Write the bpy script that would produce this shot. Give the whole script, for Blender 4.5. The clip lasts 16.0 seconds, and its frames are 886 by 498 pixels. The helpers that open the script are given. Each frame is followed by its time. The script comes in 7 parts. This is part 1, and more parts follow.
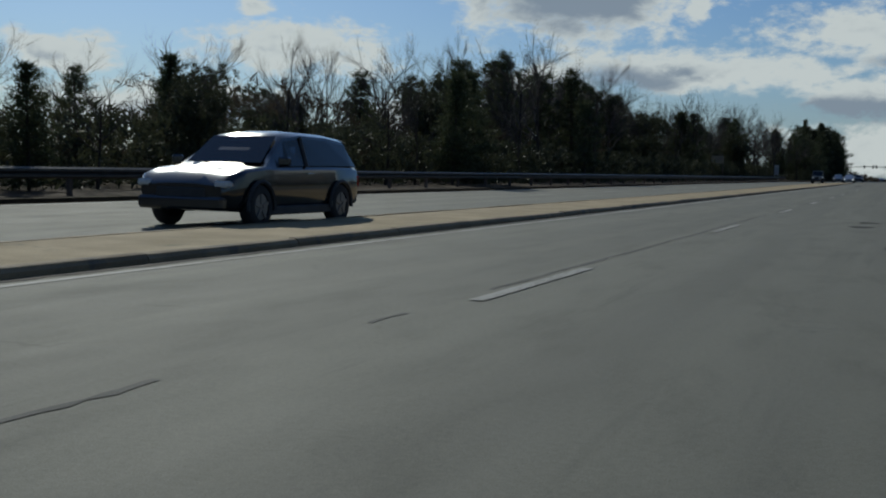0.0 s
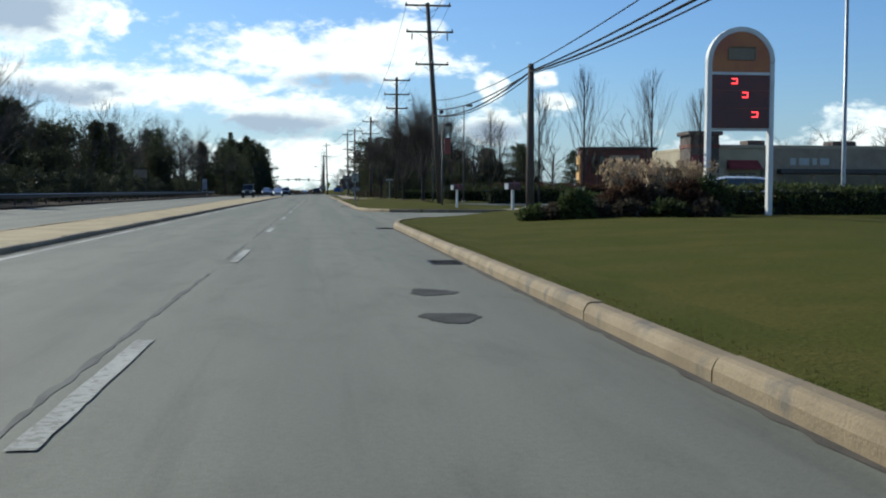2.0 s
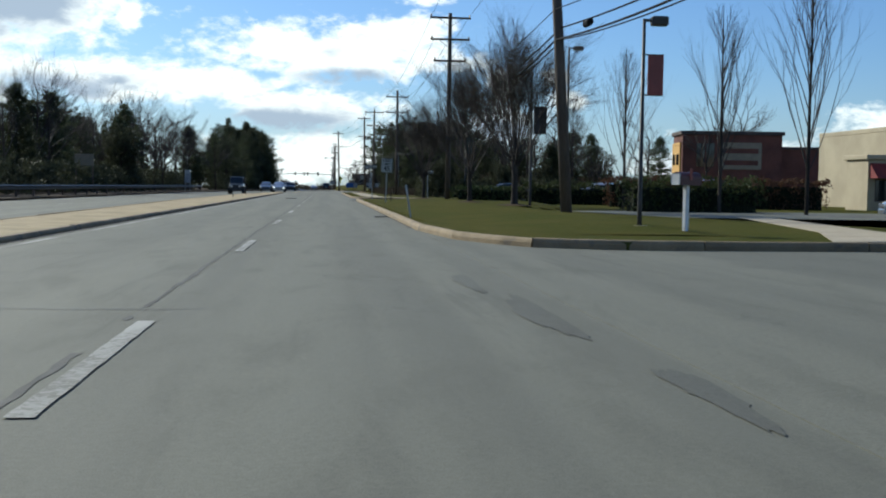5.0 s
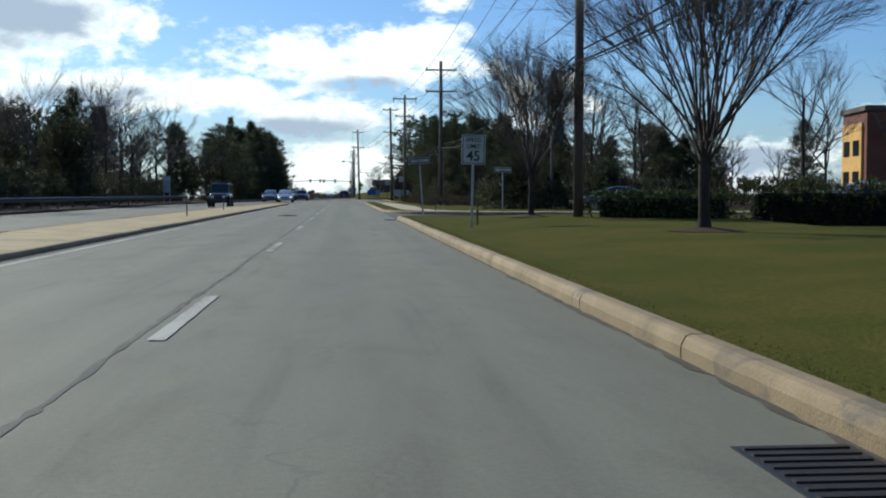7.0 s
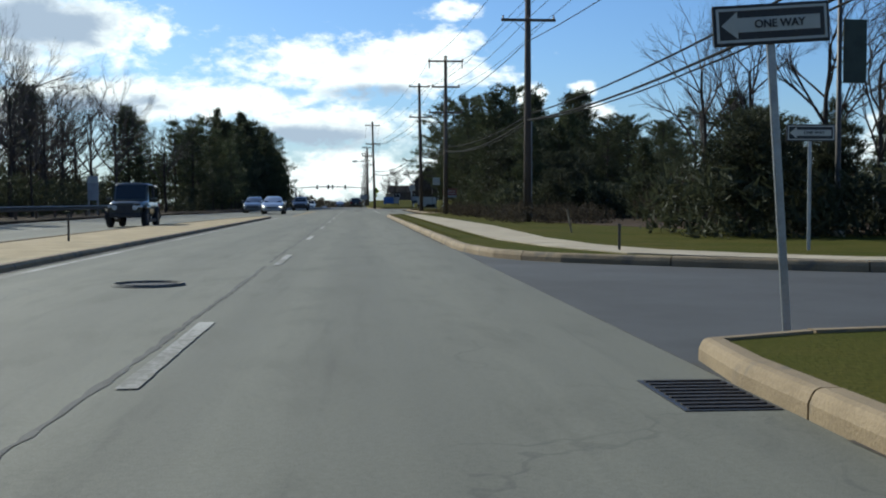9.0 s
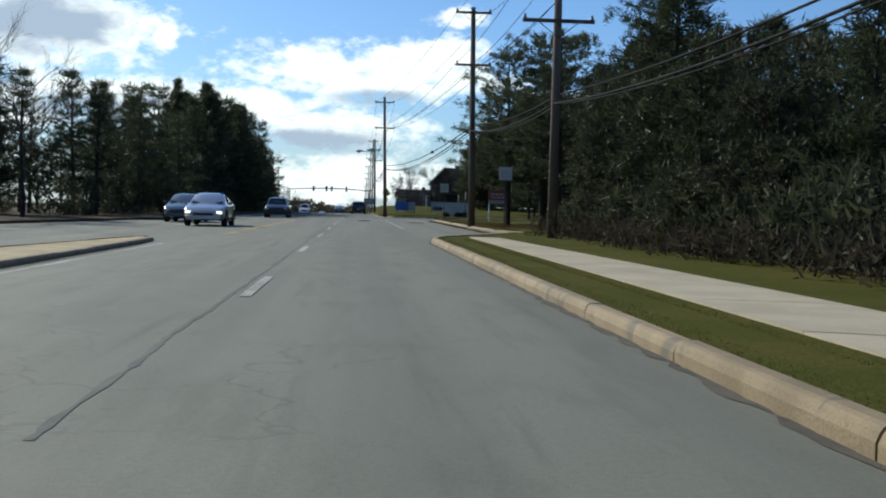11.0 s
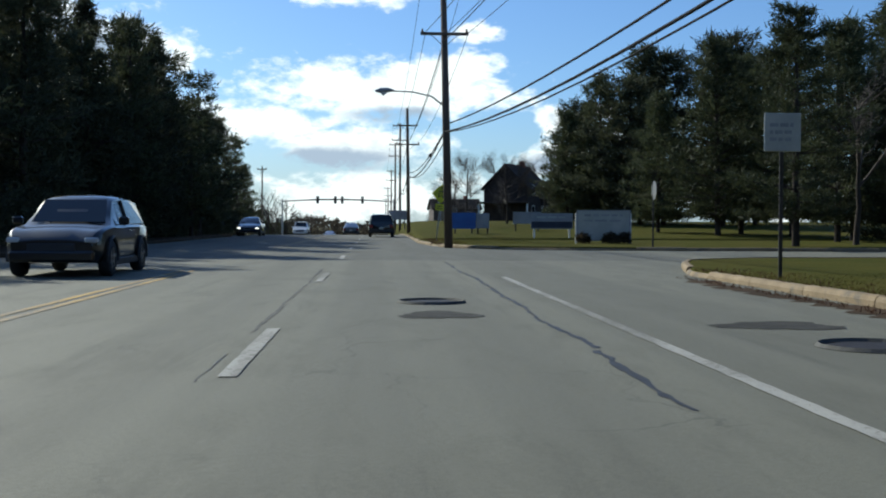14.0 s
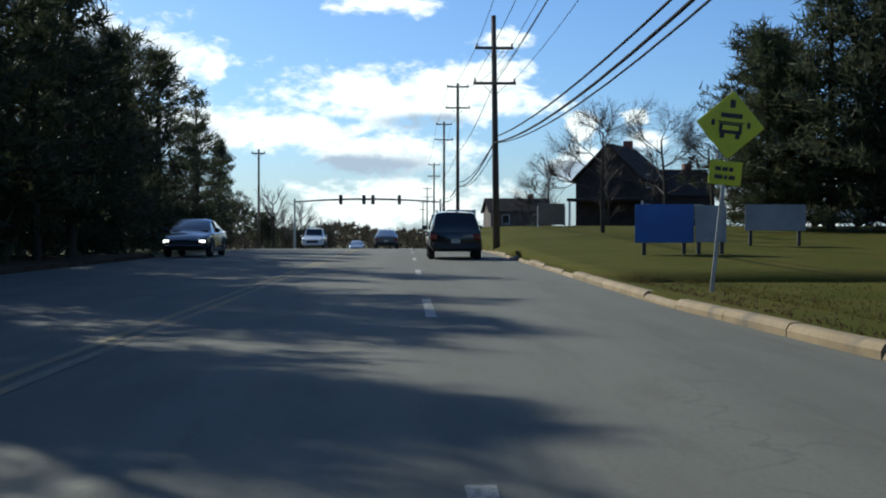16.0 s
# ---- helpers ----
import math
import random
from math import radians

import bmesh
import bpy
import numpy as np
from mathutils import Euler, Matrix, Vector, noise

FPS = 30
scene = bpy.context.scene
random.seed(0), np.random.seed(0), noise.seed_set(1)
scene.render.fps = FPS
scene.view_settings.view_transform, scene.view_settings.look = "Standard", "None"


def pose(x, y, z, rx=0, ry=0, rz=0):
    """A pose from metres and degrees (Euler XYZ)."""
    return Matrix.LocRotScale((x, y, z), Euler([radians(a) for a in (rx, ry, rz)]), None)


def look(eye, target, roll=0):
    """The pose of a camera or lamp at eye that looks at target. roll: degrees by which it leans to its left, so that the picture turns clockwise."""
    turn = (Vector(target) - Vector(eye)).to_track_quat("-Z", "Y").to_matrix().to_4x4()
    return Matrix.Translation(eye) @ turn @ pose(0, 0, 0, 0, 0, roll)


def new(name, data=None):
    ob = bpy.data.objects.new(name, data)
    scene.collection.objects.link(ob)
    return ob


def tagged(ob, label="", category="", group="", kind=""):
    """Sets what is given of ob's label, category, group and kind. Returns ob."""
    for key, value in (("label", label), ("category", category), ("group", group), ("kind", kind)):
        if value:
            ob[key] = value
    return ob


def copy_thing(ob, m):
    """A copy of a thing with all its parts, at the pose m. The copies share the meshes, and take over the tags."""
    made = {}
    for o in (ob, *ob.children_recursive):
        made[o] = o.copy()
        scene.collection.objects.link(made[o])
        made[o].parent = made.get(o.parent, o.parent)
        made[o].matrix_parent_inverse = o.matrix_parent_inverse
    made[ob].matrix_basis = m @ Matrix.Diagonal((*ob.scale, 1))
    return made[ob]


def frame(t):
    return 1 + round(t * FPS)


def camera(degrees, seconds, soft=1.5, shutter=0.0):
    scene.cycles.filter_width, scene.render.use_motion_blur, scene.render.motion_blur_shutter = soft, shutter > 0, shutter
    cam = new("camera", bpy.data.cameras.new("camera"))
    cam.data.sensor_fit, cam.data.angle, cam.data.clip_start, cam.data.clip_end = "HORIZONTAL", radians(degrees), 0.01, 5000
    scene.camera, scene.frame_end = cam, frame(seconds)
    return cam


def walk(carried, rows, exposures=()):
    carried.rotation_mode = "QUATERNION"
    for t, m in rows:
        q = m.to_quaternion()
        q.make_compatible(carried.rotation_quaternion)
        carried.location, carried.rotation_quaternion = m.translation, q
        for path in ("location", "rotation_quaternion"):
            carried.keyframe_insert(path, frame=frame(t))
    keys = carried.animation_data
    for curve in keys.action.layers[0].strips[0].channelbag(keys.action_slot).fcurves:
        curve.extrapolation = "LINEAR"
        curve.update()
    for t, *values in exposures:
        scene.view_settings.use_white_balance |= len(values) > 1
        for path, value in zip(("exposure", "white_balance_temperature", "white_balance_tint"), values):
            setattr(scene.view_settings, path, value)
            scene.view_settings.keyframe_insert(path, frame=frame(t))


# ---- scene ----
SECONDS = 16.0
cam = camera(43.0, SECONDS, soft=2.0)

# seconds, x, y, z of the lens, yaw (to the left of +y), pitch (up), roll
PATH = [
    (0, 3.027, -0.517, 1.044, 21.94, -4.18, 1.46),
    (0.3, 2.265, 1.613, 1.001, 15.33, -3.94, -0.23),
    (0.5, 2.034, 2.981, 1.028, 11.15, -4.00, -0.22),
    (0.7, 1.740, 4.275, 1.008, 8.14, -4.30, 0.25),
    (1, 1.490, 6.313, 1.025, 3.73, -3.87, -0.15),
    (1.5, 1.187, 10.496, 1.074, -3.42, -3.22, 0.49),
    (2, 1.207, 15.178, 1.078, -6.48, -2.97, 0.22),
    (2.5, 1.314, 20.260, 1.064, -6.11, -2.71, -0.72),
    (3, 1.218, 25.443, 0.980, -6.11, -2.64, -0.36),
    (3.5, 1.333, 31.645, 1.026, -5.47, -2.28, 0.95),
    (4, 1.357, 37.971, 1.023, -5.79, -3.12, 1.15),
    (6.5, 1.151, 75.904, 0.994, -5.88, -3.11, 0.32),
    (7, 1.317, 85.041, 1.037, -5.05, -2.82, 0.04),
    (7.5, 1.226, 93.947, 1.016, -5.35, -3.10, 0.04),
    (8, 1.245, 103.363, 0.992, -4.98, -2.31, 0.17),
    (8.5, 1.235, 113.198, 0.995, -4.64, -2.52, 0.66),
    (9, 1.266, 123.317, 1.041, -4.49, -2.43, -0.07),
    (9.5, 1.274, 133.911, 0.985, -4.67, -3.20, -0.39),
    (10, 1.252, 144.407, 1.020, -4.55, -2.23, 0.27),
    (12.3, 1.050, 194.705, 1.029, -4.44, -2.03, 1.70),
    (12.5, 1.005, 199.172, 1.002, -4.34, -2.00, 1.43),
    (13, 0.965, 209.970, 1.028, -3.05, -0.88, 1.38),
    (13.5, 0.956, 220.701, 1.047, -3.59, -0.95, 1.87),
    (14, 0.986, 231.790, 1.032, -3.44, -1.31, 0.22),
    (14.5, 0.926, 242.924, 0.989, -2.09, -0.70, 0.84),
    (15, 0.660, 254.128, 0.992, -0.97, -0.47, 1.04),
    (15.5, 0.340, 264.793, 0.986, -1.43, -1.39, 0.70),
    (16, -0.302, 274.816, 1.039, -1.89, -0.98, 0.02),
]


def ahead(x, y, z, yaw, pitch, roll):
    a, b = radians(yaw), radians(pitch)
    way = Vector((-math.sin(a) * math.cos(b), math.cos(a) * math.cos(b), math.sin(b)))
    return look((x, y, z), Vector((x, y, z)) + 5 * way, roll)


walk(cam, [(t, ahead(*row)) for t, *row in PATH],
     exposures=[(0.0, -0.7, 6300, 0), (0.5, -0.2, 6300, 0), (1.0, -0.15, 6300, 0), (1.5, 0.3, 6300, 0), (3.0, 0.4, 6300, 0), (10.0, 0.38, 6300, 0), (12.5, 0.38, 6300, 0), (14.0, 0.42, 6300, 0), (16.0, 0.42, 6300, 0)])

# ---- sky, sun ----
SUN_AZ, SUN_EL = -40.0, 31.0      # degrees to the right of +y, above the horizon


def node(tree, kind, **inputs):
    n = tree.nodes.new(kind)
    for key, value in inputs.items():
        key = int(key[1:]) if key[0] == "i" and key[1:].isdigit() else key
        if isinstance(value, bpy.types.NodeSocket):
            tree.links.new(value, n.inputs[key])
        else:
            n.inputs[key].default_value = value
    return n


def maths(tree, op, a, b=0.0, c=0.0, clamp=False):
    n = node(tree, "ShaderNodeMath", i0=a, i1=b, i2=c)
    n.operation, n.use_clamp = op, clamp
    return n.outputs[0]


def smooth(tree, value, low, high, to_low=0.0, to_high=1.0):
    n = node(tree, "ShaderNodeMapRange", i0=value, i1=low, i2=high, i3=to_low, i4=to_high)
    n.interpolation_type = "SMOOTHSTEP"
    return n.outputs[0]


def noise_of(tree, vector, scale, detail=4.0, rough=0.55, distort=0.0):
    n = node(tree, "ShaderNodeTexNoise", Vector=vector, Scale=scale, Detail=detail, Roughness=rough, Distortion=distort)
    return n.outputs[0]


def blend(tree, fac, a, b, kind="MIX"):
    n = tree.nodes.new("ShaderNodeMix")
    n.data_type, n.blend_type = "RGBA", kind
    for k, value in ((0, fac), (6, a), (7, b)):
        if isinstance(value, bpy.types.NodeSocket):
            tree.links.new(value, n.inputs[k])
        else:
            n.inputs[k].default_value = (*value, 1.0)[:4] if k else value
    return n.outputs[2]


# clouds: azimuth, elevation, half width, half height in degrees
CLOUDS = [
    (0.2, 6.7, 7.4, 1.6), (4.0, 7.8, 2.4, 1.1), (-15.2, 8.2, 6.4, 2.3), (-9.6, 7.9, 0.9, 0.9),
    (-9.5, 5.0, 8.5, 1.2), (-1.0, 3.8, 4.4, 1.2), (0.0, 1.4, 5.5, 1.5), (-17.0, 4.3, 3.5, 1.3), (9.0, 5.2, 0.9, 0.8),
    (11.6, 5.7, 0.8, 0.5), (4.8, 9.6, 1.6, 0.6), (-29.5, 5.8, 5.6, 1.5), (-41.0, 5.0, 3.5, 1.1), (-31.5, 7.6, 1.2, 0.5),
    (20.0, 1.4, 4.5, 1.3), (-1.1, 11.4, 2.8, 0.7), (9.2, 3.2, 2.0, 1.0),
    (12.4, 4.4, 1.2, 0.6), (-22.0, 2.6, 6.0, 1.2), (-36.0, 2.6, 7.0, 1.4), (28.0, 3.0, 4.0, 1.2), (40.0, 6.0, 7.0, 1.6),
    (-60.0, 9.0, 10.0, 2.5), (70.0, 14.0, 12.0, 3.0), (150.0, 16.0, 16.0, 4.0), (-140.0, 12.0, 18.0, 3.5), (110.0, 8.0, 12.0, 2.0),
]


# the grey undersides of the thicker clouds
SHADED = [(-15.6, 8.3, 4.4, 1.7), (-13.4, 4.5, 3.2, 0.85), (-2.2, 3.2, 4.8, 0.75), (1.0, 5.5, 2.6, 0.5), (-33, 2.4, 6.0, 0.8), (9.4, 3.0, 2.4, 0.7), (20, 1.6, 3.6, 0.9), (-62, 8.0, 9.0, 1.5), (70, 13, 10, 1.8), (150, 15, 14, 2.4), (-140, 11, 15, 2.2)]


def make_sky():
    world = bpy.data.worlds.new("sky")
    scene.world = world
    world.use_nodes = True
    tree = world.node_tree
    tree.nodes.clear()
    sky = tree.nodes.new("ShaderNodeTexSky")
    sky.sky_type, sky.sun_disc = "NISHITA", False
    sky.sun_elevation, sky.sun_rotation = radians(SUN_EL), radians(SUN_AZ)
    sky.air_density, sky.dust_density, sky.ozone_density = 1.0, 0.6, 1.4
    way = tree.nodes.new("ShaderNodeTexCoord").outputs["Generated"]
    parts = node(tree, "ShaderNodeSeparateXYZ", i0=way)
    x, y, z = parts.outputs
    az = maths(tree, "MULTIPLY", maths(tree, "ARCTAN2", x, y), 180 / math.pi)
    el = maths(tree, "MULTIPLY", maths(tree, "ARCSINE", z), 180 / math.pi)
    where = node(tree, "ShaderNodeCombineXYZ", i0=maths(tree, "MULTIPLY", az, 0.55), i1=el, i2=0.0).outputs[0]
    best = None
    for a, e, wa, we in CLOUDS:
        u = maths(tree, "MULTIPLY", maths(tree, "SUBTRACT", az, a), 1 / wa)
        v = maths(tree, "MULTIPLY", maths(tree, "SUBTRACT", el, e), 1 / we)
        r = maths(tree, "MULTIPLY_ADD", u, u, maths(tree, "MULTIPLY", v, v))
        m = maths(tree, "SUBTRACT", 1.0, maths(tree, "SQRT", r))
        best = m if best is None else maths(tree, "MAXIMUM", best, m)
    best = maths(tree, "MAXIMUM", best, -2.0)
    puff = noise_of(tree, where, 0.75, 7.0, 0.6, 0.3)
    fine = noise_of(tree, where, 2.6, 5.0, 0.62, 0.2)
    dens = maths(tree, "MULTIPLY_ADD", maths(tree, "SUBTRACT", puff, 0.5), 2.2, best)
    dens = maths(tree, "MULTIPLY_ADD", maths(tree, "SUBTRACT", fine, 0.5), 0.7, dens)
    cover = smooth(tree, dens, -0.12, 0.46)
    haze = smooth(tree, el, 7.0, -1.0)
    under = None
    for a, e, wa, we in SHADED:
        u = maths(tree, "MULTIPLY", maths(tree, "SUBTRACT", az, a), 1 / wa)
        v = maths(tree, "MULTIPLY", maths(tree, "SUBTRACT", el, e), 1 / we)
        m = maths(tree, "SUBTRACT", 1.0, maths(tree, "SQRT", maths(tree, "MULTIPLY_ADD", u, u, maths(tree, "MULTIPLY", v, v))))
        under = m if under is None else maths(tree, "MAXIMUM", under, m)
    under = maths(tree, "MULTIPLY_ADD", maths(tree, "SUBTRACT", puff, 0.5), 1.6, under)
    core = maths(tree, "MAXIMUM", smooth(tree, under, -0.15, 0.6), maths(tree, "MULTIPLY", smooth(tree, dens, 0.5, 1.2), smooth(tree, noise_of(tree, where, 0.35, 3.0), 0.42, 0.62)))
    white = blend(tree, core, (12.8, 13.0, 13.2), (5.0, 5.8, 7.3))
    clear = blend(tree, 1.0, sky.outputs[0], (0.67, 0.89, 1.31), "MULTIPLY")
    base = blend(tree, maths(tree, "MULTIPLY", haze, 0.45), clear, (5.0, 6.2, 7.6))
    colour = blend(tree, maths(tree, "MULTIPLY", cover, 0.96), base, white)
    back = node(tree, "ShaderNodeBackground", Color=colour, Strength=0.071)
    tree.links.new(back.outputs[0], tree.nodes.new("ShaderNodeOutputWorld").inputs[0])


make_sky()
sun = new("sun", bpy.data.lights.new("sun", "SUN"))
sun.data.energy, sun.data.angle, sun.data.color = 3.7, radians(0.53), (1.0, 0.94, 0.85)
a, e = radians(SUN_AZ), radians(SUN_EL)
sun.matrix_world = look((0, 0, 60), (-60 * math.sin(a) * math.cos(e), -60 * math.cos(a) * math.cos(e), 60 - 60 * math.sin(e)))

# ---- materials ----


def material(name, colour, rough=0.7, metal=0.0, second=None, scale=3.0, fine=60.0, spread=0.25, bump=0.15, coat=0.0,
             each=0.0, emit=None, spec=0.5, stretch=(1, 1, 1), stain=None, stain_scale=0.6, stain_at=0.6):
    """A surface with a broad and a fine variation of its colour, optional stains, relief, and a shift for each object."""
    m = bpy.data.materials.new(name)
    m.use_nodes = True
    tree = m.node_tree
    out = tree.nodes["Principled BSDF"]
    at = tree.nodes.new("ShaderNodeTexCoord").outputs["Object"]
    at = node(tree, "ShaderNodeVectorMath", i0=at, i1=stretch)
    at.operation = "MULTIPLY"
    info = tree.nodes.new("ShaderNodeObjectInfo")
    far = maths(tree, "MULTIPLY", info.outputs["Random"], 40.0)
    moved = node(tree, "ShaderNodeVectorMath", i0=at.outputs[0], i1=node(tree, "ShaderNodeCombineXYZ", i0=far, i1=far, i2=far).outputs[0])
    moved.operation = "ADD"
    at = moved.outputs[0]
    broad, small = noise_of(tree, at, scale, 4.0), noise_of(tree, at, fine, 3.0, 0.65)
    second = second or tuple(c * (1 - spread) for c in colour)
    c = blend(tree, smooth(tree, broad, 0.32, 0.68), colour, second)
    grain = node(tree, "ShaderNodeMapRange", i0=small, i1=0.2, i2=0.8, i3=1 - spread * 0.8, i4=1 + spread * 0.8).outputs[0]
    c = blend(tree, 1.0, c, node(tree, "ShaderNodeCombineXYZ", i0=grain, i1=grain, i2=grain).outputs[0], "MULTIPLY")
    if stain:
        c = blend(tree, smooth(tree, noise_of(tree, at, stain_scale, 5.0, 0.6, 0.4), stain_at, stain_at + 0.12), c, stain)
    if each:
        shade = node(tree, "ShaderNodeMapRange", i0=info.outputs["Random"], i3=1 - each, i4=1 + each).outputs[0]
        c = blend(tree, 1.0, c, node(tree, "ShaderNodeCombineXYZ", i0=shade, i1=shade, i2=shade).outputs[0], "MULTIPLY")
    tree.links.new(c, out.inputs["Base Color"])
    tree.links.new(node(tree, "ShaderNodeMapRange", i0=broad, i3=rough * 0.88, i4=min(1.0, rough * 1.12)).outputs[0], out.inputs["Roughness"])
    out.inputs["Metallic"].default_value = metal
    out.inputs["Specular IOR Level"].default_value = spec
    out.inputs["Coat Weight"].default_value = coat
    out.inputs["Coat Roughness"].default_value = 0.06
    if bump:
        b = node(tree, "ShaderNodeBump", Strength=bump, Distance=0.02, Height=small)
        tree.links.new(b.outputs[0], out.inputs["Normal"])
    if emit:
        out.inputs["Emission Color"].default_value = (*emit[:3], 1)
        out.inputs["Emission Strength"].default_value = emit[3]
    return m


def leaf_material(name, colour, second, rough=0.6):
    m = bpy.data.materials.new(name)
    m.use_nodes = True
    tree = m.node_tree
    out = tree.nodes["Principled BSDF"]
    rnd = tree.nodes.new("ShaderNodeNewGeometry").outputs["Random Per Island"]
    own = tree.nodes.new("ShaderNodeObjectInfo").outputs["Random"]
    c = blend(tree, rnd, colour, second)
    shade = node(tree, "ShaderNodeMapRange", i0=own, i3=0.7, i4=1.25).outputs[0]
    c = blend(tree, 1.0, c, node(tree, "ShaderNodeCombineXYZ", i0=shade, i1=shade, i2=shade).outputs[0], "MULTIPLY")
    tree.links.new(c, out.inputs["Base Color"])
    out.inputs["Roughness"].default_value = rough
    out.inputs["Specular IOR Level"].default_value = 0.1
    through_leaf = node(tree, "ShaderNodeBsdfTranslucent", Color=c)
    both = node(tree, "ShaderNodeMixShader", i0=0.3, i1=out.outputs[0], i2=through_leaf.outputs[0])
    tree.links.new(both.outputs[0], tree.nodes["Material Output"].inputs[0])
    return m




def road_material(name, light, dark, tint):
    """Worn asphalt: speckled stone, long wheel-worn bands, mottling, oil drips and hair cracks."""
    m = bpy.data.materials.new(name)
    m.use_nodes = True
    tree = m.node_tree
    out = tree.nodes["Principled BSDF"]
    at = tree.nodes.new("ShaderNodeTexCoord").outputs["Object"]

    def drawn(x, y):
        n = node(tree, "ShaderNodeVectorMath", i0=at, i1=(x, y, 1.0))
        n.operation = "MULTIPLY"
        return n.outputs[0]

    bands = noise_of(tree, drawn(1.0, 0.02), 1.1, 3.0, 0.5)
    mottle = noise_of(tree, drawn(1.0, 0.3), 1.6, 6.0, 0.65, 0.3)
    smears = noise_of(tree, drawn(1.0, 0.06), 2.6, 5.0, 0.6, 0.2)
    speck = noise_of(tree, at, 130.0, 2.0, 0.7)
    coarse = noise_of(tree, at, 26.0, 4.0, 0.7)
    c = blend(tree, smooth(tree, bands, 0.36, 0.64), light, dark)
    c = blend(tree, maths(tree, "MULTIPLY", smooth(tree, mottle, 0.48, 0.7), 0.55), c, tint)
    c = blend(tree, maths(tree, "MULTIPLY", smooth(tree, smears, 0.56, 0.72), 0.45), c, tuple(0.62 * k for k in dark))
    cells = node(tree, "ShaderNodeTexVoronoi", Vector=node(tree, "ShaderNodeVectorMath", i0=at, i1=node(tree, "ShaderNodeTexNoise", Vector=at, Scale=1.4, Detail=3.0).outputs[1]).outputs[0], Scale=0.55)
    cells.feature = "DISTANCE_TO_EDGE"
    hair = maths(tree, "MULTIPLY", smooth(tree, cells.outputs[0], 0.012, 0.003), smooth(tree, noise_of(tree, drawn(1.0, 0.2), 0.45, 3.0), 0.54, 0.64))
    c = blend(tree, maths(tree, "MULTIPLY", hair, 0.3), c, (0.035, 0.034, 0.03))
    grain = maths(tree, "MULTIPLY", node(tree, "ShaderNodeMapRange", i0=speck, i1=0.25, i2=0.75, i3=0.68, i4=1.32).outputs[0], node(tree, "ShaderNodeMapRange", i0=coarse, i1=0.25, i2=0.75, i3=0.84, i4=1.16).outputs[0])
    c = blend(tree, 1.0, c, node(tree, "ShaderNodeCombineXYZ", i0=grain, i1=grain, i2=grain).outputs[0], "MULTIPLY")
    tree.links.new(c, out.inputs["Base Color"])
    tree.links.new(node(tree, "ShaderNodeMapRange", i0=mottle, i3=0.72, i4=0.92).outputs[0], out.inputs["Roughness"])
    out.inputs["Specular IOR Level"].default_value = 0.4
    b = node(tree, "ShaderNodeBump", Strength=0.22, Distance=0.02, Height=maths(tree, "MULTIPLY_ADD", coarse, 0.6, speck))
    tree.links.new(b.outputs[0], out.inputs["Normal"])
    return m


ASPHALT = road_material("asphalt", (0.158, 0.155, 0.118), (0.128, 0.126, 0.097), (0.104, 0.102, 0.079))
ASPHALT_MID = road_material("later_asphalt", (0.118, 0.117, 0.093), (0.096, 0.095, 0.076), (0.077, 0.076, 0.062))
ASPHALT_DARK = material("new_asphalt", (0.055, 0.056, 0.056), 0.85, scale=0.6, fine=200, spread=0.3, bump=0.1)
GRIT = material("gutter_grit", (0.082, 0.066, 0.048), 0.95, second=(0.05, 0.041, 0.032), scale=2.5, fine=60, spread=0.4, bump=0.3)
TAR = material("tar", (0.03, 0.03, 0.03), 0.6, scale=4, fine=60, spread=0.3, bump=0.2)
MEND = material("mend", (0.062, 0.06, 0.054), 0.9, scale=2, fine=70, spread=0.35, bump=0.5, spec=0.2)
PATCH = material("patch", (0.096, 0.093, 0.082), 0.85, scale=2, fine=70, spread=0.3, bump=0.4)


def line_material(name, paint, worn, bare):
    """Road paint worn thin: chipped through to the asphalt in flakes and along its length."""
    m = bpy.data.materials.new(name)
    m.use_nodes = True
    tree = m.node_tree
    out = tree.nodes["Principled BSDF"]
    at = tree.nodes.new("ShaderNodeTexCoord").outputs["Object"]
    drawn = node(tree, "ShaderNodeVectorMath", i0=at, i1=(1.0, 0.25, 1.0))
    drawn.operation = "MULTIPLY"
    broad, chips, dust = noise_of(tree, drawn.outputs[0], 1.3, 3.0), noise_of(tree, at, 16.0, 6.0, 0.72, 0.4), noise_of(tree, at, 120.0, 2.0)
    gone = smooth(tree, maths(tree, "MULTIPLY_ADD", broad, 0.7, chips), 0.84, 0.98)
    c = blend(tree, smooth(tree, broad, 0.35, 0.65), paint, worn)
    c = blend(tree, maths(tree, "MULTIPLY", gone, 0.9), c, bare)
    grain = node(tree, "ShaderNodeMapRange", i0=dust, i1=0.25, i2=0.75, i3=0.78, i4=1.2).outputs[0]
    c = blend(tree, 1.0, c, node(tree, "ShaderNodeCombineXYZ", i0=grain, i1=grain, i2=grain).outputs[0], "MULTIPLY")
    tree.links.new(c, out.inputs["Base Color"])
    out.inputs["Roughness"].default_value = 0.8
    b = node(tree, "ShaderNodeBump", Strength=0.3, Distance=0.01, Height=maths(tree, "ADD", chips, dust))
    tree.links.new(b.outputs[0], out.inputs["Normal"])
    return m


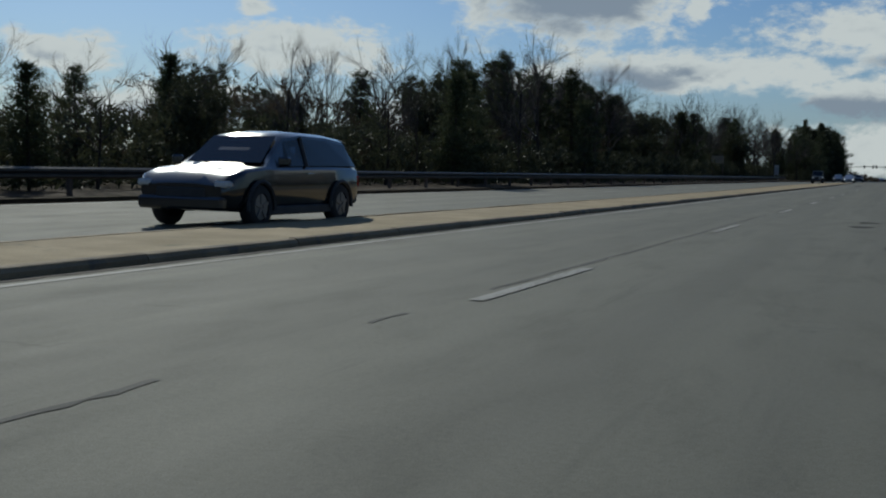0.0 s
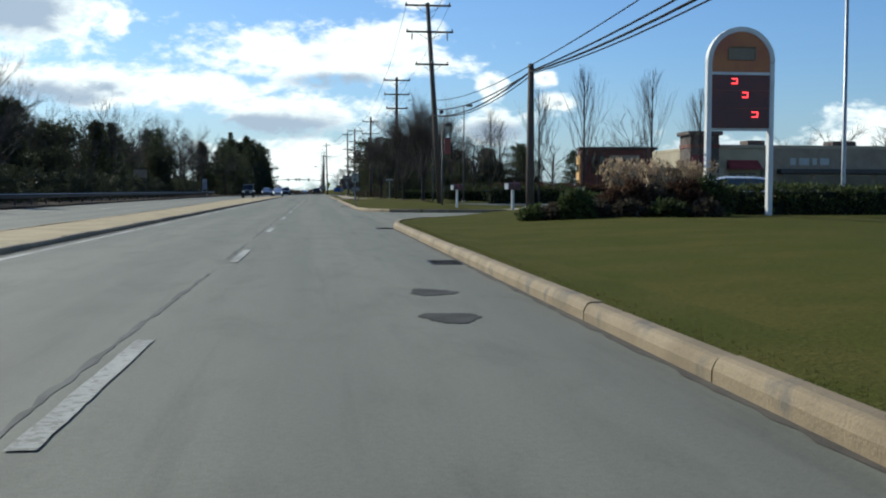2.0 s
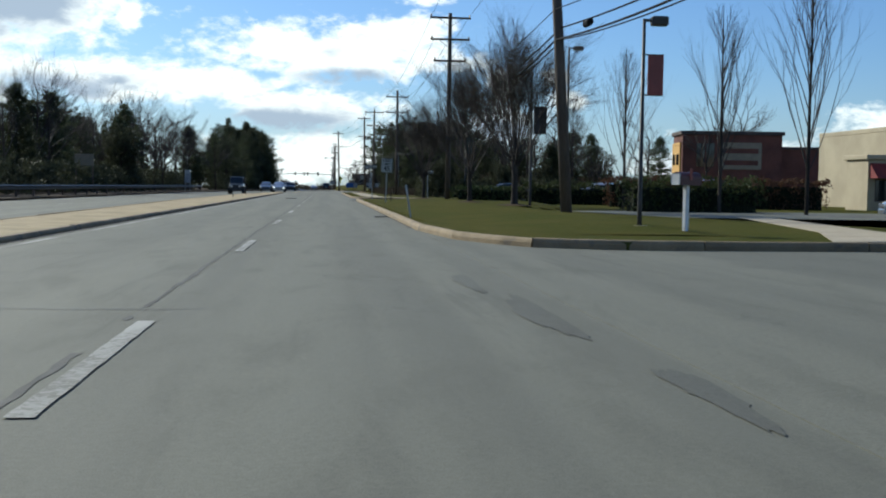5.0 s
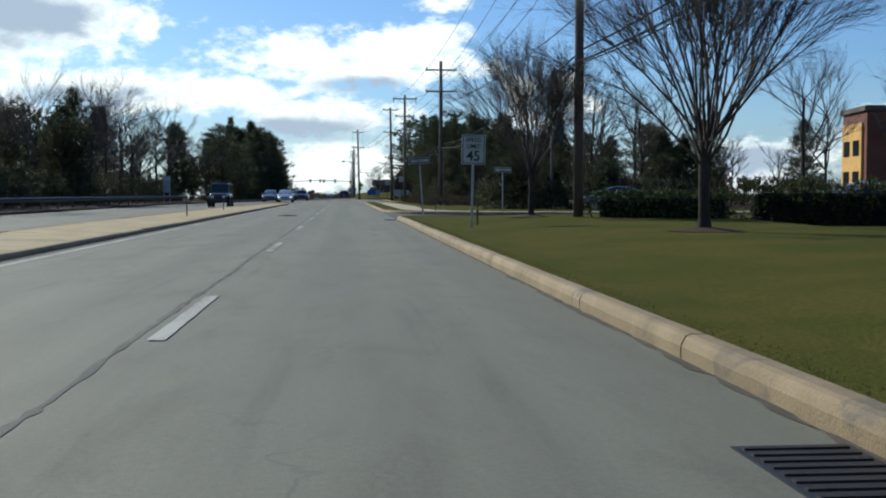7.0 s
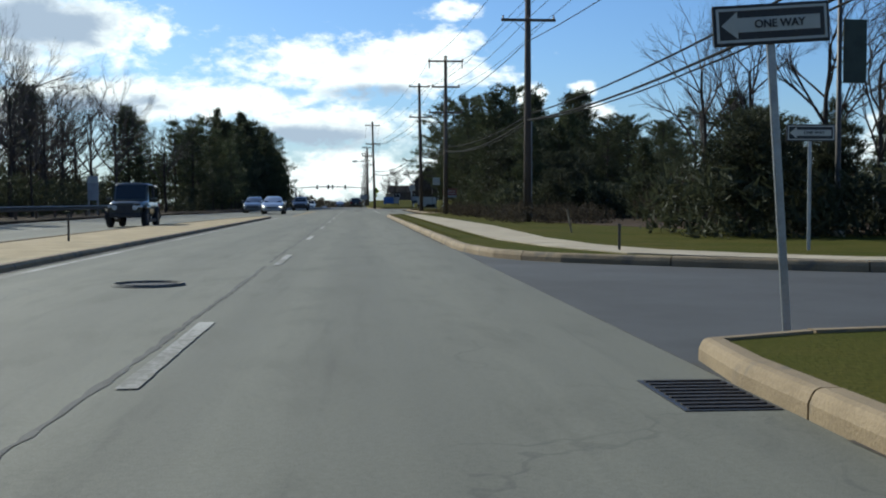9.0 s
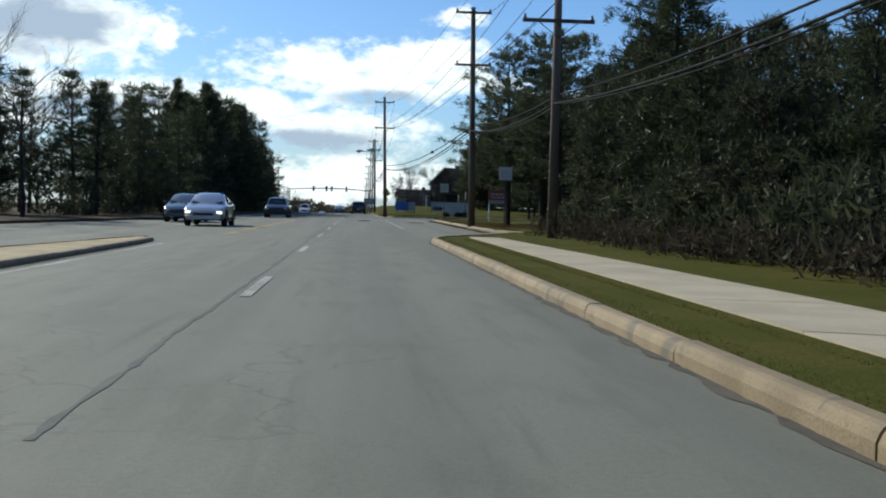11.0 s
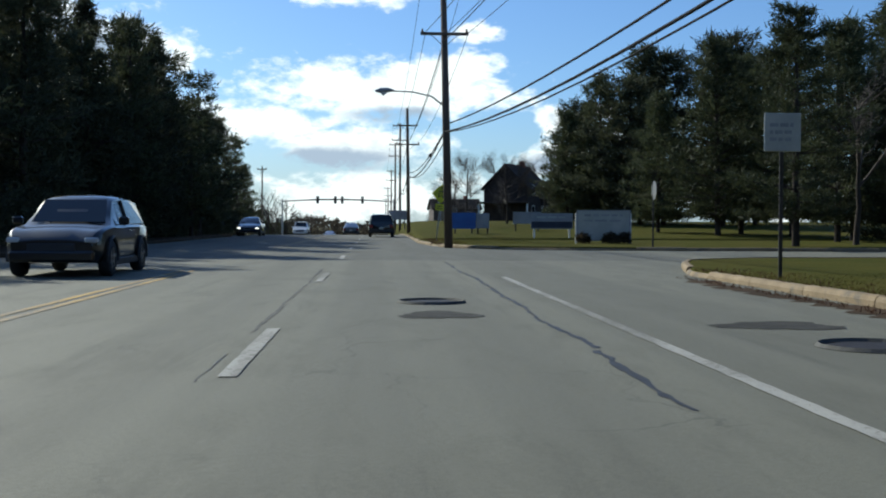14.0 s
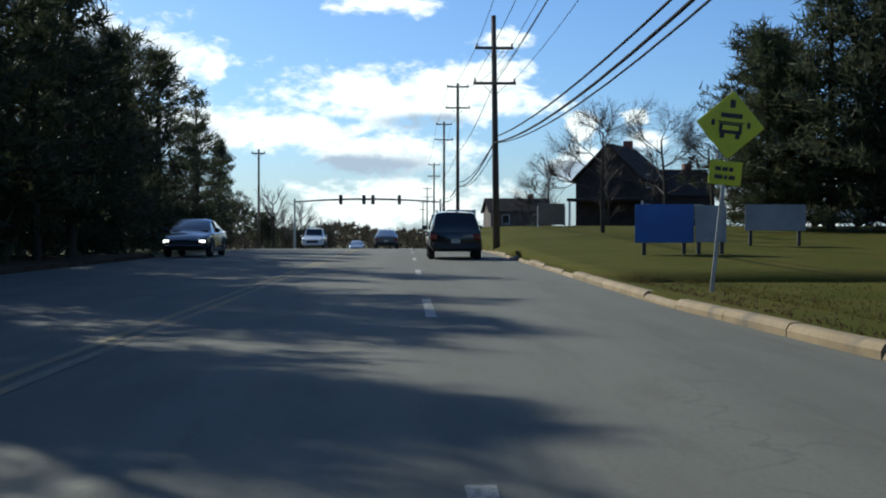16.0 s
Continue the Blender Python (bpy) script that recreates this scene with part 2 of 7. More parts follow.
WHITE_LINE = line_material("white_line", (0.39, 0.38, 0.34), (0.25, 0.243, 0.215), (0.148, 0.143, 0.115))
YELLOW_LINE = line_material("yellow_line", (0.48, 0.30, 0.07), (0.33, 0.225, 0.085), (0.15, 0.143, 0.125))
# dimmer copy of the worn yellow, with the tree shade put into its colour
YELLOW_SHADED = line_material("shaded_yellow_line", (0.27, 0.20, 0.085), (0.19, 0.15, 0.085), (0.12, 0.116, 0.10))
KERB = material("kerb_concrete", (0.285, 0.21, 0.118), 0.85, second=(0.215, 0.157, 0.088), scale=1.6, fine=45, spread=0.25, bump=0.4, each=0.1,
                stain=(0.15, 0.12, 0.085), stain_scale=1.8, stain_at=0.55)
MEDIAN_TOP = material("median_top", (0.40, 0.30, 0.16), 0.9, second=(0.30, 0.225, 0.115), scale=0.9, fine=40, spread=0.3, bump=0.4,
                      stain=(0.2, 0.17, 0.09), stain_scale=0.7, stain_at=0.58)
WALK = material("sidewalk_concrete", (0.43, 0.36, 0.25), 0.85, second=(0.35, 0.29, 0.20), scale=1.2, fine=50, spread=0.2, bump=0.3, each=0.06)
LAWN = material("lawn", (0.06, 0.065, 0.014), 0.95, second=(0.084, 0.076, 0.02), scale=0.55, fine=22, spread=0.5, bump=0.9, spec=0.02,
                stain=(0.10, 0.078, 0.026), stain_scale=0.35, stain_at=0.62)
FIELD = material("field", (0.08, 0.08, 0.03), 0.95, second=(0.11, 0.09, 0.045), scale=0.06, fine=2.0, spread=0.4, bump=0.2, spec=0.1)
LITTER = material("leaf_litter", (0.08, 0.052, 0.03), 0.95, second=(0.048, 0.033, 0.02), scale=1.0, fine=20, spread=0.5, bump=0.6, spec=0.1)
GRASS_BLADE = leaf_material("grass_blade", (0.12, 0.118, 0.025), (0.17, 0.15, 0.045), 0.8)
BARK = material("bark", (0.068, 0.056, 0.046), 0.95, second=(0.038, 0.032, 0.027), scale=3, fine=25, spread=0.4, bump=0.8, stretch=(1, 1, 0.25), each=0.15, spec=0.12)
TWIG = material("twig", (0.066, 0.052, 0.044), 0.9, second=(0.038, 0.031, 0.027), scale=2, fine=12, spread=0.3, bump=0.0, each=0.2)
PINE = leaf_material("pine_needles", (0.04, 0.051, 0.027), (0.088, 0.098, 0.048))
CEDAR = leaf_material("cedar_leaves", (0.037, 0.044, 0.027), (0.08, 0.084, 0.046))
# near-black fill colour that gives the hedges their inner shade
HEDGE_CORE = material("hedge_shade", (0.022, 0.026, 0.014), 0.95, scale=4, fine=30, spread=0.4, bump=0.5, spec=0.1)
HEDGE = leaf_material("hedge_leaves", (0.045, 0.06, 0.023), (0.095, 0.112, 0.04))
BRUSH = leaf_material("brush_twigs", (0.05, 0.042, 0.03), (0.105, 0.085, 0.06), 0.9)
REDBUSH = leaf_material("rust_leaves", (0.065, 0.034, 0.022), (0.115, 0.066, 0.04), 0.85)
PLUME = leaf_material("plumes", (0.42, 0.31, 0.19), (0.55, 0.42, 0.28), 0.9)
POLE_WOOD = material("pole_wood", (0.135, 0.10, 0.075), 0.85, second=(0.085, 0.065, 0.05), scale=2, fine=30, spread=0.35, bump=0.7, stretch=(1, 1, 0.12), each=0.15)
CABLE = material("cable", (0.016, 0.016, 0.017), 0.8, scale=2, fine=20, spread=0.2, bump=0.0, spec=0.08)
PORCELAIN = material("porcelain", (0.2, 0.13, 0.1), 0.25, scale=5, fine=30, spread=0.15, bump=0.0)
STEEL = material("galvanised_steel", (0.36, 0.37, 0.37), 0.45, 0.8, scale=4, fine=40, spread=0.2, bump=0.1)
DARK_STEEL = material("dark_steel", (0.06, 0.055, 0.05), 0.5, 0.4, scale=3, fine=40, spread=0.25, bump=0.1)
WHITE_PAINT = material("white_paint", (0.76, 0.75, 0.72), 0.45, second=(0.66, 0.65, 0.62), scale=2, fine=30, spread=0.08, bump=0.05)
BLACK_PAINT = material("black_paint", (0.022, 0.022, 0.022), 0.5, scale=4, fine=30, spread=0.2, bump=0.05)
SIGN_WHITE = material("sign_white", (0.46, 0.47, 0.43), 0.5, second=(0.39, 0.40, 0.36), scale=2, fine=20, spread=0.08, bump=0.02)
SIGN_YELLOW = material("sign_yellow", (0.62, 0.62, 0.02), 0.4, second=(0.52, 0.54, 0.02), scale=2, fine=20, spread=0.1, bump=0.02)
SIGN_BACK = material("sign_back", (0.3, 0.31, 0.31), 0.5, 0.7, scale=3, fine=30, spread=0.15, bump=0.05)
SIGN_BLUE = material("sign_blue", (0.03, 0.13, 0.42), 0.45, second=(0.025, 0.10, 0.34), scale=1, fine=20, spread=0.1, bump=0.02)
SIGN_RED = material("sign_red", (0.27, 0.06, 0.045), 0.5, second=(0.2, 0.05, 0.04), scale=1.5, fine=20, spread=0.15, bump=0.02)
SIGN_GREY = material("sign_grey", (0.33, 0.34, 0.35), 0.5, second=(0.26, 0.27, 0.28), scale=1.5, fine=20, spread=0.12, bump=0.02)
SIGN_ORANGE = material("sign_orange", (0.50, 0.17, 0.045), 0.4, second=(0.40, 0.11, 0.04), scale=1, fine=10, spread=0.12, bump=0.0)
SIGN_TAN = material("sign_tan", (0.30, 0.24, 0.16), 0.6, second=(0.24, 0.19, 0.13), scale=1.5, fine=20, spread=0.15, bump=0.02)
LED_PANEL = material("led_panel", (0.09, 0.018, 0.017), 0.35, second=(0.14, 0.022, 0.02), scale=1, fine=30, spread=0.2, bump=0.0)
LED = material("led_digit", (0.5, 0.02, 0.02), 0.5, emit=(1.0, 0.05, 0.06, 2.2), bump=0.0)
BRICK_RED = material("brick_red", (0.17, 0.06, 0.04), 0.85, second=(0.12, 0.045, 0.032), scale=0.8, fine=18, spread=0.25, bump=0.3)
STUCCO = material("stucco", (0.44, 0.37, 0.25), 0.85, second=(0.37, 0.31, 0.21), scale=0.5, fine=25, spread=0.15, bump=0.2)
STONE_DARK = material("dark_cladding", (0.105, 0.075, 0.06), 0.8, second=(0.07, 0.052, 0.045), scale=1.2, fine=20, spread=0.25, bump=0.3)
ROOF_DARK = material("roof_shingle", (0.05, 0.04, 0.036), 0.9, second=(0.034, 0.029, 0.027), scale=1.5, fine=14, spread=0.3, bump=0.3, spec=0.1)
AWNING = material("awning_red", (0.24, 0.035, 0.03), 0.8, second=(0.18, 0.028, 0.025), scale=2, fine=30, spread=0.15, bump=0.1)
YELLOW_WALL = material("yellow_wall", (0.62, 0.36, 0.10), 0.8, second=(0.52, 0.3, 0.09), scale=0.8, fine=20, spread=0.15, bump=0.1)
GLASS = material("window_glass", (0.02, 0.024, 0.027), 0.06, scale=1, fine=5, spread=0.1, bump=0.0, spec=0.6)
RUBBER = material("rubber", (0.022, 0.022, 0.022), 0.8, scale=5, fine=40, spread=0.2, bump=0.2)
RIM = material("rim_alloy", (0.2, 0.2, 0.2), 0.4, 0.8, scale=5, fine=30, spread=0.1, bump=0.0)
LAMP_CLEAR = material("clear_lamp", (0.6, 0.6, 0.58), 0.12, scale=5, fine=30, spread=0.1, bump=0.0)
LAMP_LIT = material("lit_headlamp", (0.7, 0.7, 0.66), 0.15, emit=(1.0, 0.95, 0.85, 1.6), bump=0.0)
LAMP_RED = material("red_lamp", (0.22, 0.012, 0.012), 0.2, scale=5, fine=30, spread=0.15, bump=0.0)
CHROME = material("chrome", (0.6, 0.6, 0.6), 0.15, 1.0, scale=5, fine=30, spread=0.05, bump=0.0)
LOW_TRIM = material("dark_trim", (0.03, 0.03, 0.032), 0.6, scale=5, fine=30, spread=0.2, bump=0.05)
RUST_GRATE = material("iron_grate", (0.04, 0.033, 0.028), 0.65, 0.5, scale=4, fine=30, spread=0.3, bump=0.3)


def car_paint(name, colour, metal=0.35, rough=0.32):
    return material(name, colour, rough, metal, scale=1.0, fine=300, spread=0.06, bump=0.0, coat=0.9)


PAINT_DARK = car_paint("dark_blue_grey_paint", (0.010, 0.011, 0.013), 0.0, 0.2)
PAINT_BLACK = car_paint("black_car_paint", (0.007, 0.007, 0.008))
PAINT_SILVER = car_paint("silver_car_paint", (0.42, 0.43, 0.44), 0.6)
PAINT_GREY = car_paint("grey_car_paint", (0.10, 0.11, 0.12), 0.5)
PAINT_OLIVE = car_paint("olive_car_paint", (0.05, 0.052, 0.04), 0.1)
PAINT_WHITE = car_paint("white_car_paint", (0.68, 0.68, 0.67), 0.0)
PAINT_RED = car_paint("maroon_car_paint", (0.12, 0.015, 0.018), 0.3)

# ---- building blocks ----


def mesh_of(name, verts, faces, mat, smooth_shade=False):
    me = bpy.data.meshes.new(name)
    me.from_pydata([tuple(v) for v in verts], [], faces)
    me.materials.append(mat)
    if smooth_shade:
        me.polygons.foreach_set("use_smooth", [True] * len(me.polygons))
    me.update()
    return me


def part(name, bm, mat, parent=None, label="", smooth_shade=False):
    """Links a bmesh (or a ready mesh) as one mesh object under a thing or a part."""
    if isinstance(bm, bpy.types.Mesh):
        me = bm
    else:
        me = bpy.data.meshes.new(name)
        bm.normal_update()
        if smooth_shade:
            for f in bm.faces:
                f.smooth = True
        bm.to_mesh(me)
        bm.free()
        me.materials.append(mat)
    ob = new(name, me)
    if parent is not None:
        ob.parent = parent
    if label:
        ob["label"] = label
    return ob


def thing(name, label, category, at=(0, 0, 0), turn=0.0, group="", kind=""):
    ob = new(name)
    ob.empty_display_size = 0.2
    ob.matrix_basis = pose(*at, 0, 0, turn)
    return tagged(ob, label, category, group, kind)


def box(bm, lo, hi, bevel=0.0, m=None):
    """Adds a box between two corners, bevelled, turned by m."""
    size = [h - l for l, h in zip(lo, hi)]
    mid = [(h + l) / 2 for l, h in zip(lo, hi)]
    mat = Matrix.Translation(mid) @ Matrix.Diagonal((*size, 1))
    made = bmesh.ops.create_cube(bm, size=1.0, matrix=(m @ mat) if m else mat)
    if bevel:
        edges = list({e for v in made["verts"] for e in v.link_edges})
        bmesh.ops.bevel(bm, geom=edges, offset=bevel, segments=1, affect="EDGES", profile=0.5)
    return bm


def boxed(lo, hi, bevel=0.0, m=None):
    return box(bmesh.new(), lo, hi, bevel, m)


def tube(bm, points, radii, sides=8, cap=True):
    """A tube along points with a radius at each."""
    rings, n = [], len(points)
    points = [Vector(p) for p in points]
    for k, p in enumerate(points):
        d = (points[min(k + 1, n - 1)] - points[max(k - 1, 0)]).normalized()
        side = d.cross(Vector((0, 0, 1)) if abs(d.z) < 0.95 else Vector((1, 0, 0))).normalized()
        up = side.cross(d)
        rings.append([bm.verts.new(p + radii[k] * (side * math.cos(2 * math.pi * j / sides) + up * math.sin(2 * math.pi * j / sides))) for j in range(sides)])
    for a, b in zip(rings, rings[1:]):
        for j in range(sides):
            bm.faces.new((a[j], a[(j + 1) % sides], b[(j + 1) % sides], b[j]))
    if cap:
        bm.faces.new(rings[0][::-1])
        bm.faces.new(rings[-1])
    return bm


def tubed(points, radii, sides=8):
    if not isinstance(radii, (list, tuple)):
        radii = [radii] * len(points)
    bm = tube(bmesh.new(), points, radii, sides)
    bmesh.ops.recalc_face_normals(bm, faces=bm.faces)
    return bm


def slab(bm, outline, low, high):
    """A flat slab over an outline of (x, y), from low to high."""
    area = sum(a[0] * b[1] - b[0] * a[1] for a, b in zip(outline, [*outline[1:], outline[0]]))
    outline = outline if area > 0 else outline[::-1]
    top = [bm.verts.new((x, y, high)) for x, y in outline]
    bot = [bm.verts.new((x, y, low)) for x, y in outline]
    f = bm.faces.new(top)
    for k in range(len(outline)):
        j = (k + 1) % len(outline)
        bm.faces.new((top[j], top[k], bot[k], bot[j]))
    bmesh.ops.triangulate(bm, faces=[f])
    return bm


def slabbed(outline, low, high):
    return slab(bmesh.new(), outline, low, high)


def arc(cx, cy, r, a0, a1, n=8):
    return [(cx + r * math.cos(radians(a0 + (a1 - a0) * k / n)), cy + r * math.sin(radians(a0 + (a1 - a0) * k / n))) for k in range(n + 1)]


def fall(y):
    """How far the road drops below its level, past the crest."""
    if y < 318:
        return 0.0
    d = y - 318
    return -0.00022 * d * d if d < 60 else -0.00022 * 3600 - 0.0264 * (min(d, 330) - 60)


def rise(x, y):
    """How far the lawn beyond the cross street lies above the road's verge."""
    if x < 3.3 or y < 296:
        return 0.0
    return 1.15 * min(1.0, (y - 296) / 45) * min(1.0, 0.3 + 0.7 * (x - 3.3) / 3.5) * max(0.0, 1.0 - max(0.0, y - 420) / 80)


def ramp(v):
    v = min(1.0, max(0.0, v))
    return v * v * (3 - 2 * v)


def mound(x, y):
    """How far the two roadside lawns swell above their kerbs."""
    if x > 3.6 and 4 < y < 67:
        far = float(np.interp(x, [3.6, 3.8, 4.5, 6.9, 10.2, 16.5, 26, 60], [48, 50.5, 53.3, 57.7, 62.2, 66, 60, 40]))
        return 0.27 * ramp((x - 3.7) / 6.0) * ramp((far - y) / 3.5) * ramp((y - 5) / 6)
    if x > 3.6 and 71 < y < 130:
        far = float(np.interp(y, [71, 97, 100, 117, 130], [9.8, 10.4, 12.5, 14.5, 14.5]))
        return 0.17 * ramp((x - 3.7) / 4.5) * ramp((far - x) / 1.6) * ramp((y - 72) / 4) * ramp((129.5 - y) / 5)
    return 0.0


def lie(x, y):
    return rise(x, y) + mound(x, y)


def letters(text, size, mat, parent, m, label="", thick=0.004):
    cu = bpy.data.curves.new("lettering", "FONT")
    cu.body, cu.size, cu.align_x, cu.align_y, cu.extrude = text, size, "CENTER", "CENTER", thick
    cu.offset = size * 0.018
    tmp = bpy.data.objects.new("lettering", cu)
    me = bpy.data.meshes.new_from_object(tmp)
    bpy.data.objects.remove(tmp)
    me.materials.clear()
    me.materials.append(mat)
    ob = new("lettering", me)
    ob.parent, ob.matrix_basis = parent, m
    if label:
        ob["label"] = label
    return ob

# ---- ground, road, verges ----
RIGHT = [(-80, 3.41), (200.0, 3.41), (203.0, 4.5), (207, 6.2), (211, 7.7), (213, 7.5), (220, 7.05), (254, 7.25), (258, 8.3), (262, 10.5),
         (270, 10.5), (275.5, 6.2), (277.5, 4.9), (280, 3.9), (284, 3.45), (290, 3.2), (340, 3.6), (900, 3.6)]
LEFT = [(-80, -14.7), (196, -14.7), (212, -12.5), (235, -9.6), (330, -9.6), (345, -10.5), (900, -10.5)]


def edge(table, y):
    return float(np.interp(y, [r[0] for r in table], [r[1] for r in table]))


def make_road():
    ys = sorted({263.0, *np.arange(-80, 318, 6.0), *np.arange(318, 900, 8.0), *(r[0] for r in RIGHT), *(r[0] for r in LEFT)})
    bm = bmesh.new()
    rows = []
    for y in ys:
        l, r = edge(LEFT, y), edge(RIGHT, y)
        rows.append([bm.verts.new((l + (r - l) * k / 6, y, fall(y))) for k in range(7)])
    for a, b in zip(rows, rows[1:]):
        for k in range(6):
            bm.faces.new((a[k], a[k + 1], b[k + 1], b[k]))
    road = part("road", bm, ASPHALT, label="")
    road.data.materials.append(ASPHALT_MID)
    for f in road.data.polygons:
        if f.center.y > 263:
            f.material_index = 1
    return tagged(road, "worn grey asphalt road with sealed seams and faded lane lines", "road", kind="structure")


def make_ground():
    bm = bmesh.new()
    ys = [-900, -300, -80, 0, 100, 200, 318, *range(330, 660, 15), 700, 900, 1400, 2500]
    xs = [-1800, -600, -200, -60, -20, 3, 20, 60, 200, 600, 1800]
    grid = [[bm.verts.new((x, y, -0.06 + fall(y))) for x in xs] for y in ys]
    for a, b in zip(grid, grid[1:]):
        for k in range(len(xs) - 1):
            bm.faces.new((a[k], a[k + 1], b[k + 1], b[k]))
    return tagged(part("ground", bm, FIELD), "flat winter field ground of dull olive grass", "ground", kind="structure")


make_ground()
road = make_road()

LAWNS = [
    ([(3.5, 2), (3.5, 47.5), (3.8, 50.5), (4.5, 53.3), (6.9, 57.7), (10.2, 62.2), (16.5, 66.0), (26, 67.5), (26, 60), (60, 40), (60, -60), (12, -60), (12, -6), (6, 0)], "mown olive lawn beside the pylon sign"),
    ([(3.5, 78), (3.9, 73.5), (4.8, 71), (6.4, 70.2), (26, 71.5), (60, 85), (60, 129), (24, 132.4), (11.5, 132.2), (5.2, 131.0), (3.9, 130.75), (3.55, 130.4), (3.5, 129.6)], "mown lawn strip with bare shade trees"),
    ([(3.5, 200), (3.5, 152), (3.55, 147), (3.8, 144.4), (4.5, 142.7), (5.7, 141.6), (7.2, 140.4), (8.5, 139.4), (12, 138.4), (30, 138.6), (60, 140), (60, 208), (9.2, 211), (7.6, 210.5), (6.0, 206), (4.5, 202.5)], "rough verge in front of evergreen woods"),
    ([(7.2, 220), (7.6, 213.5), (8.2, 212), (9.5, 211.2), (60, 208), (60, 262), (16, 262), (11, 261.5), (9, 260), (8.3, 258), (7.35, 254)], "shaded lawn under pines with fallen leaves"),
    ([(3.3, 290), (3.55, 284.5), (4.0, 280.5), (5.0, 278), (6.2, 276.4), (8.5, 275.2), (13, 274.4), (60, 274), (60, 330), (3.7, 330)], "sunny lawn corner with boards"),
]
for outline, words in LAWNS:
    tagged(part("verge", slabbed(outline, -0.2, 0.13), LAWN), words, "lawn", kind="structure")
tagged(part("verge", slabbed([(-15.0, -80), (-15.0, 196), (-12.8, 212), (-9.9, 235), (-9.9, 318), (-90, 318), (-90, -80)], -0.2, 0.10), LITTER),
       "leaf-strewn verge along the dark woods", "verge", kind="structure")



def make_bank():
    """The lawn that climbs from the corner to the houses."""
    bm = bmesh.new()
    xs = [3.55, 4.2, 5.0, 6.0, 6.9, 9, 12, 20, 40, 90]
    ys = [*range(294, 344, 5), *range(344, 430, 10), 500]
    grid = [[bm.verts.new((x + (0.12 if x < 4 and y > 335 else 0.0), y, 0.136 + max(rise(x, y), fall(y) * (1.0 if y >= 420 else 0.0)))) for x in xs] for y in ys]
    for a, b in zip(grid, grid[1:]):
        for k in range(len(xs) - 1):
            bm.faces.new((a[k], a[k + 1], b[k + 1], b[k]))
    for row in grid:
        row[0].co.z = min(row[0].co.z, 0.145 + fall(row[0].co.y)) if row[0].co.y > 318 else row[0].co.z
    ob = tagged(part("bank", bm, LAWN, smooth_shade=True), "gently rising winter lawn below the houses", "lawn", kind="structure")
    mod = ob.modifiers.new("thickness", "SOLIDIFY")
    mod.thickness, mod.offset = 1.2, -1.0


make_bank()


def make_mound(xs, ys, words):
    """The swelling of a lawn, which dips under the flat lawn at its edges."""
    bm = bmesh.new()
    grid = [[bm.verts.new((x, y, 0.117 + mound(x, y) + 0.016 * ramp(mound(x, y) / 0.04))) for x in xs] for y in ys]
    for a, b in zip(grid, grid[1:]):
        for k in range(len(xs) - 1):
            q = (a[k], a[k + 1], b[k + 1], b[k])
            if all(mound(v.co.x, v.co.y) > 0.0004 for v in q):
                bm.faces.new(q)
    bmesh.ops.delete(bm, geom=[v for v in bm.verts if not v.link_faces], context="VERTS")
    tagged(part("mound", bm, LAWN, smooth_shade=True), words, "lawn", kind="structure")


make_mound([3.8 + 0.5 * k for k in range(26)] + [17.5, 20, 24, 26, 30, 40, 50, 58], [5 + k for k in range(62)], "gently swelling olive lawn round the pylon sign")
make_mound([3.8 + 0.4 * k for k in range(28)], [72 + k for k in range(59)], "gently swelling lawn under the shade trees")

# driveway, side street and cross street surfaces, let in beside the road
tagged(part("driveway", slabbed([(3.43, 47.6), (4.5, 53.3), (6.9, 57.7), (10.2, 62.2), (16.5, 66.0), (26, 67.5), (26, 71.5), (6.4, 70.2), (3.43, 77.9)], -0.2, -0.004), ASPHALT),
       "grey asphalt driveway entrance", "driveway", kind="structure")
tagged(part("side_street", slabbed([(3.43, 129), (5.2, 131.3), (11.5, 132.2), (24, 132.4), (60, 129), (60, 140), (30, 138.6), (12, 138.4), (8.5, 139.4), (5.7, 141.6), (3.8, 144.4), (3.43, 148)], -0.2, -0.004), ASPHALT_DARK),
       "dark newer asphalt of a side street", "street", kind="structure")
tagged(part("side_street", slabbed([(8.3, 258.2), (11, 261.6), (16, 262), (60, 262), (60, 274), (13, 274.4), (6.2, 276.4)], -0.2, -0.004), ASPHALT),
       "grey asphalt cross street", "street", kind="structure")

# median
MEDIAN = [(-3.9, -80), (-3.9, 193), (-4.0, 195.5), (-4.3, 196.8), (-4.7, 196.4), (-5.6, 188), (-7.0, 165), (-7.2, 120), (-6.3, 70), (-6.1, -80)]
tagged(part("median", slabbed([(x + (0.16 if x < -4.5 else -0.16), min(y, 196.2)) for x, y in MEDIAN], -0.2, 0.092), MEDIAN_TOP),
       "raised median with tan dead grass and grit", "median", kind="structure")


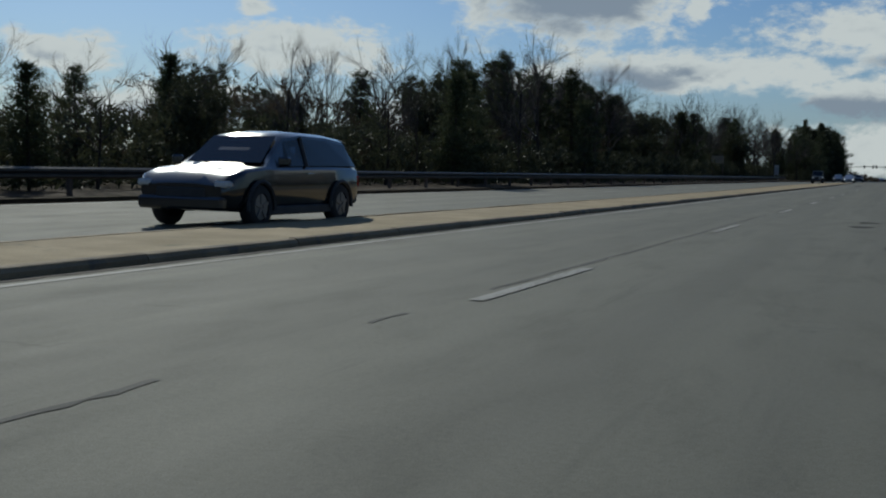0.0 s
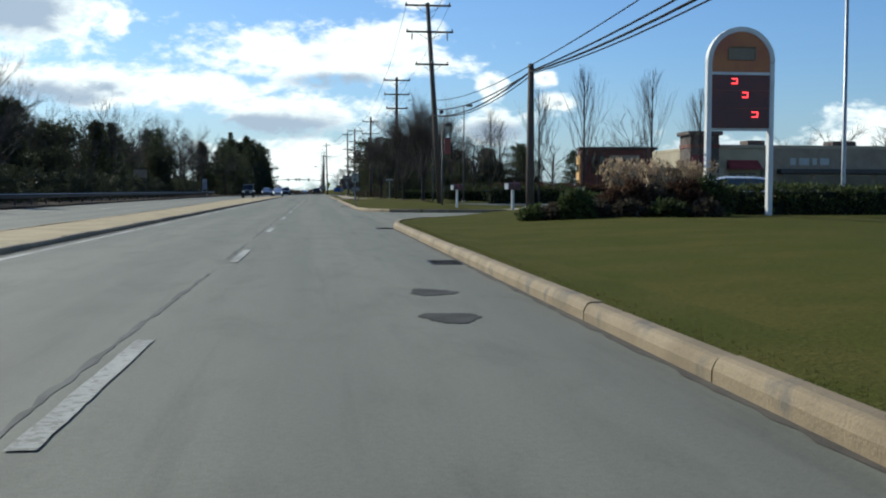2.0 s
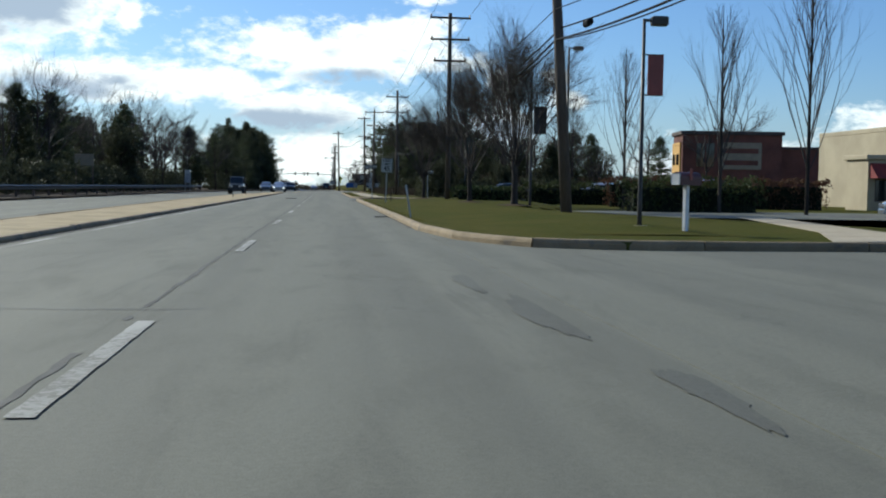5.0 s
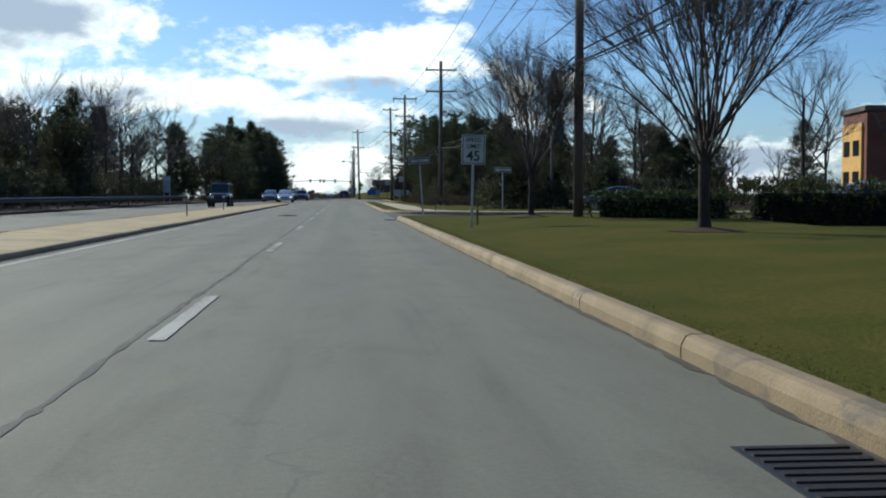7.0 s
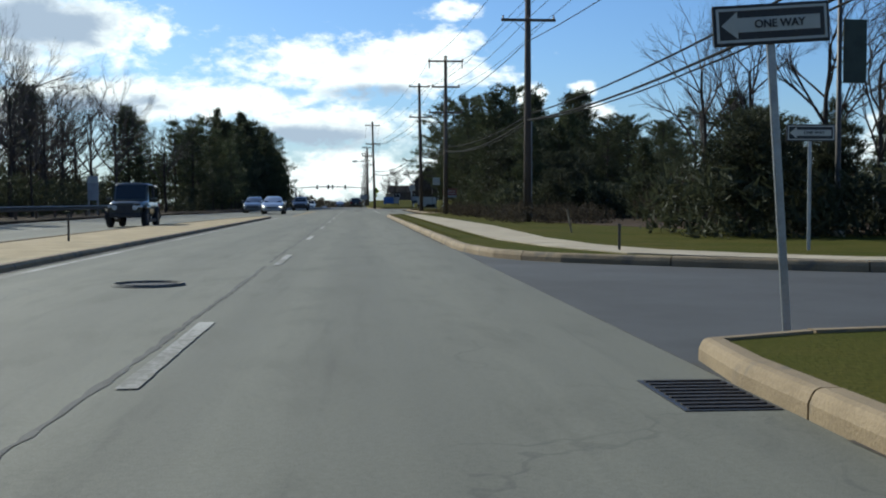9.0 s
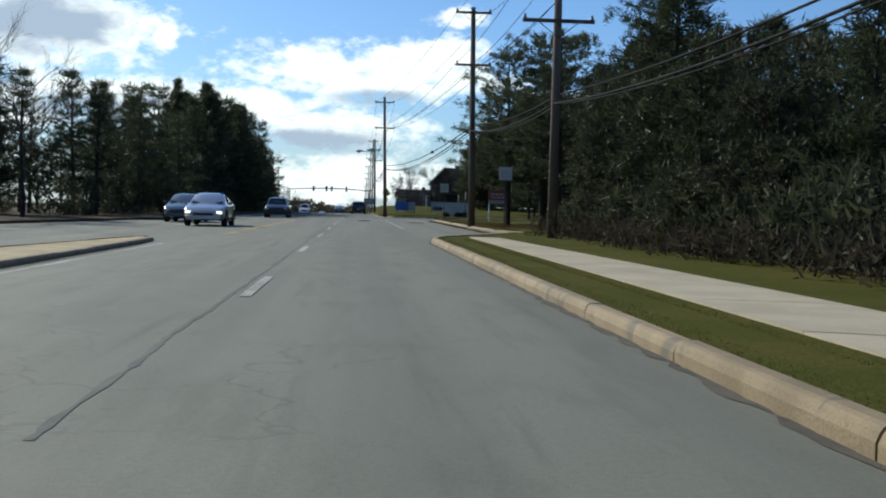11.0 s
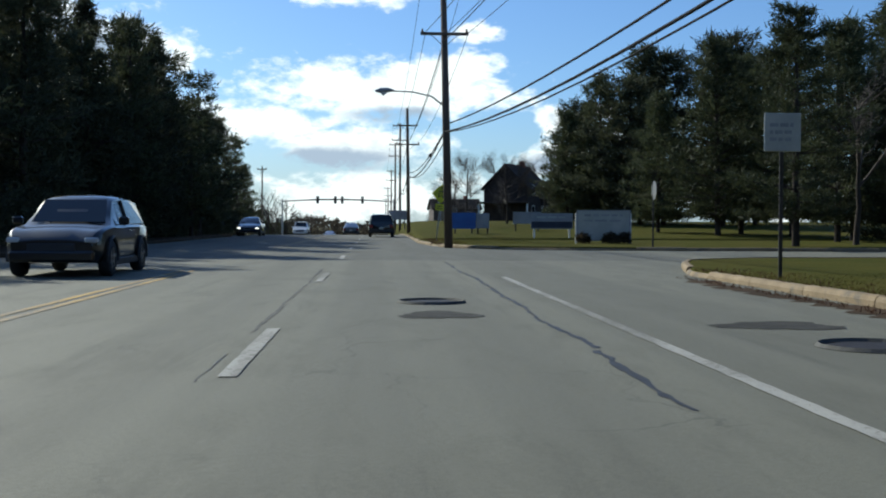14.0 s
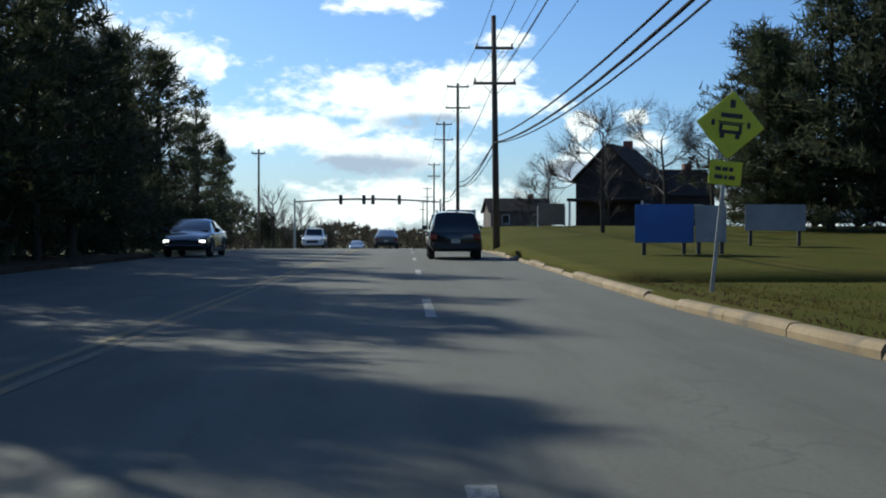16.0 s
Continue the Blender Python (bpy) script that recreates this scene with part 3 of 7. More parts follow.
def kerb_line(line, parent, side=1, width=0.16, high=0.155, step=3.05, low=-0.1, broken=0.0):
    """Kerb stones of about three metres with open joints, along a line; side +1 puts them to its right."""
    pts = [Vector((*p, 0)) for p in line]
    run = [0.0]
    for a, b in zip(pts, pts[1:]):
        run.append(run[-1] + (b - a).length)
    def at(s):
        s = min(max(s, 0), run[-1])
        k = max(i for i in range(len(run)) if run[i] <= s + 1e-9)
        k = min(k, len(pts) - 2)
        return pts[k].lerp(pts[k + 1], (s - run[k]) / max(run[k + 1] - run[k], 1e-6))
    s, made = 0.0, []
    rnd = random.Random(int(abs(line[0][1]) * 10) + 5)
    while s < run[-1] - 0.3:
        e = min(s + step, run[-1])
        n = 1 if e - s < 0.5 else 3
        bm, rings = bmesh.new(), []
        dz = rnd.uniform(-0.008, 0.008) - (rnd.uniform(0.03, 0.07) if rnd.random() < broken else 0.0)
        for k in range(n + 1):
            q = s + 0.012 + (e - s - 0.024) * k / n
            p = at(q)
            d = (at(q + 0.1) - at(q - 0.1)).normalized()
            o = Vector((d.y, -d.x, 0)) * side
            prof = [(0.0, low), (0.0, high * 0.5), (0.018, high - 0.035), (0.035, high - 0.012), (0.065, high), (width, high), (width, low)]
            rings.append([bm.verts.new(p + o * u + Vector((0, 0, v + (dz if v > 0 else 0) + fall(p.y)))) for u, v in prof])
        m = len(rings[0])
        for a, b in zip(rings, rings[1:]):
            for j in range(m):
                bm.faces.new((a[j], a[(j + 1) % m], b[(j + 1) % m], b[j]))
        bm.faces.new(rings[0])
        bm.faces.new(rings[-1][::-1])
        bmesh.ops.recalc_face_normals(bm, faces=bm.faces)
        made.append(part("kerb_stone", bm, KERB, parent))
        s = e
    return made


def kerb(line, words, side=1, high=0.155, step=3.05, broken=0.0):
    k = tagged(new("kerb"), words, "kerb", kind="structure")
    kerb_line(line, k, side, high=high, step=step, broken=broken)


kerb([(6.2, 1.0), (4.4, 2.2), (3.6, 4.5), (3.42, 7), (3.42, 47.4), (3.7, 50.4), (4.4, 53.3), (6.8, 57.8), (10.1, 62.3), (16.4, 66.1), (26, 67.6)], "tan concrete kerb along the lawn")
kerb([(26, 71.4), (6.3, 70.1), (4.7, 70.9), (3.8, 73.4), (3.42, 78), (3.42, 129.9), (3.5, 130.5), (3.85, 130.85), (5.2, 131.1), (11.5, 132.3), (24, 132.5)], "tan concrete kerb beside the shade trees")
kerb([(30, 138.5), (12, 138.3), (8.4, 139.3), (7.1, 140.3), (5.6, 141.5), (4.4, 142.6), (3.72, 144.3), (3.46, 147), (3.42, 152), (3.42, 199.0), (3.62, 200.4), (4.0, 201.6), (4.55, 202.8), (5.2, 204.3), (5.95, 206.1), (6.7, 208.1), (7.5, 210.5)], "pale concrete kerb round the corner")
kerb([(8.1, 212.0), (7.5, 213.5), (7.1, 220), (7.25, 254), (8.2, 258), (8.9, 260.1), (11, 261.6), (16, 262.1)], "low pale kerb with leaves in the gutter", high=0.145, step=2.4, broken=0.2)
kerb([(30, 274.2), (13, 274.3), (8.5, 275.1), (6.1, 276.3), (4.9, 277.9), (3.9, 280.4), (3.45, 284.4), (3.2, 290), (3.6, 330), (3.6, 420)], "broken pale kerb round the sunny lawn", high=0.135, step=1.9, broken=0.4)
kerb([(-3.9, -40), (-3.9, 193), (-4.0, 195.5), (-4.3, 196.8), (-4.7, 196.4), (-5.6, 188), (-7.0, 165), (-7.2, 120), (-6.3, 70), (-6.1, -40)], "tan kerb round the median", side=-1, high=0.105)

tagged(part("wood_floor", slabbed([(9.6, 212), (9.3, 176), (10.5, 165), (13.5, 153), (58, 150), (58, 205)], 0.0, 0.137), LITTER), "dark leaf-strewn floor of the roadside wood", "wood floor", kind="structure")
# sidewalk slabs behind the grass strip
walk_bed = tagged(part("sidewalk", slabbed([(4.55, 150), (5.95, 150), (6.35, 164), (6.1, 190), (5.5, 202), (4.7, 200), (4.6, 165)], 0.0, 0.126), WALK), "pale concrete sidewalk of square slabs", "sidewalk", kind="structure")


def sidewalk(run, far):
    """Slabs between two edge lines, with open joints."""
    near, off = [Vector((*p, 0)) for p in run], [Vector((*p, 0)) for p in far]
    for (a, b), (c, d) in zip(zip(near, near[1:]), zip(off, off[1:])):
        n = max(1, round((b - a).length / 1.5))
        for k in range(n):
            u, v = (k + 0.004) / n, (k + 0.996) / n
            top = 0.15 + random.uniform(0, 0.006)
            q = [a.lerp(b, u), c.lerp(d, u), c.lerp(d, v), a.lerp(b, v)]
            part("paving_slab", slabbed([(p.x, p.y) for p in q], 0.06, top), WALK, walk_bed)


random.seed(5)
sidewalk([(30, 139.0), (12, 138.75), (8.6, 139.75), (7.3, 140.85), (5.95, 142.4), (5.1, 145.5), (4.6, 150), (4.6, 165), (4.7, 185), (4.75, 201)],
         [(30, 140.3), (12, 140.1), (9.3, 140.7), (8.0, 142.0), (6.95, 143.6), (6.25, 146.2), (5.95, 150.4), (6.35, 164), (6.1, 185), (5.7, 201)])
tagged(part("footpath", slabbed([(10.4, 71.0), (13.6, 71.2), (14.0, 76), (16.6, 89), (15.4, 89), (12.4, 76)], 0.0, 0.142), WALK), "pale curved concrete path across the lawn", "footpath", kind="structure")

# ---- markings and mends ----


def strip(name, x0, x1, y0, y1, mat, z=0.004, rough=0.0, seed=0, label="", category="", wave=0.0):
    """A flat painted or poured strip on the road with uneven edges."""
    rnd = random.Random(seed + int(y0 * 7) + int(x0 * 31))
    n = max(2, int((y1 - y0) / (0.14 if y1 - y0 < 5 else 0.25))) if rough or wave else max(1, int((y1 - y0) / 6))
    bm, last = bmesh.new(), None
    ph = rnd.uniform(0, 6)
    for k in range(n + 1):
        y = y0 + (y1 - y0) * k / n
        w = wave * (math.sin(y * 0.35 + ph) + 0.6 * math.sin(y * 0.93 + 2 * ph))
        pair = (bm.verts.new((x0 + w + rnd.uniform(-rough, rough), y, z + fall(y))), bm.verts.new((x1 + w + rnd.uniform(-rough, rough), y, z + fall(y))))
        if last:
            bm.faces.new((last[0], last[1], pair[1], pair[0]))
        last = pair
    ob = part(name, bm, mat)
    return tagged(ob, label, category, kind="structure")


for k in range(-2, 40):
    y = 20 + 12.19 * (k - 1) - 0.1
    if not 256 < y < 262:
        ob = strip("lane_dash", -0.065, 0.065, y, y + 3.45, WHITE_LINE, 0.0085, 0.005, k, "worn white broken lane line on asphalt", "road marking")
        ob["group"] = "lane dashes"
strip("edge_line", -3.62, -3.5, -60, 194, WHITE_LINE, 0.004, 0.0, 3, "thin white edge line beside the median", "road marking")
strip("turn_line", 3.38, 3.5, 220, 253.3, WHITE_LINE, 0.006, 0.008, 4, "solid white turn lane line", "road marking")
for dx in (0.0, 0.22):
    strip("centre_line", -3.16 + dx, -3.05 + dx, 203, 256, YELLOW_LINE, 0.006, 0.006, 5, "faded yellow centre line", "road marking")
    strip("centre_line", -3.16 + dx, -3.05 + dx, 281, 420, YELLOW_SHADED, 0.006, 0.006, 6, "faded yellow centre line, paint darkened for the tree shade", "road marking")
strip("edge_line", -14.3, -14.18, -60, 196, WHITE_LINE, 0.004, 0.0, 7, "white edge line by the woods", "road marking")
for k in range(-1, 17):
    strip("lane_dash", -10.7, -10.58, 6 + 12.19 * k, 9 + 12.19 * k, WHITE_LINE, 0.004, 0.0, 9, "white broken line of the far lanes", "road marking")["group"] = "far lane dashes"
# tar-sealed seams
def seam(x, y0, y1, wide, seed, mat, words, drift=0.03, whole=0.75, slant=0.0):
    """A crack along the road, jagged, of changing width, partly closed."""
    rnd = random.Random(seed)
    bm, last, off, y, open_run = bmesh.new(), None, 0.0, y0, True
    while y < y1:
        off = off * 0.9 + rnd.uniform(-drift, drift)
        if rnd.random() < 0.07:
            open_run = rnd.random() < whole
        mid = x + off + slant * (y - y0)
        h = wide * rnd.uniform(0.2, 1.0) * 0.5
        pair = (bm.verts.new((mid - h, y, 0.0036 + fall(y))), bm.verts.new((mid + h * rnd.uniform(0.5, 1.4), y, 0.0036 + fall(y))))
        if last and open_run:
            bm.faces.new((last[0], last[1], pair[1], pair[0]))
        last = pair
        y += rnd.uniform(0.1, 0.24)
    loose = [v for v in bm.verts if not v.link_faces]
    bmesh.ops.delete(bm, geom=loose, context="VERTS")
    return tagged(part("sealed_seam", bm, mat), words, "road seam", kind="structure")


seam(-0.165, 2, 60, 0.075, 11, PATCH, "dark sealed seam along the lane line", 0.012)
seam(-0.165, 60, 196, 0.08, 12, PATCH, "dark sealed seam along the lane line", 0.009, 0.8)
seam(-0.17, 196, 257, 0.065, 13, PATCH, "cracked dark seam along the lane line", 0.009, 0.8)
seam(-0.2, 196, 257, 0.022, 16, TAR, "thin open crack beside the lane seam", 0.012, 0.3)
seam(2.77, 207, 241, 0.09, 14, TAR, "wandering tar-filled crack", 0.026, 0.85)
seam(2.78, 241, 262, 0.09, 15, TAR, "wandering tar-filled crack", 0.03, 0.8, 0.004)
strip("gutter_dirt", 3.35, 3.46, 5, 47, GRIT, 0.0045, 0.022, 16, "dirt and broken asphalt in the gutter", "dirt", 0.008)
strip("gutter_dirt", 3.37, 3.43, 79, 128, GRIT, 0.0045, 0.04, 17, "dirt in the gutter", "dirt", 0.006)
strip("gutter_dirt", 3.34, 3.43, 150, 199, GRIT, 0.0045, 0.05, 18, "dirt in the gutter", "dirt", 0.01)
strip("gutter_dirt", 6.62, 7.08, 215, 252, LITTER, 0.0045, 0.16, 19, "drift of brown leaves in the gutter", "dirt", 0.05)
strip("gutter_dirt", -3.9, -3.76, -40, 192, GRIT, 0.005, 0.04, 20, "dark dirt along the median kerb", "dirt", 0.02)


def cross_crack(y, x0, x1, seed, w=0.016):
    rnd = random.Random(seed)
    n = int((x1 - x0) / 0.35)
    bm, last, off = bmesh.new(), None, 0.0
    for k in range(n + 1):
        x = x0 + (x1 - x0) * k / n
        off += rnd.uniform(-0.09, 0.09)
        h = w * rnd.uniform(0.4, 1.0)
        pair = (bm.verts.new((x, y + off - h, 0.0042)), bm.verts.new((x, y + off + h, 0.0042)))
        if last:
            bm.faces.new((last[0], pair[0], pair[1], last[1]))
        last = pair
    tagged(part("sealed_crack", bm, TAR), "dark sealed crack across the lanes", "road crack", kind="structure")


for y, x0, x1, s in ((22, -3.4, -1.4, 1), (250.1, -0.2, 3.5, 4), (139.2, -3.4, -1.2, 6), (61, -3.4, 0.4, 7), (172, -3.3, -0.6, 9)):
    cross_crack(y, x0, x1, s)


def slant_crack(a, b, seed, w=0.02):
    """A jagged sealed crack from one place on the road to another."""
    rnd = random.Random(seed)
    a, b = Vector((*a, 0.0043)), Vector((*b, 0.0043))
    side = Vector((b.y - a.y, a.x - b.x, 0)).normalized()
    bm, last, n = bmesh.new(), None, max(4, int((b - a).length / 0.18))
    for k in range(n + 1):
        p = a.lerp(b, k / n) + side * rnd.uniform(-0.03, 0.03)
        h = side * w * rnd.uniform(0.4, 1.0)
        pair = (bm.verts.new(p - h), bm.verts.new(p + h))
        if last:
            bm.faces.new((last[0], last[1], pair[1], pair[0]))
        last = pair
    bmesh.ops.recalc_face_normals(bm, faces=bm.faces)
    if bm.faces[:][0].normal.z < 0:
        bmesh.ops.reverse_faces(bm, faces=bm.faces)
    tagged(part("sealed_crack", bm, TAR), "short dark crack running aslant in the asphalt", "road crack", kind="structure")


slant_crack((3.5, 250.2), (2.3, 248.9), 51)
slant_crack((-3.0, 254.3), (-2.1, 254.2), 52, 0.03)
slant_crack((1.1, 251.8), (1.35, 250.9), 53)


def blotch(name, x, y, rx, ry, mat, seed, words, z=0.0055):
    rnd = random.Random(seed)
    bm = bmesh.new()
    ring = [bm.verts.new((x + rx * math.cos(k * 0.1309) * f, y + ry * math.sin(k * 0.1309) * f, z)) for k, f in ((k, 0.9 + 0.14 * math.sin(k * 0.39 + seed) + rnd.uniform(-0.1, 0.1)) for k in range(48))]
    bm.faces.new(ring)
    tagged(part(name, bm, mat), words, "road patch", kind="structure")


for n, (x, y, rx, ry) in enumerate(((2.35, 24.6, 0.27, 0.42), (3.0, 17.2, 0.16, 0.3), (2.42, 27.0, 0.27, 0.42), (1.72, 244.4, 0.5, 0.55), (5.1, 243.0, 0.7, 0.5))):
    blotch("road_patch", x, y, rx, ry, MEND, n, "dark rough mended hole in the asphalt")
for n, (x, y, rx, ry) in enumerate(((3.0, 60.5, 0.16, 1.6), (2.8, 63.5, 0.12, 1.2), (3.2, 57.0, 0.12, 0.9))):
    blotch("road_patch", x, y, rx, ry, ASPHALT_MID, 30 + n, "slightly darker worn asphalt by the driveway mouth")


def manhole(x, y, r=0.36):
    m = thing("manhole_cover", "round dark iron manhole cover in the road", "manhole", (x, y, 0.004), kind="structure")
    bm = bmesh.new()
    bmesh.ops.create_cone(bm, cap_ends=True, segments=24, radius1=r, radius2=r * 0.98, depth=0.012)
    part("cover", bm, RUST_GRATE, m)
    bm = bmesh.new()
    ring = [(r * 1.18 * math.cos(a * math.pi / 12), r * 1.18 * math.sin(a * math.pi / 12), 0.001) for a in range(25)]
    tube(bm, ring, [0.03] * 25, 4, False)
    part("collar", bm, PATCH, m)


manhole(-1.28, 137.5)
manhole(1.72, 246.4)
manhole(5.2, 241.0, 0.4)


def drain(y, x=3.14, w=0.5, l=0.95):
    """A kerb inlet: an iron grate in the gutter with bars."""
    d = thing("storm_drain", "iron storm drain grate in the gutter", "drain", (x, y, 0.0), kind="structure")
    part("pit", boxed((-w / 2, -l / 2, -0.05), (w / 2, l / 2, 0.006)), BLACK_PAINT, d)
    for k in range(9):
        yy = -l / 2 + 0.06 + k * (l - 0.12) / 8
        part("bar", boxed((-w / 2 + 0.03, yy - 0.02, 0.004), (w / 2 - 0.03, yy + 0.02, 0.014)), RUST_GRATE, d)


for y in (31.9, 47.0, 89.0, 129.2):
    drain(y)

# ---- trees ----


def leaf_mesh(name, centres, outs, size, count, mat, rnd, thin=0.3, droop=0.0):
    """Tufts of small pointed leaves round the centres, leaning along outs."""
    centres, outs = np.asarray(centres, float), np.asarray(outs, float)
    n = len(centres) * count
    c = np.repeat(centres, count, 0) + rnd.normal(0, size * 0.35, (n, 3))
    d = np.repeat(outs, count, 0) + rnd.normal(0, 0.75, (n, 3)) + (0, 0, -droop)
    d /= np.linalg.norm(d, axis=1, keepdims=True) + 1e-9
    s = np.cross(d, rnd.normal(0, 1, (n, 3)))
    s /= np.linalg.norm(s, axis=1, keepdims=True) + 1e-9
    ln = size * rnd.uniform(0.6, 1.3, (n, 1))
    v = np.empty((n, 3, 3))
    v[:, 0], v[:, 1], v[:, 2] = c - s * ln * thin, c + s * ln * thin, c + d * ln
    me = bpy.data.meshes.new(name)
    me.from_pydata(v.reshape(-1, 3).tolist(), [], np.arange(n * 3).reshape(-1, 3).tolist())
    me.materials.append(mat)
    me.update()
    return me


def limbs(segs, sides, name, mat):
    """Tapered limbs from (start, end, radius, radius), as one mesh."""
    verts, faces = [], []
    for a, b, ra, rb in segs:
        a, b = Vector(a), Vector(b)
        d = (b - a).normalized()
        u = d.cross(Vector((0.31, 0.87, 0.39))).normalized()
        w = d.cross(u)
        k, n = len(verts), sides if ra > 0.02 else 3
        for p, r in ((a, ra), (b, rb)):
            verts += [p + r * (u * math.cos(2 * math.pi * j / n) + w * math.sin(2 * math.pi * j / n)) for j in range(n)]
        faces += [(k + j, k + (j + 1) % n, k + n + (j + 1) % n, k + n + j) for j in range(n)]
    return mesh_of(name, verts, faces, mat, True)


def grow(segs, p, d, length, r, level, rnd, spread, kids, curve=0.12, up=0.06, shrink=0.72, tips=None, steps=3):
    """Grows a limb in bent steps and its side limbs."""
    d, p = d.normalized(), Vector(p)
    whole, steps = steps, steps if level else 2
    for k in range(steps):
        d = (d + Vector((rnd.gauss(0, curve), rnd.gauss(0, curve), rnd.gauss(0, curve) + up))).normalized()
        q, rr = p + d * length / steps, r * (1 - 0.42 / steps)
        segs.append((p, q, r, rr))
        p, r = q, rr
        if level > 0 and (k > 0 or level < 2):
            for _ in range(kids if k < steps - 1 else kids + 1):
                side = d.cross(Vector((rnd.gauss(0, 1), rnd.gauss(0, 1), rnd.gauss(0, 1)))).normalized()
                grow(segs, p, d + side * spread * rnd.uniform(0.5, 1.2), length * shrink * rnd.uniform(0.7, 1.1), r * 0.6, level - 1, rnd, spread, kids, curve, up, shrink, tips, whole)
    if level == 0 and tips is not None:
        tips.append((p, d))


def vase_tree(seed, height=9.0, label="bare vase-shaped shade tree with many rising branches", limbs_count=27):
    """A street tree with a short clear trunk and a fan of rising limbs."""
    rnd = random.Random(seed)
    t = thing("bare_tree", label, "tree", group="bare shade trees")
    stem = height * 0.2
    part("trunk", limbs([((0, 0, -0.1), (0.02, 0, 0.25), 0.2, 0.135), ((0.02, 0, 0.25), (0.03, 0.02, stem * 0.6), 0.135, 0.12), ((0.03, 0.02, stem * 0.6), (0, 0, stem + 0.25), 0.12, 0.15)], 10, "trunk", BARK), BARK, t)
    segs = []
    for k in range(limbs_count):
        a = 2 * math.pi * k / limbs_count + rnd.uniform(-0.25, 0.25)
        lean = (0.12, 0.55, 0.3, 0.85, 0.2, 0.7, 0.45, 1.05)[k % 8] * rnd.uniform(0.85, 1.15)
        d = Vector((math.cos(a) * lean, math.sin(a) * lean, 1.0))
        grow(segs, (0.05 * math.cos(a), 0.05 * math.sin(a), stem + rnd.uniform(-0.35, 0.3)), d, height * rnd.uniform(0.27, 0.36), 0.034, 3, rnd, 0.44, 3, 0.08, 0.01, 0.62)
    part("crown", limbs(segs, 5, "crown", TWIG), TWIG, t)
    return t


def bare_tree(seed, height=9.0, level=3, label="leafless grey-brown woodland tree", spread=0.6, width=1.0, thick=1.25, kids=2):
    rnd = random.Random(seed)
    t = thing("bare_tree", label, "tree")
    segs, p, r, d = [], Vector((0, 0, -0.1)), height * 0.015 + 0.03, Vector((0, 0, 1))
    stem = []
    for k in range(7):
        q = p + (d + Vector((rnd.gauss(0, 0.05), rnd.gauss(0, 0.05), 0))) * height * 0.11
        stem.append((p, q, r, r * 0.86))
        p, r = q, r * 0.86
        if k > 1:
            for _ in range(2):
                a = rnd.uniform(0, 6.3)
                grow(segs, p, Vector((math.cos(a) * width, math.sin(a) * width, rnd.uniform(0.6, 1.3))), height * 0.3 * rnd.uniform(0.7, 1.1), r * 0.5 * thick, level - 1, rnd, spread, kids, 0.12, 0.08, 0.62)
    part("trunk", limbs(stem, 8, "trunk", BARK), BARK, t)
    part("crown", limbs(segs, 4, "crown", TWIG), TWIG, t)
    return t


def column_tree(seed, height=9.0):
    """A slender tree with steep bare branches."""
    rnd = random.Random(seed)
    t = thing("bare_tree", "slender bare tree with steep upright branches", "tree", group="slender bare trees")
    stem, segs = [((0, 0, -0.1), (0, 0, height * 0.5), 0.09, 0.06), ((0, 0, height * 0.5), (0.05, 0, height), 0.06, 0.01)], []
    for k in range(34):
        z, a = height * rnd.uniform(0.16, 0.86), rnd.uniform(0, 6.3)
        grow(segs, (0, 0, z), Vector((math.cos(a) * 0.42, math.sin(a) * 0.42, 1)), (height * 1.02 - z) * 0.42 + 0.2, 0.022, 2, rnd, 0.4, 1, 0.06, 0.12, 0.6)
    part("trunk", limbs(stem, 6, "trunk", BARK), BARK, t)
    part("crown", limbs(segs, 4, "crown", TWIG), TWIG, t)
    return t


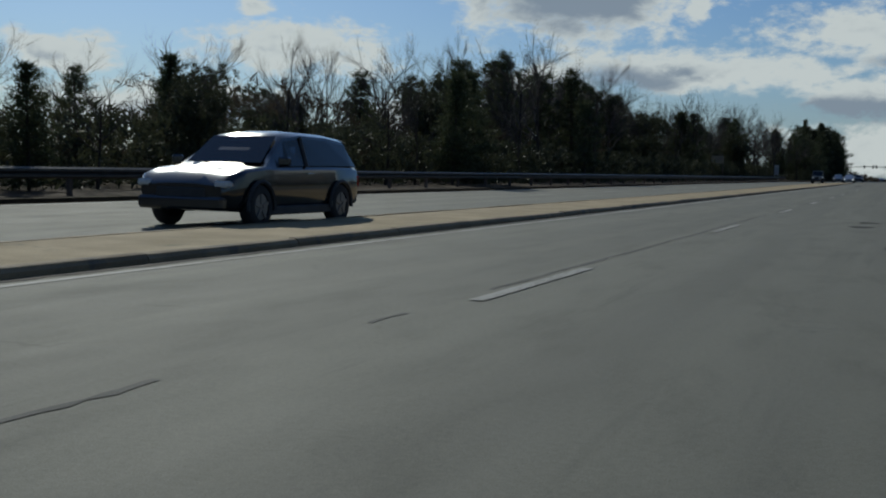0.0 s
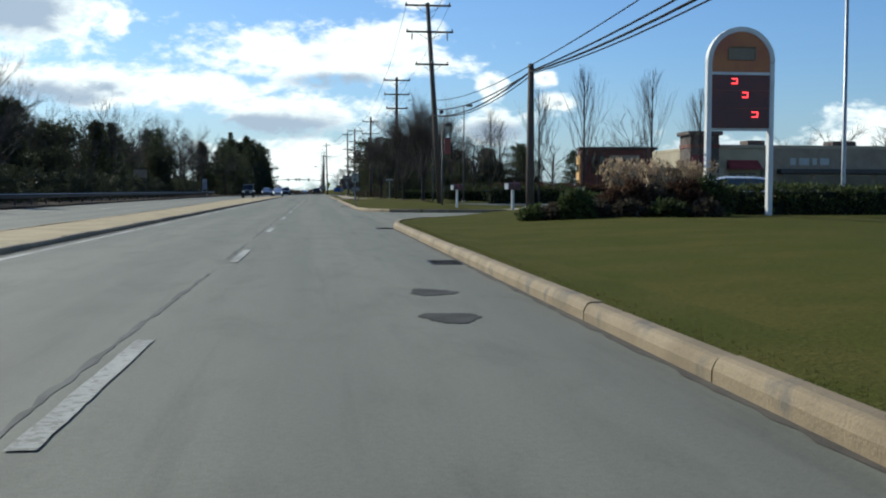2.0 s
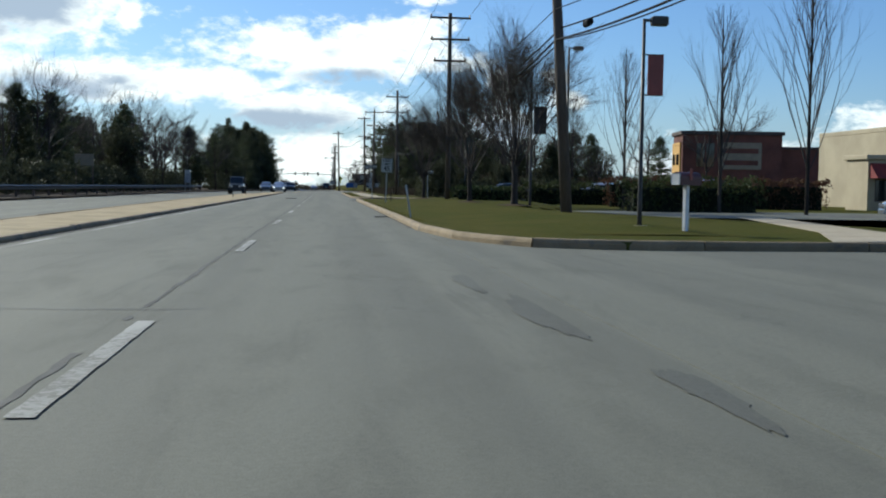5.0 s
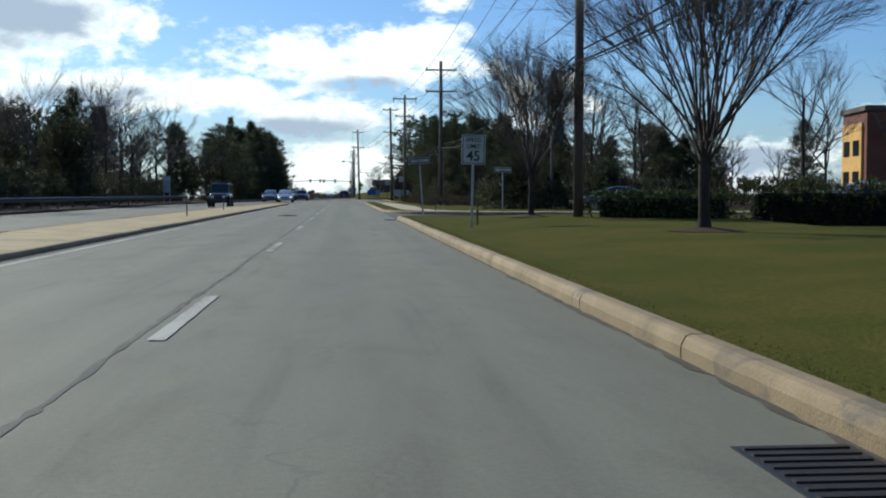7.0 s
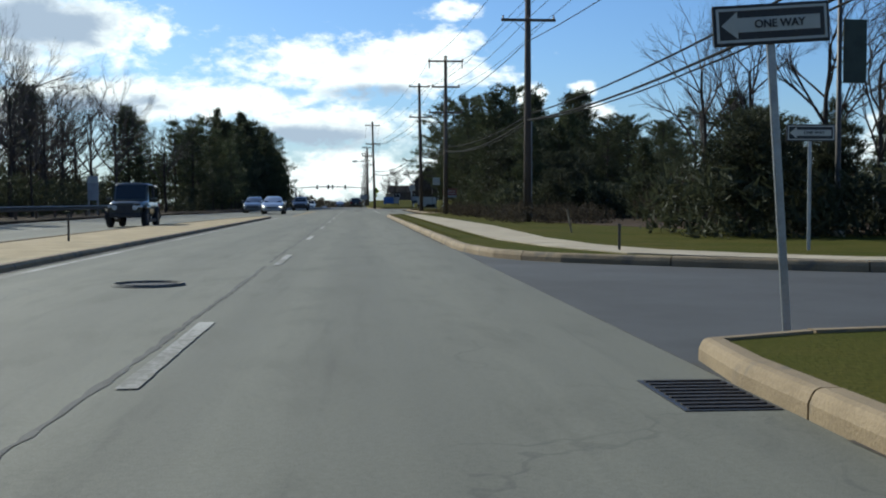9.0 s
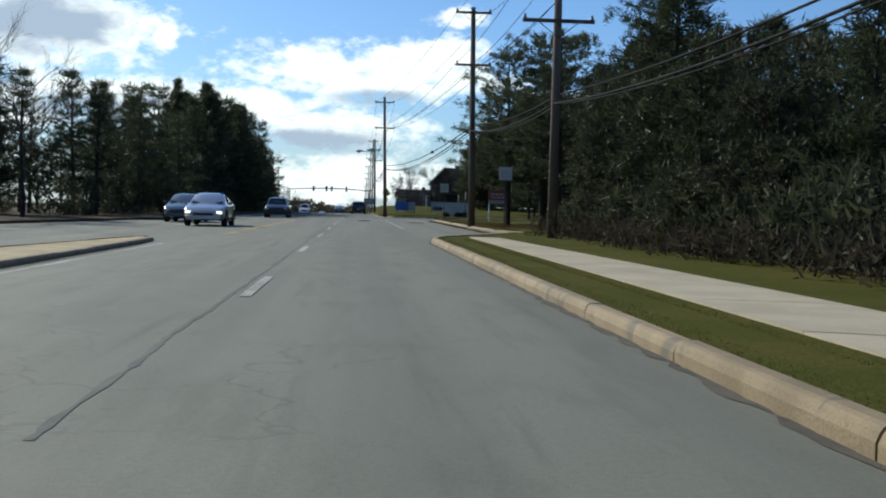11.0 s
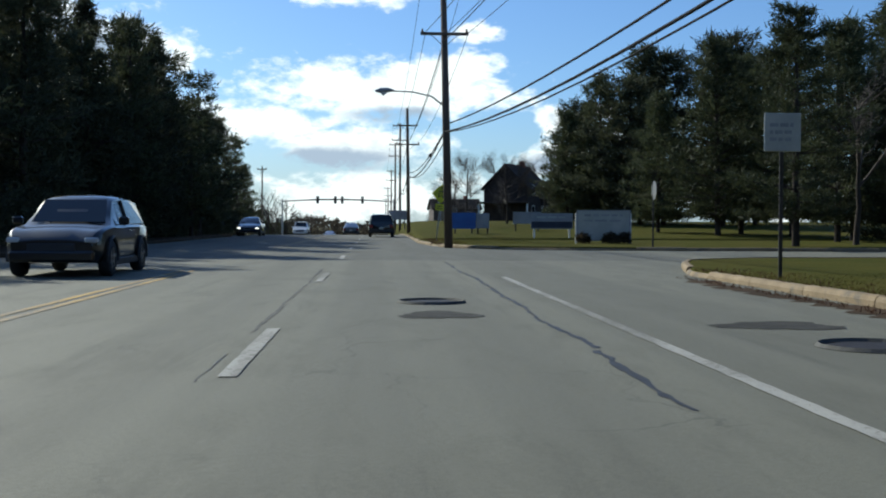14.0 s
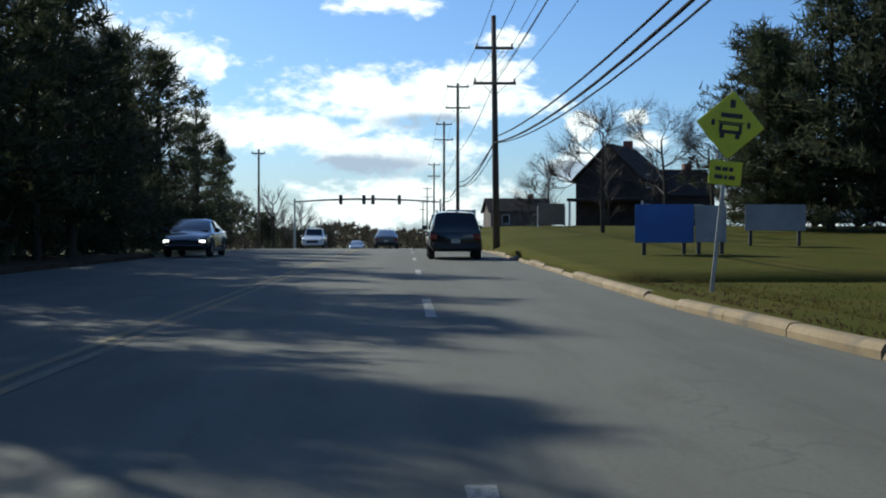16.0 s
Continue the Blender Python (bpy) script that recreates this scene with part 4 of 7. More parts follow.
def pine_tree(seed, height=9.0, label="dark green white pine with layered boughs", wide=0.24, low=0.1, clumps=7, leaves=11, mat=None, size=0.42, gap=0.035, power=0.75, jag=(0.45, 0.8, 0.95, 1.1, 1.25)):
    """A conifer: whorls of boughs with tufts of needles, uneven and with gaps."""
    rnd, nr = random.Random(seed), np.random.default_rng(seed)
    t = thing("pine_tree", label, "tree")
    top = Vector((rnd.uniform(-0.3, 0.3), rnd.uniform(-0.3, 0.3), height))
    segs, cs, outs = [((0, 0, -0.1), top * 0.55, height * 0.016, height * 0.011), (top * 0.55, top, height * 0.011, 0.015)], [], []
    z = height * low
    while z < height * 0.985:
        f = (z / height - low) / (1 - low)
        reach = height * wide * (1 - f) ** power * (0.55 + 0.45 * min(1, f * 5)) + 0.18
        n = rnd.choice((4, 5, 6))
        a0 = rnd.uniform(0, 6.3)
        for k in range(n):
            a, far = a0 + 6.283 * k / n + rnd.uniform(-0.3, 0.3), reach * rnd.choice(jag)
            start = top * (z / height)
            rise = rnd.uniform(-0.05, 0.3) + 0.35 * f
            end = start + Vector((math.cos(a) * far, math.sin(a) * far, far * rise))
            segs.append((start, end, 0.035 * (1 - f) + 0.012, 0.006))
            m = max(2, int(clumps * (0.35 + 0.65 * far / max(reach, 0.1) * (1 - 0.6 * f))))
            for j in range(m):
                u = 0.3 + 0.7 * (j + rnd.uniform(0, 0.8)) / m
                side = Vector((-math.sin(a), math.cos(a), 0)) * rnd.uniform(-0.3, 0.3) * far * u
                c = start.lerp(end, u) + side
                cs.append(c)
                outs.append((math.cos(a) * 0.7, math.sin(a) * 0.7, 0.5))
        z += height * gap * rnd.uniform(0.7, 1.3) + 0.08
    part("trunk", limbs(segs, 6, "trunk", BARK), BARK, t)
    part("crown", leaf_mesh("crown", cs, outs, size * 0.86, int(leaves * 1.6), mat or PINE, nr, 0.085), PINE, t)
    return t


def bushy_tree(seed, height=7.0, label="dense dark evergreen with a rounded ragged crown", radius=2.6):
    """A broad evergreen whose crown is many clumps of foliage on limbs."""
    rnd, nr = random.Random(seed), np.random.default_rng(seed)
    t = thing("evergreen_tree", label, "tree")
    segs, tips = [((0, 0, -0.1), (0, 0, height * 0.5), 0.17, 0.1)], []
    for k in range(16):
        a, z = rnd.uniform(0, 6.3), height * rnd.uniform(0.1, 0.55)
        grow(segs, (0, 0, z), Vector((math.cos(a), math.sin(a), rnd.uniform(0.2, 1.3))), height * 0.26 * rnd.uniform(0.6, 1.2), 0.05, 1, rnd, 0.8, 2, 0.15, 0.08, 0.7, tips)
    cs, outs = [], []
    for p, d in tips:
        cs.append(p)
        outs.append(d)
    lob = [(Vector((rnd.uniform(-1, 1) * radius * 0.6, rnd.uniform(-1, 1) * radius * 0.6, height * rnd.uniform(0.2, 0.85))), rnd.uniform(0.22, 0.42) * radius) for _ in range(26)]
    for c, r in lob:
        r *= 1.25 - 0.6 * c.z / height
        for _ in range(22):
            v = Vector((rnd.gauss(0, 1), rnd.gauss(0, 1), rnd.gauss(0, 1))).normalized()
            cs.append(c + v * r * rnd.uniform(0.75, 1.1))
            outs.append(v + Vector((0, 0, 0.4)))
    part("trunk", limbs(segs, 5, "trunk", BARK), BARK, t)
    part("crown", leaf_mesh("crown", cs, outs, 0.25, 18, CEDAR, nr, 0.13), CEDAR, t)
    return t


def shrub(seed, radius, height, mat, label, name="shrub", leaves=9, size=0.13, count=160, at=(0, 0, 0), turn=0):
    rnd, nr = random.Random(seed), np.random.default_rng(seed)
    t = thing(name, label, name.replace("_", " "), (at[0], at[1], at[2] + mound(at[0], at[1])), turn)
    segs = []
    for k in range(10):
        a = rnd.uniform(0, 6.3)
        segs.append(((0, 0, -0.05), (math.cos(a) * radius * 0.7, math.sin(a) * radius * 0.7, height * rnd.uniform(0.5, 0.9)), 0.02, 0.006))
    cs, outs = [], []
    for _ in range(count):
        v = Vector((rnd.gauss(0, 1), rnd.gauss(0, 1), abs(rnd.gauss(0, 1)))).normalized()
        k = rnd.uniform(0.6, 1.05)
        cs.append((v.x * radius * k, v.y * radius * k, 0.08 + v.z * height * k))
        outs.append(v)
    part("stem_bundle", limbs(segs, 4, "stems", TWIG), TWIG, t)
    part("foliage", leaf_mesh("foliage", cs, outs, size, leaves, mat, nr, 0.3), mat, t)
    return t


def placed(first, spots, rnd, low=0.9, high=1.1):
    """The first thing moved to the first spot, and copies of it at the others: (x, y, z, scale)."""
    for n, (x, y, z, s) in enumerate(spots):
        m = Matrix.Translation((x, y, z + lie(x, y))) @ Euler((0, 0, rnd.uniform(0, 6.28))).to_matrix().to_4x4() @ Matrix.Diagonal((s * rnd.uniform(low, high), s * rnd.uniform(low, high), s, 1))
        if n == 0:
            first.matrix_basis = m
        else:
            copy_thing(first, Matrix.Identity(4)).matrix_basis = m


def woods():
    """The long wood on the far side of the road, thickening and rising with distance."""
    rnd = random.Random(21)
    top = [(10, 3.6), (26, 3.9), (35, 4.7), (46, 5.2), (57, 6.6), (74, 8.0), (90, 7.4), (116, 7.2), (160, 8.5), (190, 10.4), (230, 10.8), (260, 11.2), (320, 12)]
    spots = []
    for row, x in enumerate((-20.5, -25.0, -30.5, -37.0)):
        y = 6.0 + row * 1.7
        while y < 238:
            xx = x + rnd.uniform(-1.6, 1.6) - (3.0 if 95 < y < 172 else 0.0)
            f = (abs(xx) + 3) / 23
            h = 1 + (float(np.interp(y / f, [q[0] for q in top], [q[1] for q in top])) - 1) * f
            spots.append((xx, y, 0.1, h * rnd.choice((0.68, 0.78, 0.86, 0.93, 1.03))))
            y += (4.6 if row < 2 else 6.0) * rnd.uniform(0.7, 1.3) * (1.0 if y < 120 else 1.15)
    return spots


def plant_woods():
    rnd = random.Random(8)
    spots = woods()
    rnd.shuffle(spots)
    makers = [pine_tree(1, 8.0), pine_tree(2, 8.6, wide=0.2, low=0.22, gap=0.05, power=0.55, jag=(0.4, 0.7, 1.0, 1.3)), bare_tree(3, 8.8, 4, "tall fine-twigged leafless woodland tree", 0.5), bare_tree(4, 8.0, 3, "leafless woodland tree with fine grey twigs"),
              bare_tree(5, 8.0, 3, "leafless woodland tree with fine grey twigs", 0.7), bushy_tree(6, 8.0, radius=3.0), pine_tree(7, 8.0, wide=0.3, low=0.05), bare_tree(8, 8.0, 4, "twiggy leafless woodland tree", 0.55), bare_tree(9, 8.6, 3, "tall leafless woodland tree with fine grey twigs", 0.5)]
    share = [[] for _ in makers]
    for n, (x, y, z, h) in enumerate(spots):
        share[n % len(makers)].append((x, y, z, h / 8.0))
    for first, some in zip(makers, share):
        placed(first, some, rnd)
    # the near evergreen wall further on, its ragged end, and the shade that it throws over the lanes
    # top of the wall along the road: place and height
    ridge = [(228, 8.6), (240, 8.0), (251, 7.9), (262, 8.7), (275, 10.3), (288, 12.0), (298, 12.6), (306, 11.8), (315, 10.8), (324, 9.8), (339, 9.4), (350, 8.2), (358, 7.0)]
    jag = (0.3, 0.55, 0.8, 1.0, 1.2, 1.45)
    kinds = [pine_tree(11, 9.0, "tall dark pine at the road's edge", 0.21, 0.02, 8, 12, CEDAR, 0.4, 0.04, 0.7, jag),
             pine_tree(71, 9.0, "ragged old pine at the road's edge", 0.22, 0.12, 7, 11, PINE, 0.4, 0.055, 0.65, jag),
             pine_tree(72, 9.0, "open-crowned pine with gaps between its boughs", 0.21, 0.24, 6, 10, PINE, 0.42, 0.075, 0.6, jag),
             pine_tree(73, 9.0, "dark cedar with drooping ragged boughs", 0.2, 0.02, 8, 12, CEDAR, 0.36, 0.036, 0.85, jag)]
    rows = [[], [], [], []]
    for row, (lane, step) in enumerate(((0.0, 5.2), (3.2, 6.4), (6.6, 8.0))):
        y = 236 + 2.3 * row
        while y < 352:
            edge = float(np.interp(y, [230, 262, 276, 286, 300, 330, 352], [-14.0, -14.0, -13.6, -12.8, -12.2, -12.4, -13.6]))
            h = float(np.interp(y, [q[0] for q in ridge], [q[1] for q in ridge])) * rnd.choice((0.72, 0.86, 0.95, 1.0, 1.06) if y < 268 else (0.82, 0.9, 0.97, 1.03, 1.08)) * (1 + 0.05 * row)
            k = rnd.choice((1, 2, 2, 1, 2)) if y < 278 else rnd.choice((0, 1, 1, 3, 0))
            rows[k].append((edge - lane + rnd.uniform(-0.9, 0.9), y, 0.1 + fall(y), h / 9.0))
            y += step * rnd.uniform(0.7, 1.3) * (0.72 if 270 < y < 325 else 1.0)
    for first, some in zip(kinds, rows):
        placed(first, some, rnd, 0.8, 1.2)
    wall = bushy_tree(12, 8.0, "dense dark evergreen at the road's edge", 2.9)
    some = [(-19, 239, 0.1, 0.6), (-18.6, 281, 0.1, 0.9), (-18, 294, 0.1, 1.0), (-18, 309, 0.1, 1.15), (-13.2, 286, 0.1, 1.0), (-13.4, 289.5, 0.1, 1.08), (-13, 294, 0.1, 1.08), (-13.2, 299, 0.1, 1.0), (-13.2, 304, 0.1, 0.95), (-13.6, 312, 0.1, 0.6), (-14, 322, 0.1, 0.6), (-14, 340, -0.1, 0.6)]
    placed(wall, some, rnd)
    tall = bare_tree(14, 10.0, 4, "tall spreading leafless tree at the wood's edge", 0.65, 1.2)
    placed(tall, [(-21, 206, 0.1, 1.0), (-22, 216, 0.1, 0.95), (-19, 196, 0.1, 0.62), (-15, 222, 0.1, 0.75)], rnd)
    # right-hand evergreens behind the sidewalk and round the next corner
    mass = bushy_tree(15, 8.0, "dense dark evergreen behind the sidewalk", 2.8)
    placed(mass, [(10.5, 190, 0.1, 0.72), (12.5, 196, 0.1, 0.8), (10.2, 204, 0.1, 0.75), (12.6, 184, 0.1, 0.5), (14.5, 190, 0.1, 0.55), (16, 198, 0.1, 0.66), (11.4, 180, 0.1, 0.36), (13.4, 206, 0.1, 0.9), (17.5, 184, 0.1, 0.5), (20, 176, 0.1, 0.6), (23, 180, 0.1, 0.75), (28, 176, 0.1, 0.7), (34, 184, 0.1, 0.8)], rnd)
    pines = pine_tree(16, 9.0, "dark pine behind the sidewalk", 0.26, 0.08, 7, 11)
    placed(pines, [(11.2, 187, 0.1, 0.62), (14.2, 194, 0.1, 0.66), (10.9, 200, 0.1, 0.95), (9.6, 193, 0.1, 0.6), (15, 176, 0.1, 0.42), (18.4, 173, 0.1, 0.66), (21.8, 170, 0.1, 0.6), (26, 172, 0.1, 0.7), (16.5, 203, 0.1, 0.85), (31, 176, 0.1, 0.8), (37, 170, 0.1, 0.75)], rnd)
    grove = pine_tree(17, 10.0, "tall pine with a bare lower trunk on the lawn", 0.4, 0.27, 13, 19, None, 0.27, 0.035, 0.5)
    placed(grove, [(10.1, 231.6, 0.1, 1.0), (12.0, 231.0, 0.1, 1.08), (11.2, 221, 0.1, 0.95), (14.2, 213.5, 0.1, 1.0), (13.6, 240, 0.1, 1.0), (19.3, 203, 0.1, 0.68), (21.6, 206, 0.1, 0.72), (25, 209, 0.1, 0.7), (16.8, 177, 0.1, 0.38), (20.5, 186, 0.1, 0.6)], rnd)
    behind = pine_tree(91, 9.0, "dense dark pine at the back of the lawn", 0.3, 0.03, 8, 12, CEDAR, 0.42, 0.036, 0.6)
    placed(behind, [(15.0, 228, 0.1, 1.0), (14.8, 220, 0.1, 1.0), (17, 236, 0.1, 1.0), (17.5, 225, 0.1, 1.15), (18.5, 232, 0.1, 1.15), (17.4, 242, 0.1, 0.95), (20, 247, 0.1, 0.9), (22, 228, 0.1, 1.2), (24, 240, 0.1, 1.05), (20, 217, 0.1, 1.1), (22.5, 251, 0.1, 0.9), (26, 247, 0.1, 1.0)], rnd)
    corner = pine_tree(18, 9.0, "huge dark spreading pine at the street corner", 0.4, 0.04, 9, 12, CEDAR, 0.46, 0.034, 0.6, (0.5, 0.7, 0.9, 1.0, 1.15, 1.3))
    placed(corner, [(19.4, 333, 0.1, 1.1), (22.6, 327, 0.1, 1.4), (26.4, 330, 0.1, 1.7), (21, 340, 0.0, 1.3), (30.5, 326, 0.1, 1.8), (35, 331, 0.1, 1.7), (24, 262, 0.1, 0.85), (29, 268, 0.1, 0.95), (28, 288, 0.1, 1.0), (33, 262, 0.1, 1.1), (37, 252, 0.1, 1.1), (40, 228, 0.1, 1.1), (29, 236, 0.1, 1.0)], rnd)
    pines = pine_tree(19, 9.0, "tall pine by the street corner", 0.27, 0.1, 7, 11)
    placed(pines, [(18.0, 331, 0.0, 1.15), (20.8, 330, 0.0, 1.5), (24.6, 331, 0.1, 1.8), (27.5, 302, 0.1, 1.5), (31.5, 297, 0.1, 1.6), (35, 303, 0.1, 1.5), (25, 289, 0.1, 1.3), (28, 294, 0.1, 1.4), (23, 303, 0.1, 1.42), (20.6, 309, 0.1, 1.1), (25.5, 306, 0.1, 1.35), (34, 270, 0.1, 1.1)], rnd)
    layered = pine_tree(92, 10.2, "tall white pine with flat open layers of boughs", 0.33, 0.12, 15, 13, PINE, 0.34, 0.06, 0.6, (0.55, 0.8, 1.0, 1.15))
    placed(layered, [(18.4, 277.5, 0.1, 1.0)], rnd)
    # thin bare wood behind, right
    back = bare_tree(20, 9.0, 3, "leafless tree in the wood behind", 0.6)
    placed(back, [(15.5, 168, 0.1, 0.9), (19, 165, 0.1, 1.0), (22, 162, 0.1, 0.9), (25, 166, 0.1, 1.0), (24, 190, 0.1, 1.0), (30, 150, 0.1, 0.8), (36, 152, 0.1, 0.9), (14.6, 246, 0.1, 0.9), (22.5, 281, 0.1, 0.9), (42, 160, 0.1, 1.1), (19, 259.5, 0.1, 0.7)], rnd)


plant_woods()


def mulch(x, y, r):
    rnd, bm = random.Random(int(x * 10)), bmesh.new()
    ring = [bm.verts.new((x + r * math.cos(k * 0.35) * rnd.uniform(0.85, 1.15), y + r * math.sin(k * 0.35) * rnd.uniform(0.85, 1.15), 0.142 + mound(x, y))) for k in range(18)]
    mid = bm.verts.new((x, y, 0.23 + mound(x, y)))
    for k in range(18):
        bm.faces.new((ring[k], ring[(k + 1) % 18], mid))
    tagged(part("mulch_ring", bm, LITTER), "dark mulch ring round a tree trunk", "mulch", kind="structure")


for x, y in ((9.05, 97.6), (7.32, 120.8), (8.35, 106.5)):
    mulch(x, y, 0.75)


def street_trees():
    rnd = random.Random(31)
    first = vase_tree(41, 8.6)
    placed(first, [(9.05, 97.6, 0.13, 1.0), (7.32, 120.8, 0.13, 0.78)], rnd, 0.98, 1.02)
    second = vase_tree(42, 8.6, limbs_count=26)
    placed(second, [(8.35, 106.5, 0.13, 0.9)], rnd, 0.98, 1.02)
    first = column_tree(43, 9.0)
    placed(first, [(20.5, 95, 0.13, 1.1), (17.6, 97, 0.13, 0.95), (24.6, 92, 0.13, 1.05), (29.5, 96, 0.13, 0.95), (14.6, 101, 0.13, 0.8), (24.4, 156, 0.13, 1.1)], rnd)
    # clump of bare trees left of the lot, and evergreens with it
    thick = bare_tree(44, 7.5, 4, "dense twiggy bare tree by the driveway", 0.55, 0.9)
    placed(thick, [(18.4, 159, 0.1, 0.95), (15.8, 164, 0.1, 1.0), (20.5, 158, 0.1, 1.0), (16, 120, 0.1, 0.7)], rnd)
    dark = bushy_tree(45, 6.0, "dark rounded evergreen behind the lot", 2.4)
    placed(dark, [(17, 152, 0.1, 0.55), (21, 153, 0.1, 0.6), (14, 153, 0.1, 0.55), (11.5, 152, 0.1, 0.6)], rnd)
    small = pine_tree(46, 6.0, "small pine behind the lot", 0.3, 0.05)
    placed(small, [(23.6, 163, 0.13, 0.85), (25.5, 163.5, 0.13, 0.8)], rnd)
    far = bare_tree(47, 8.0, 3, "leafless tree far behind", 0.6, 1.0, 1.8)
    placed(far, [(27, 158, 0.1, 0.55), (33, 165, 0.1, 0.55), (24, 164, 0.1, 0.55), (30, 168, 0.1, 0.6), (52, 130, 0.1, 0.8), (58, 120, 0.1, 0.9), (48, 112, 0.1, 0.8), (44, 165, 0.1, 1.0)], rnd)
    # round-headed bare tree and the hedgerow on the sunny corner
    lone = bare_tree(48, 6.4, 3, "broad round-headed leafless lawn tree", 0.85, 2.3, 1.15, 5)
    placed(lone, [(8.7, 326, 0.1, 0.95), (12.5, 330, 0.0, 0.95), (17, 338, 0, 0.95), (22, 344, -0.2, 1.0), (28, 340, -0.2, 0.9), (9.5, 352, -0.3, 0.8)], rnd)
    trees = bare_tree(49, 7.0, 3, "leafless tree in the distance", 0.6, 1.0, 2.0)
    spots = [(-14 - 3 * (k % 3) + rnd.uniform(-1, 1), 342 + 9 * k, fall(342 + 9 * k), rnd.uniform(0.6, 1.0)) for k in range(16)]
    spots += [(8 + rnd.uniform(0, 14), 366 + 10 * k, fall(366 + 10 * k), rnd.uniform(0.5, 0.9)) for k in range(14)]
    placed(trees, spots, rnd)
    far = bushy_tree(50, 7.0, "dark evergreen in the distance", 3.0)
    spots = [(-18 + rnd.uniform(-4, 3), 360 + 22 * k, fall(360 + 22 * k), rnd.uniform(0.5, 0.8)) for k in range(9)] + [(14 + rnd.uniform(0, 9), 410 + 25 * k, fall(410 + 25 * k), rnd.uniform(0.5, 0.9)) for k in range(8)]
    placed(far, spots, rnd)


street_trees()


def far_woods():
    """The low wooded skyline at the end of the road and all round: one mass of foliage clumps."""
    nr, rnd = np.random.default_rng(61), random.Random(61)
    cs, outs = [], []
    for n in range(9000):
        a = rnd.uniform(1.0, 2.14) if n < 6000 else rnd.uniform(0, 6.283)
        d = rnd.uniform(480, 700)
        x, y = d * math.cos(a), 250 + d * math.sin(a)
        tall = 6.5 + 2.5 * math.sin(a * 9) + 2.0 * math.sin(a * 31 + 1) + 1.2 * math.sin(a * 90)
        cs.append((x, y, fall(y) + rnd.random() * max(tall, 3)))
        outs.append((0, 0, 0.6))
    me = leaf_mesh("far_woods", cs, outs, 1.7, 9, BRUSH, nr, 0.3)
    tagged(new("far_woods", me), "low hazy wooded skyline", "woods", kind="stuff")
    # the close-grown inside of the far-side wood, brown twigs over dark evergreen scrub
    for words, mat, count, low, high, near in (("close brown thicket inside the wood", BRUSH, 5200, 0.3, 5.2, -24.0), ("dark evergreen scrub inside the wood", CEDAR, 4200, 0.2, 3.6, -22.0)):
        cs, outs = [], []
        for _ in range(count):
            y = rnd.uniform(2, 250)
            tall = high * (0.62 + 0.25 * math.sin(y * 0.21 + count) + 0.13 * math.sin(y * 0.83)) * min(1.0, 0.5 + y / 110)
            cs.append((near - abs(rnd.gauss(0, 6)), y, low + rnd.random() * tall))
            outs.append((0.2, -0.2, 0.7))
        me = leaf_mesh("thicket", cs, outs, 0.5, 18, mat, nr, 0.08)
        tagged(new("thicket", me), words, "undergrowth", kind="stuff")
    # undergrowth along the wood's foot
    cs, outs = [], []
    for _ in range(5200):
        y = rnd.uniform(4, 236)
        cs.append((-19.0 - abs(rnd.gauss(0, 4)), y, rnd.uniform(0.1, 2.6)))
        outs.append((0.3, 0, 0.6))
    for _ in range(1800):
        y = rnd.uniform(230, 340)
        cs.append((-11.6 - (2.5 if y < 268 else 0) - abs(rnd.gauss(0, 1.6)), y, rnd.uniform(0.1, 2.2) + fall(y)))
        outs.append((0.3, 0, 0.6))
    for _ in range(2600):
        x, y = rnd.uniform(8.8, 18), rnd.uniform(181, 209)
        cs.append((x, y, rnd.uniform(0.1, 1.9) * min(1, (x - 7.8) * 0.6)))
        outs.append((-0.3, -0.2, 0.6))
    for _ in range(700):
        cs.append((rnd.uniform(9.5, 24), rnd.uniform(150, 156), rnd.uniform(0.1, 1.8)))
        outs.append((-0.3, -0.2, 0.6))
    me = leaf_mesh("undergrowth", cs, outs, 0.34, 18, CEDAR, nr, 0.12)
    tagged(new("undergrowth", me), "dark tangled undergrowth at the wood's foot", "undergrowth", kind="stuff")
    cs, outs = [], []
    for _ in range(700):
        x, y = rnd.uniform(7.6, 12), rnd.uniform(168, 209)
        cs.append((x, y, rnd.uniform(0.1, 0.7)))
        outs.append((-0.2, 0, 0.8))
    for _ in range(1500):
        cs.append((rnd.uniform(14, 45), rnd.uniform(163, 175), rnd.uniform(0.1, 2.2)))
        outs.append((0, -0.3, 0.6))
    for _ in range(2600):
        cs.append((rnd.uniform(18, 45), rnd.uniform(222, 262), rnd.uniform(0.1, 2.6)))
        outs.append((0, -0.3, 0.6))
    me = leaf_mesh("brushwood", cs, outs, 0.34, 16, BRUSH, nr, 0.07)
    tagged(new("brushwood", me), "tangled brown brushwood under the evergreens", "undergrowth", kind="stuff")


far_woods()


def grass(name, count, spots, words, size=0.07, mat=None, seed=71, z=0.13):
    """Tufts of short grass over a stretch of verge."""
    nr = np.random.default_rng(seed)
    cs = []
    for x0, x1, y0, y1 in spots:
        n = int(count * (x1 - x0) * (y1 - y0))
        cs.append(np.c_[x0 + (x1 - x0) * nr.random(n) ** 2.0, nr.uniform(y0, y1, n), np.full(n, z)])
    cs = np.concatenate(cs)
    me = leaf_mesh(name, cs, np.tile((0, 0, 1.2), (len(cs), 1)), size, 3, mat or GRASS_BLADE, nr, 0.16)
    tagged(new(name, me), words, "grass", kind="stuff")


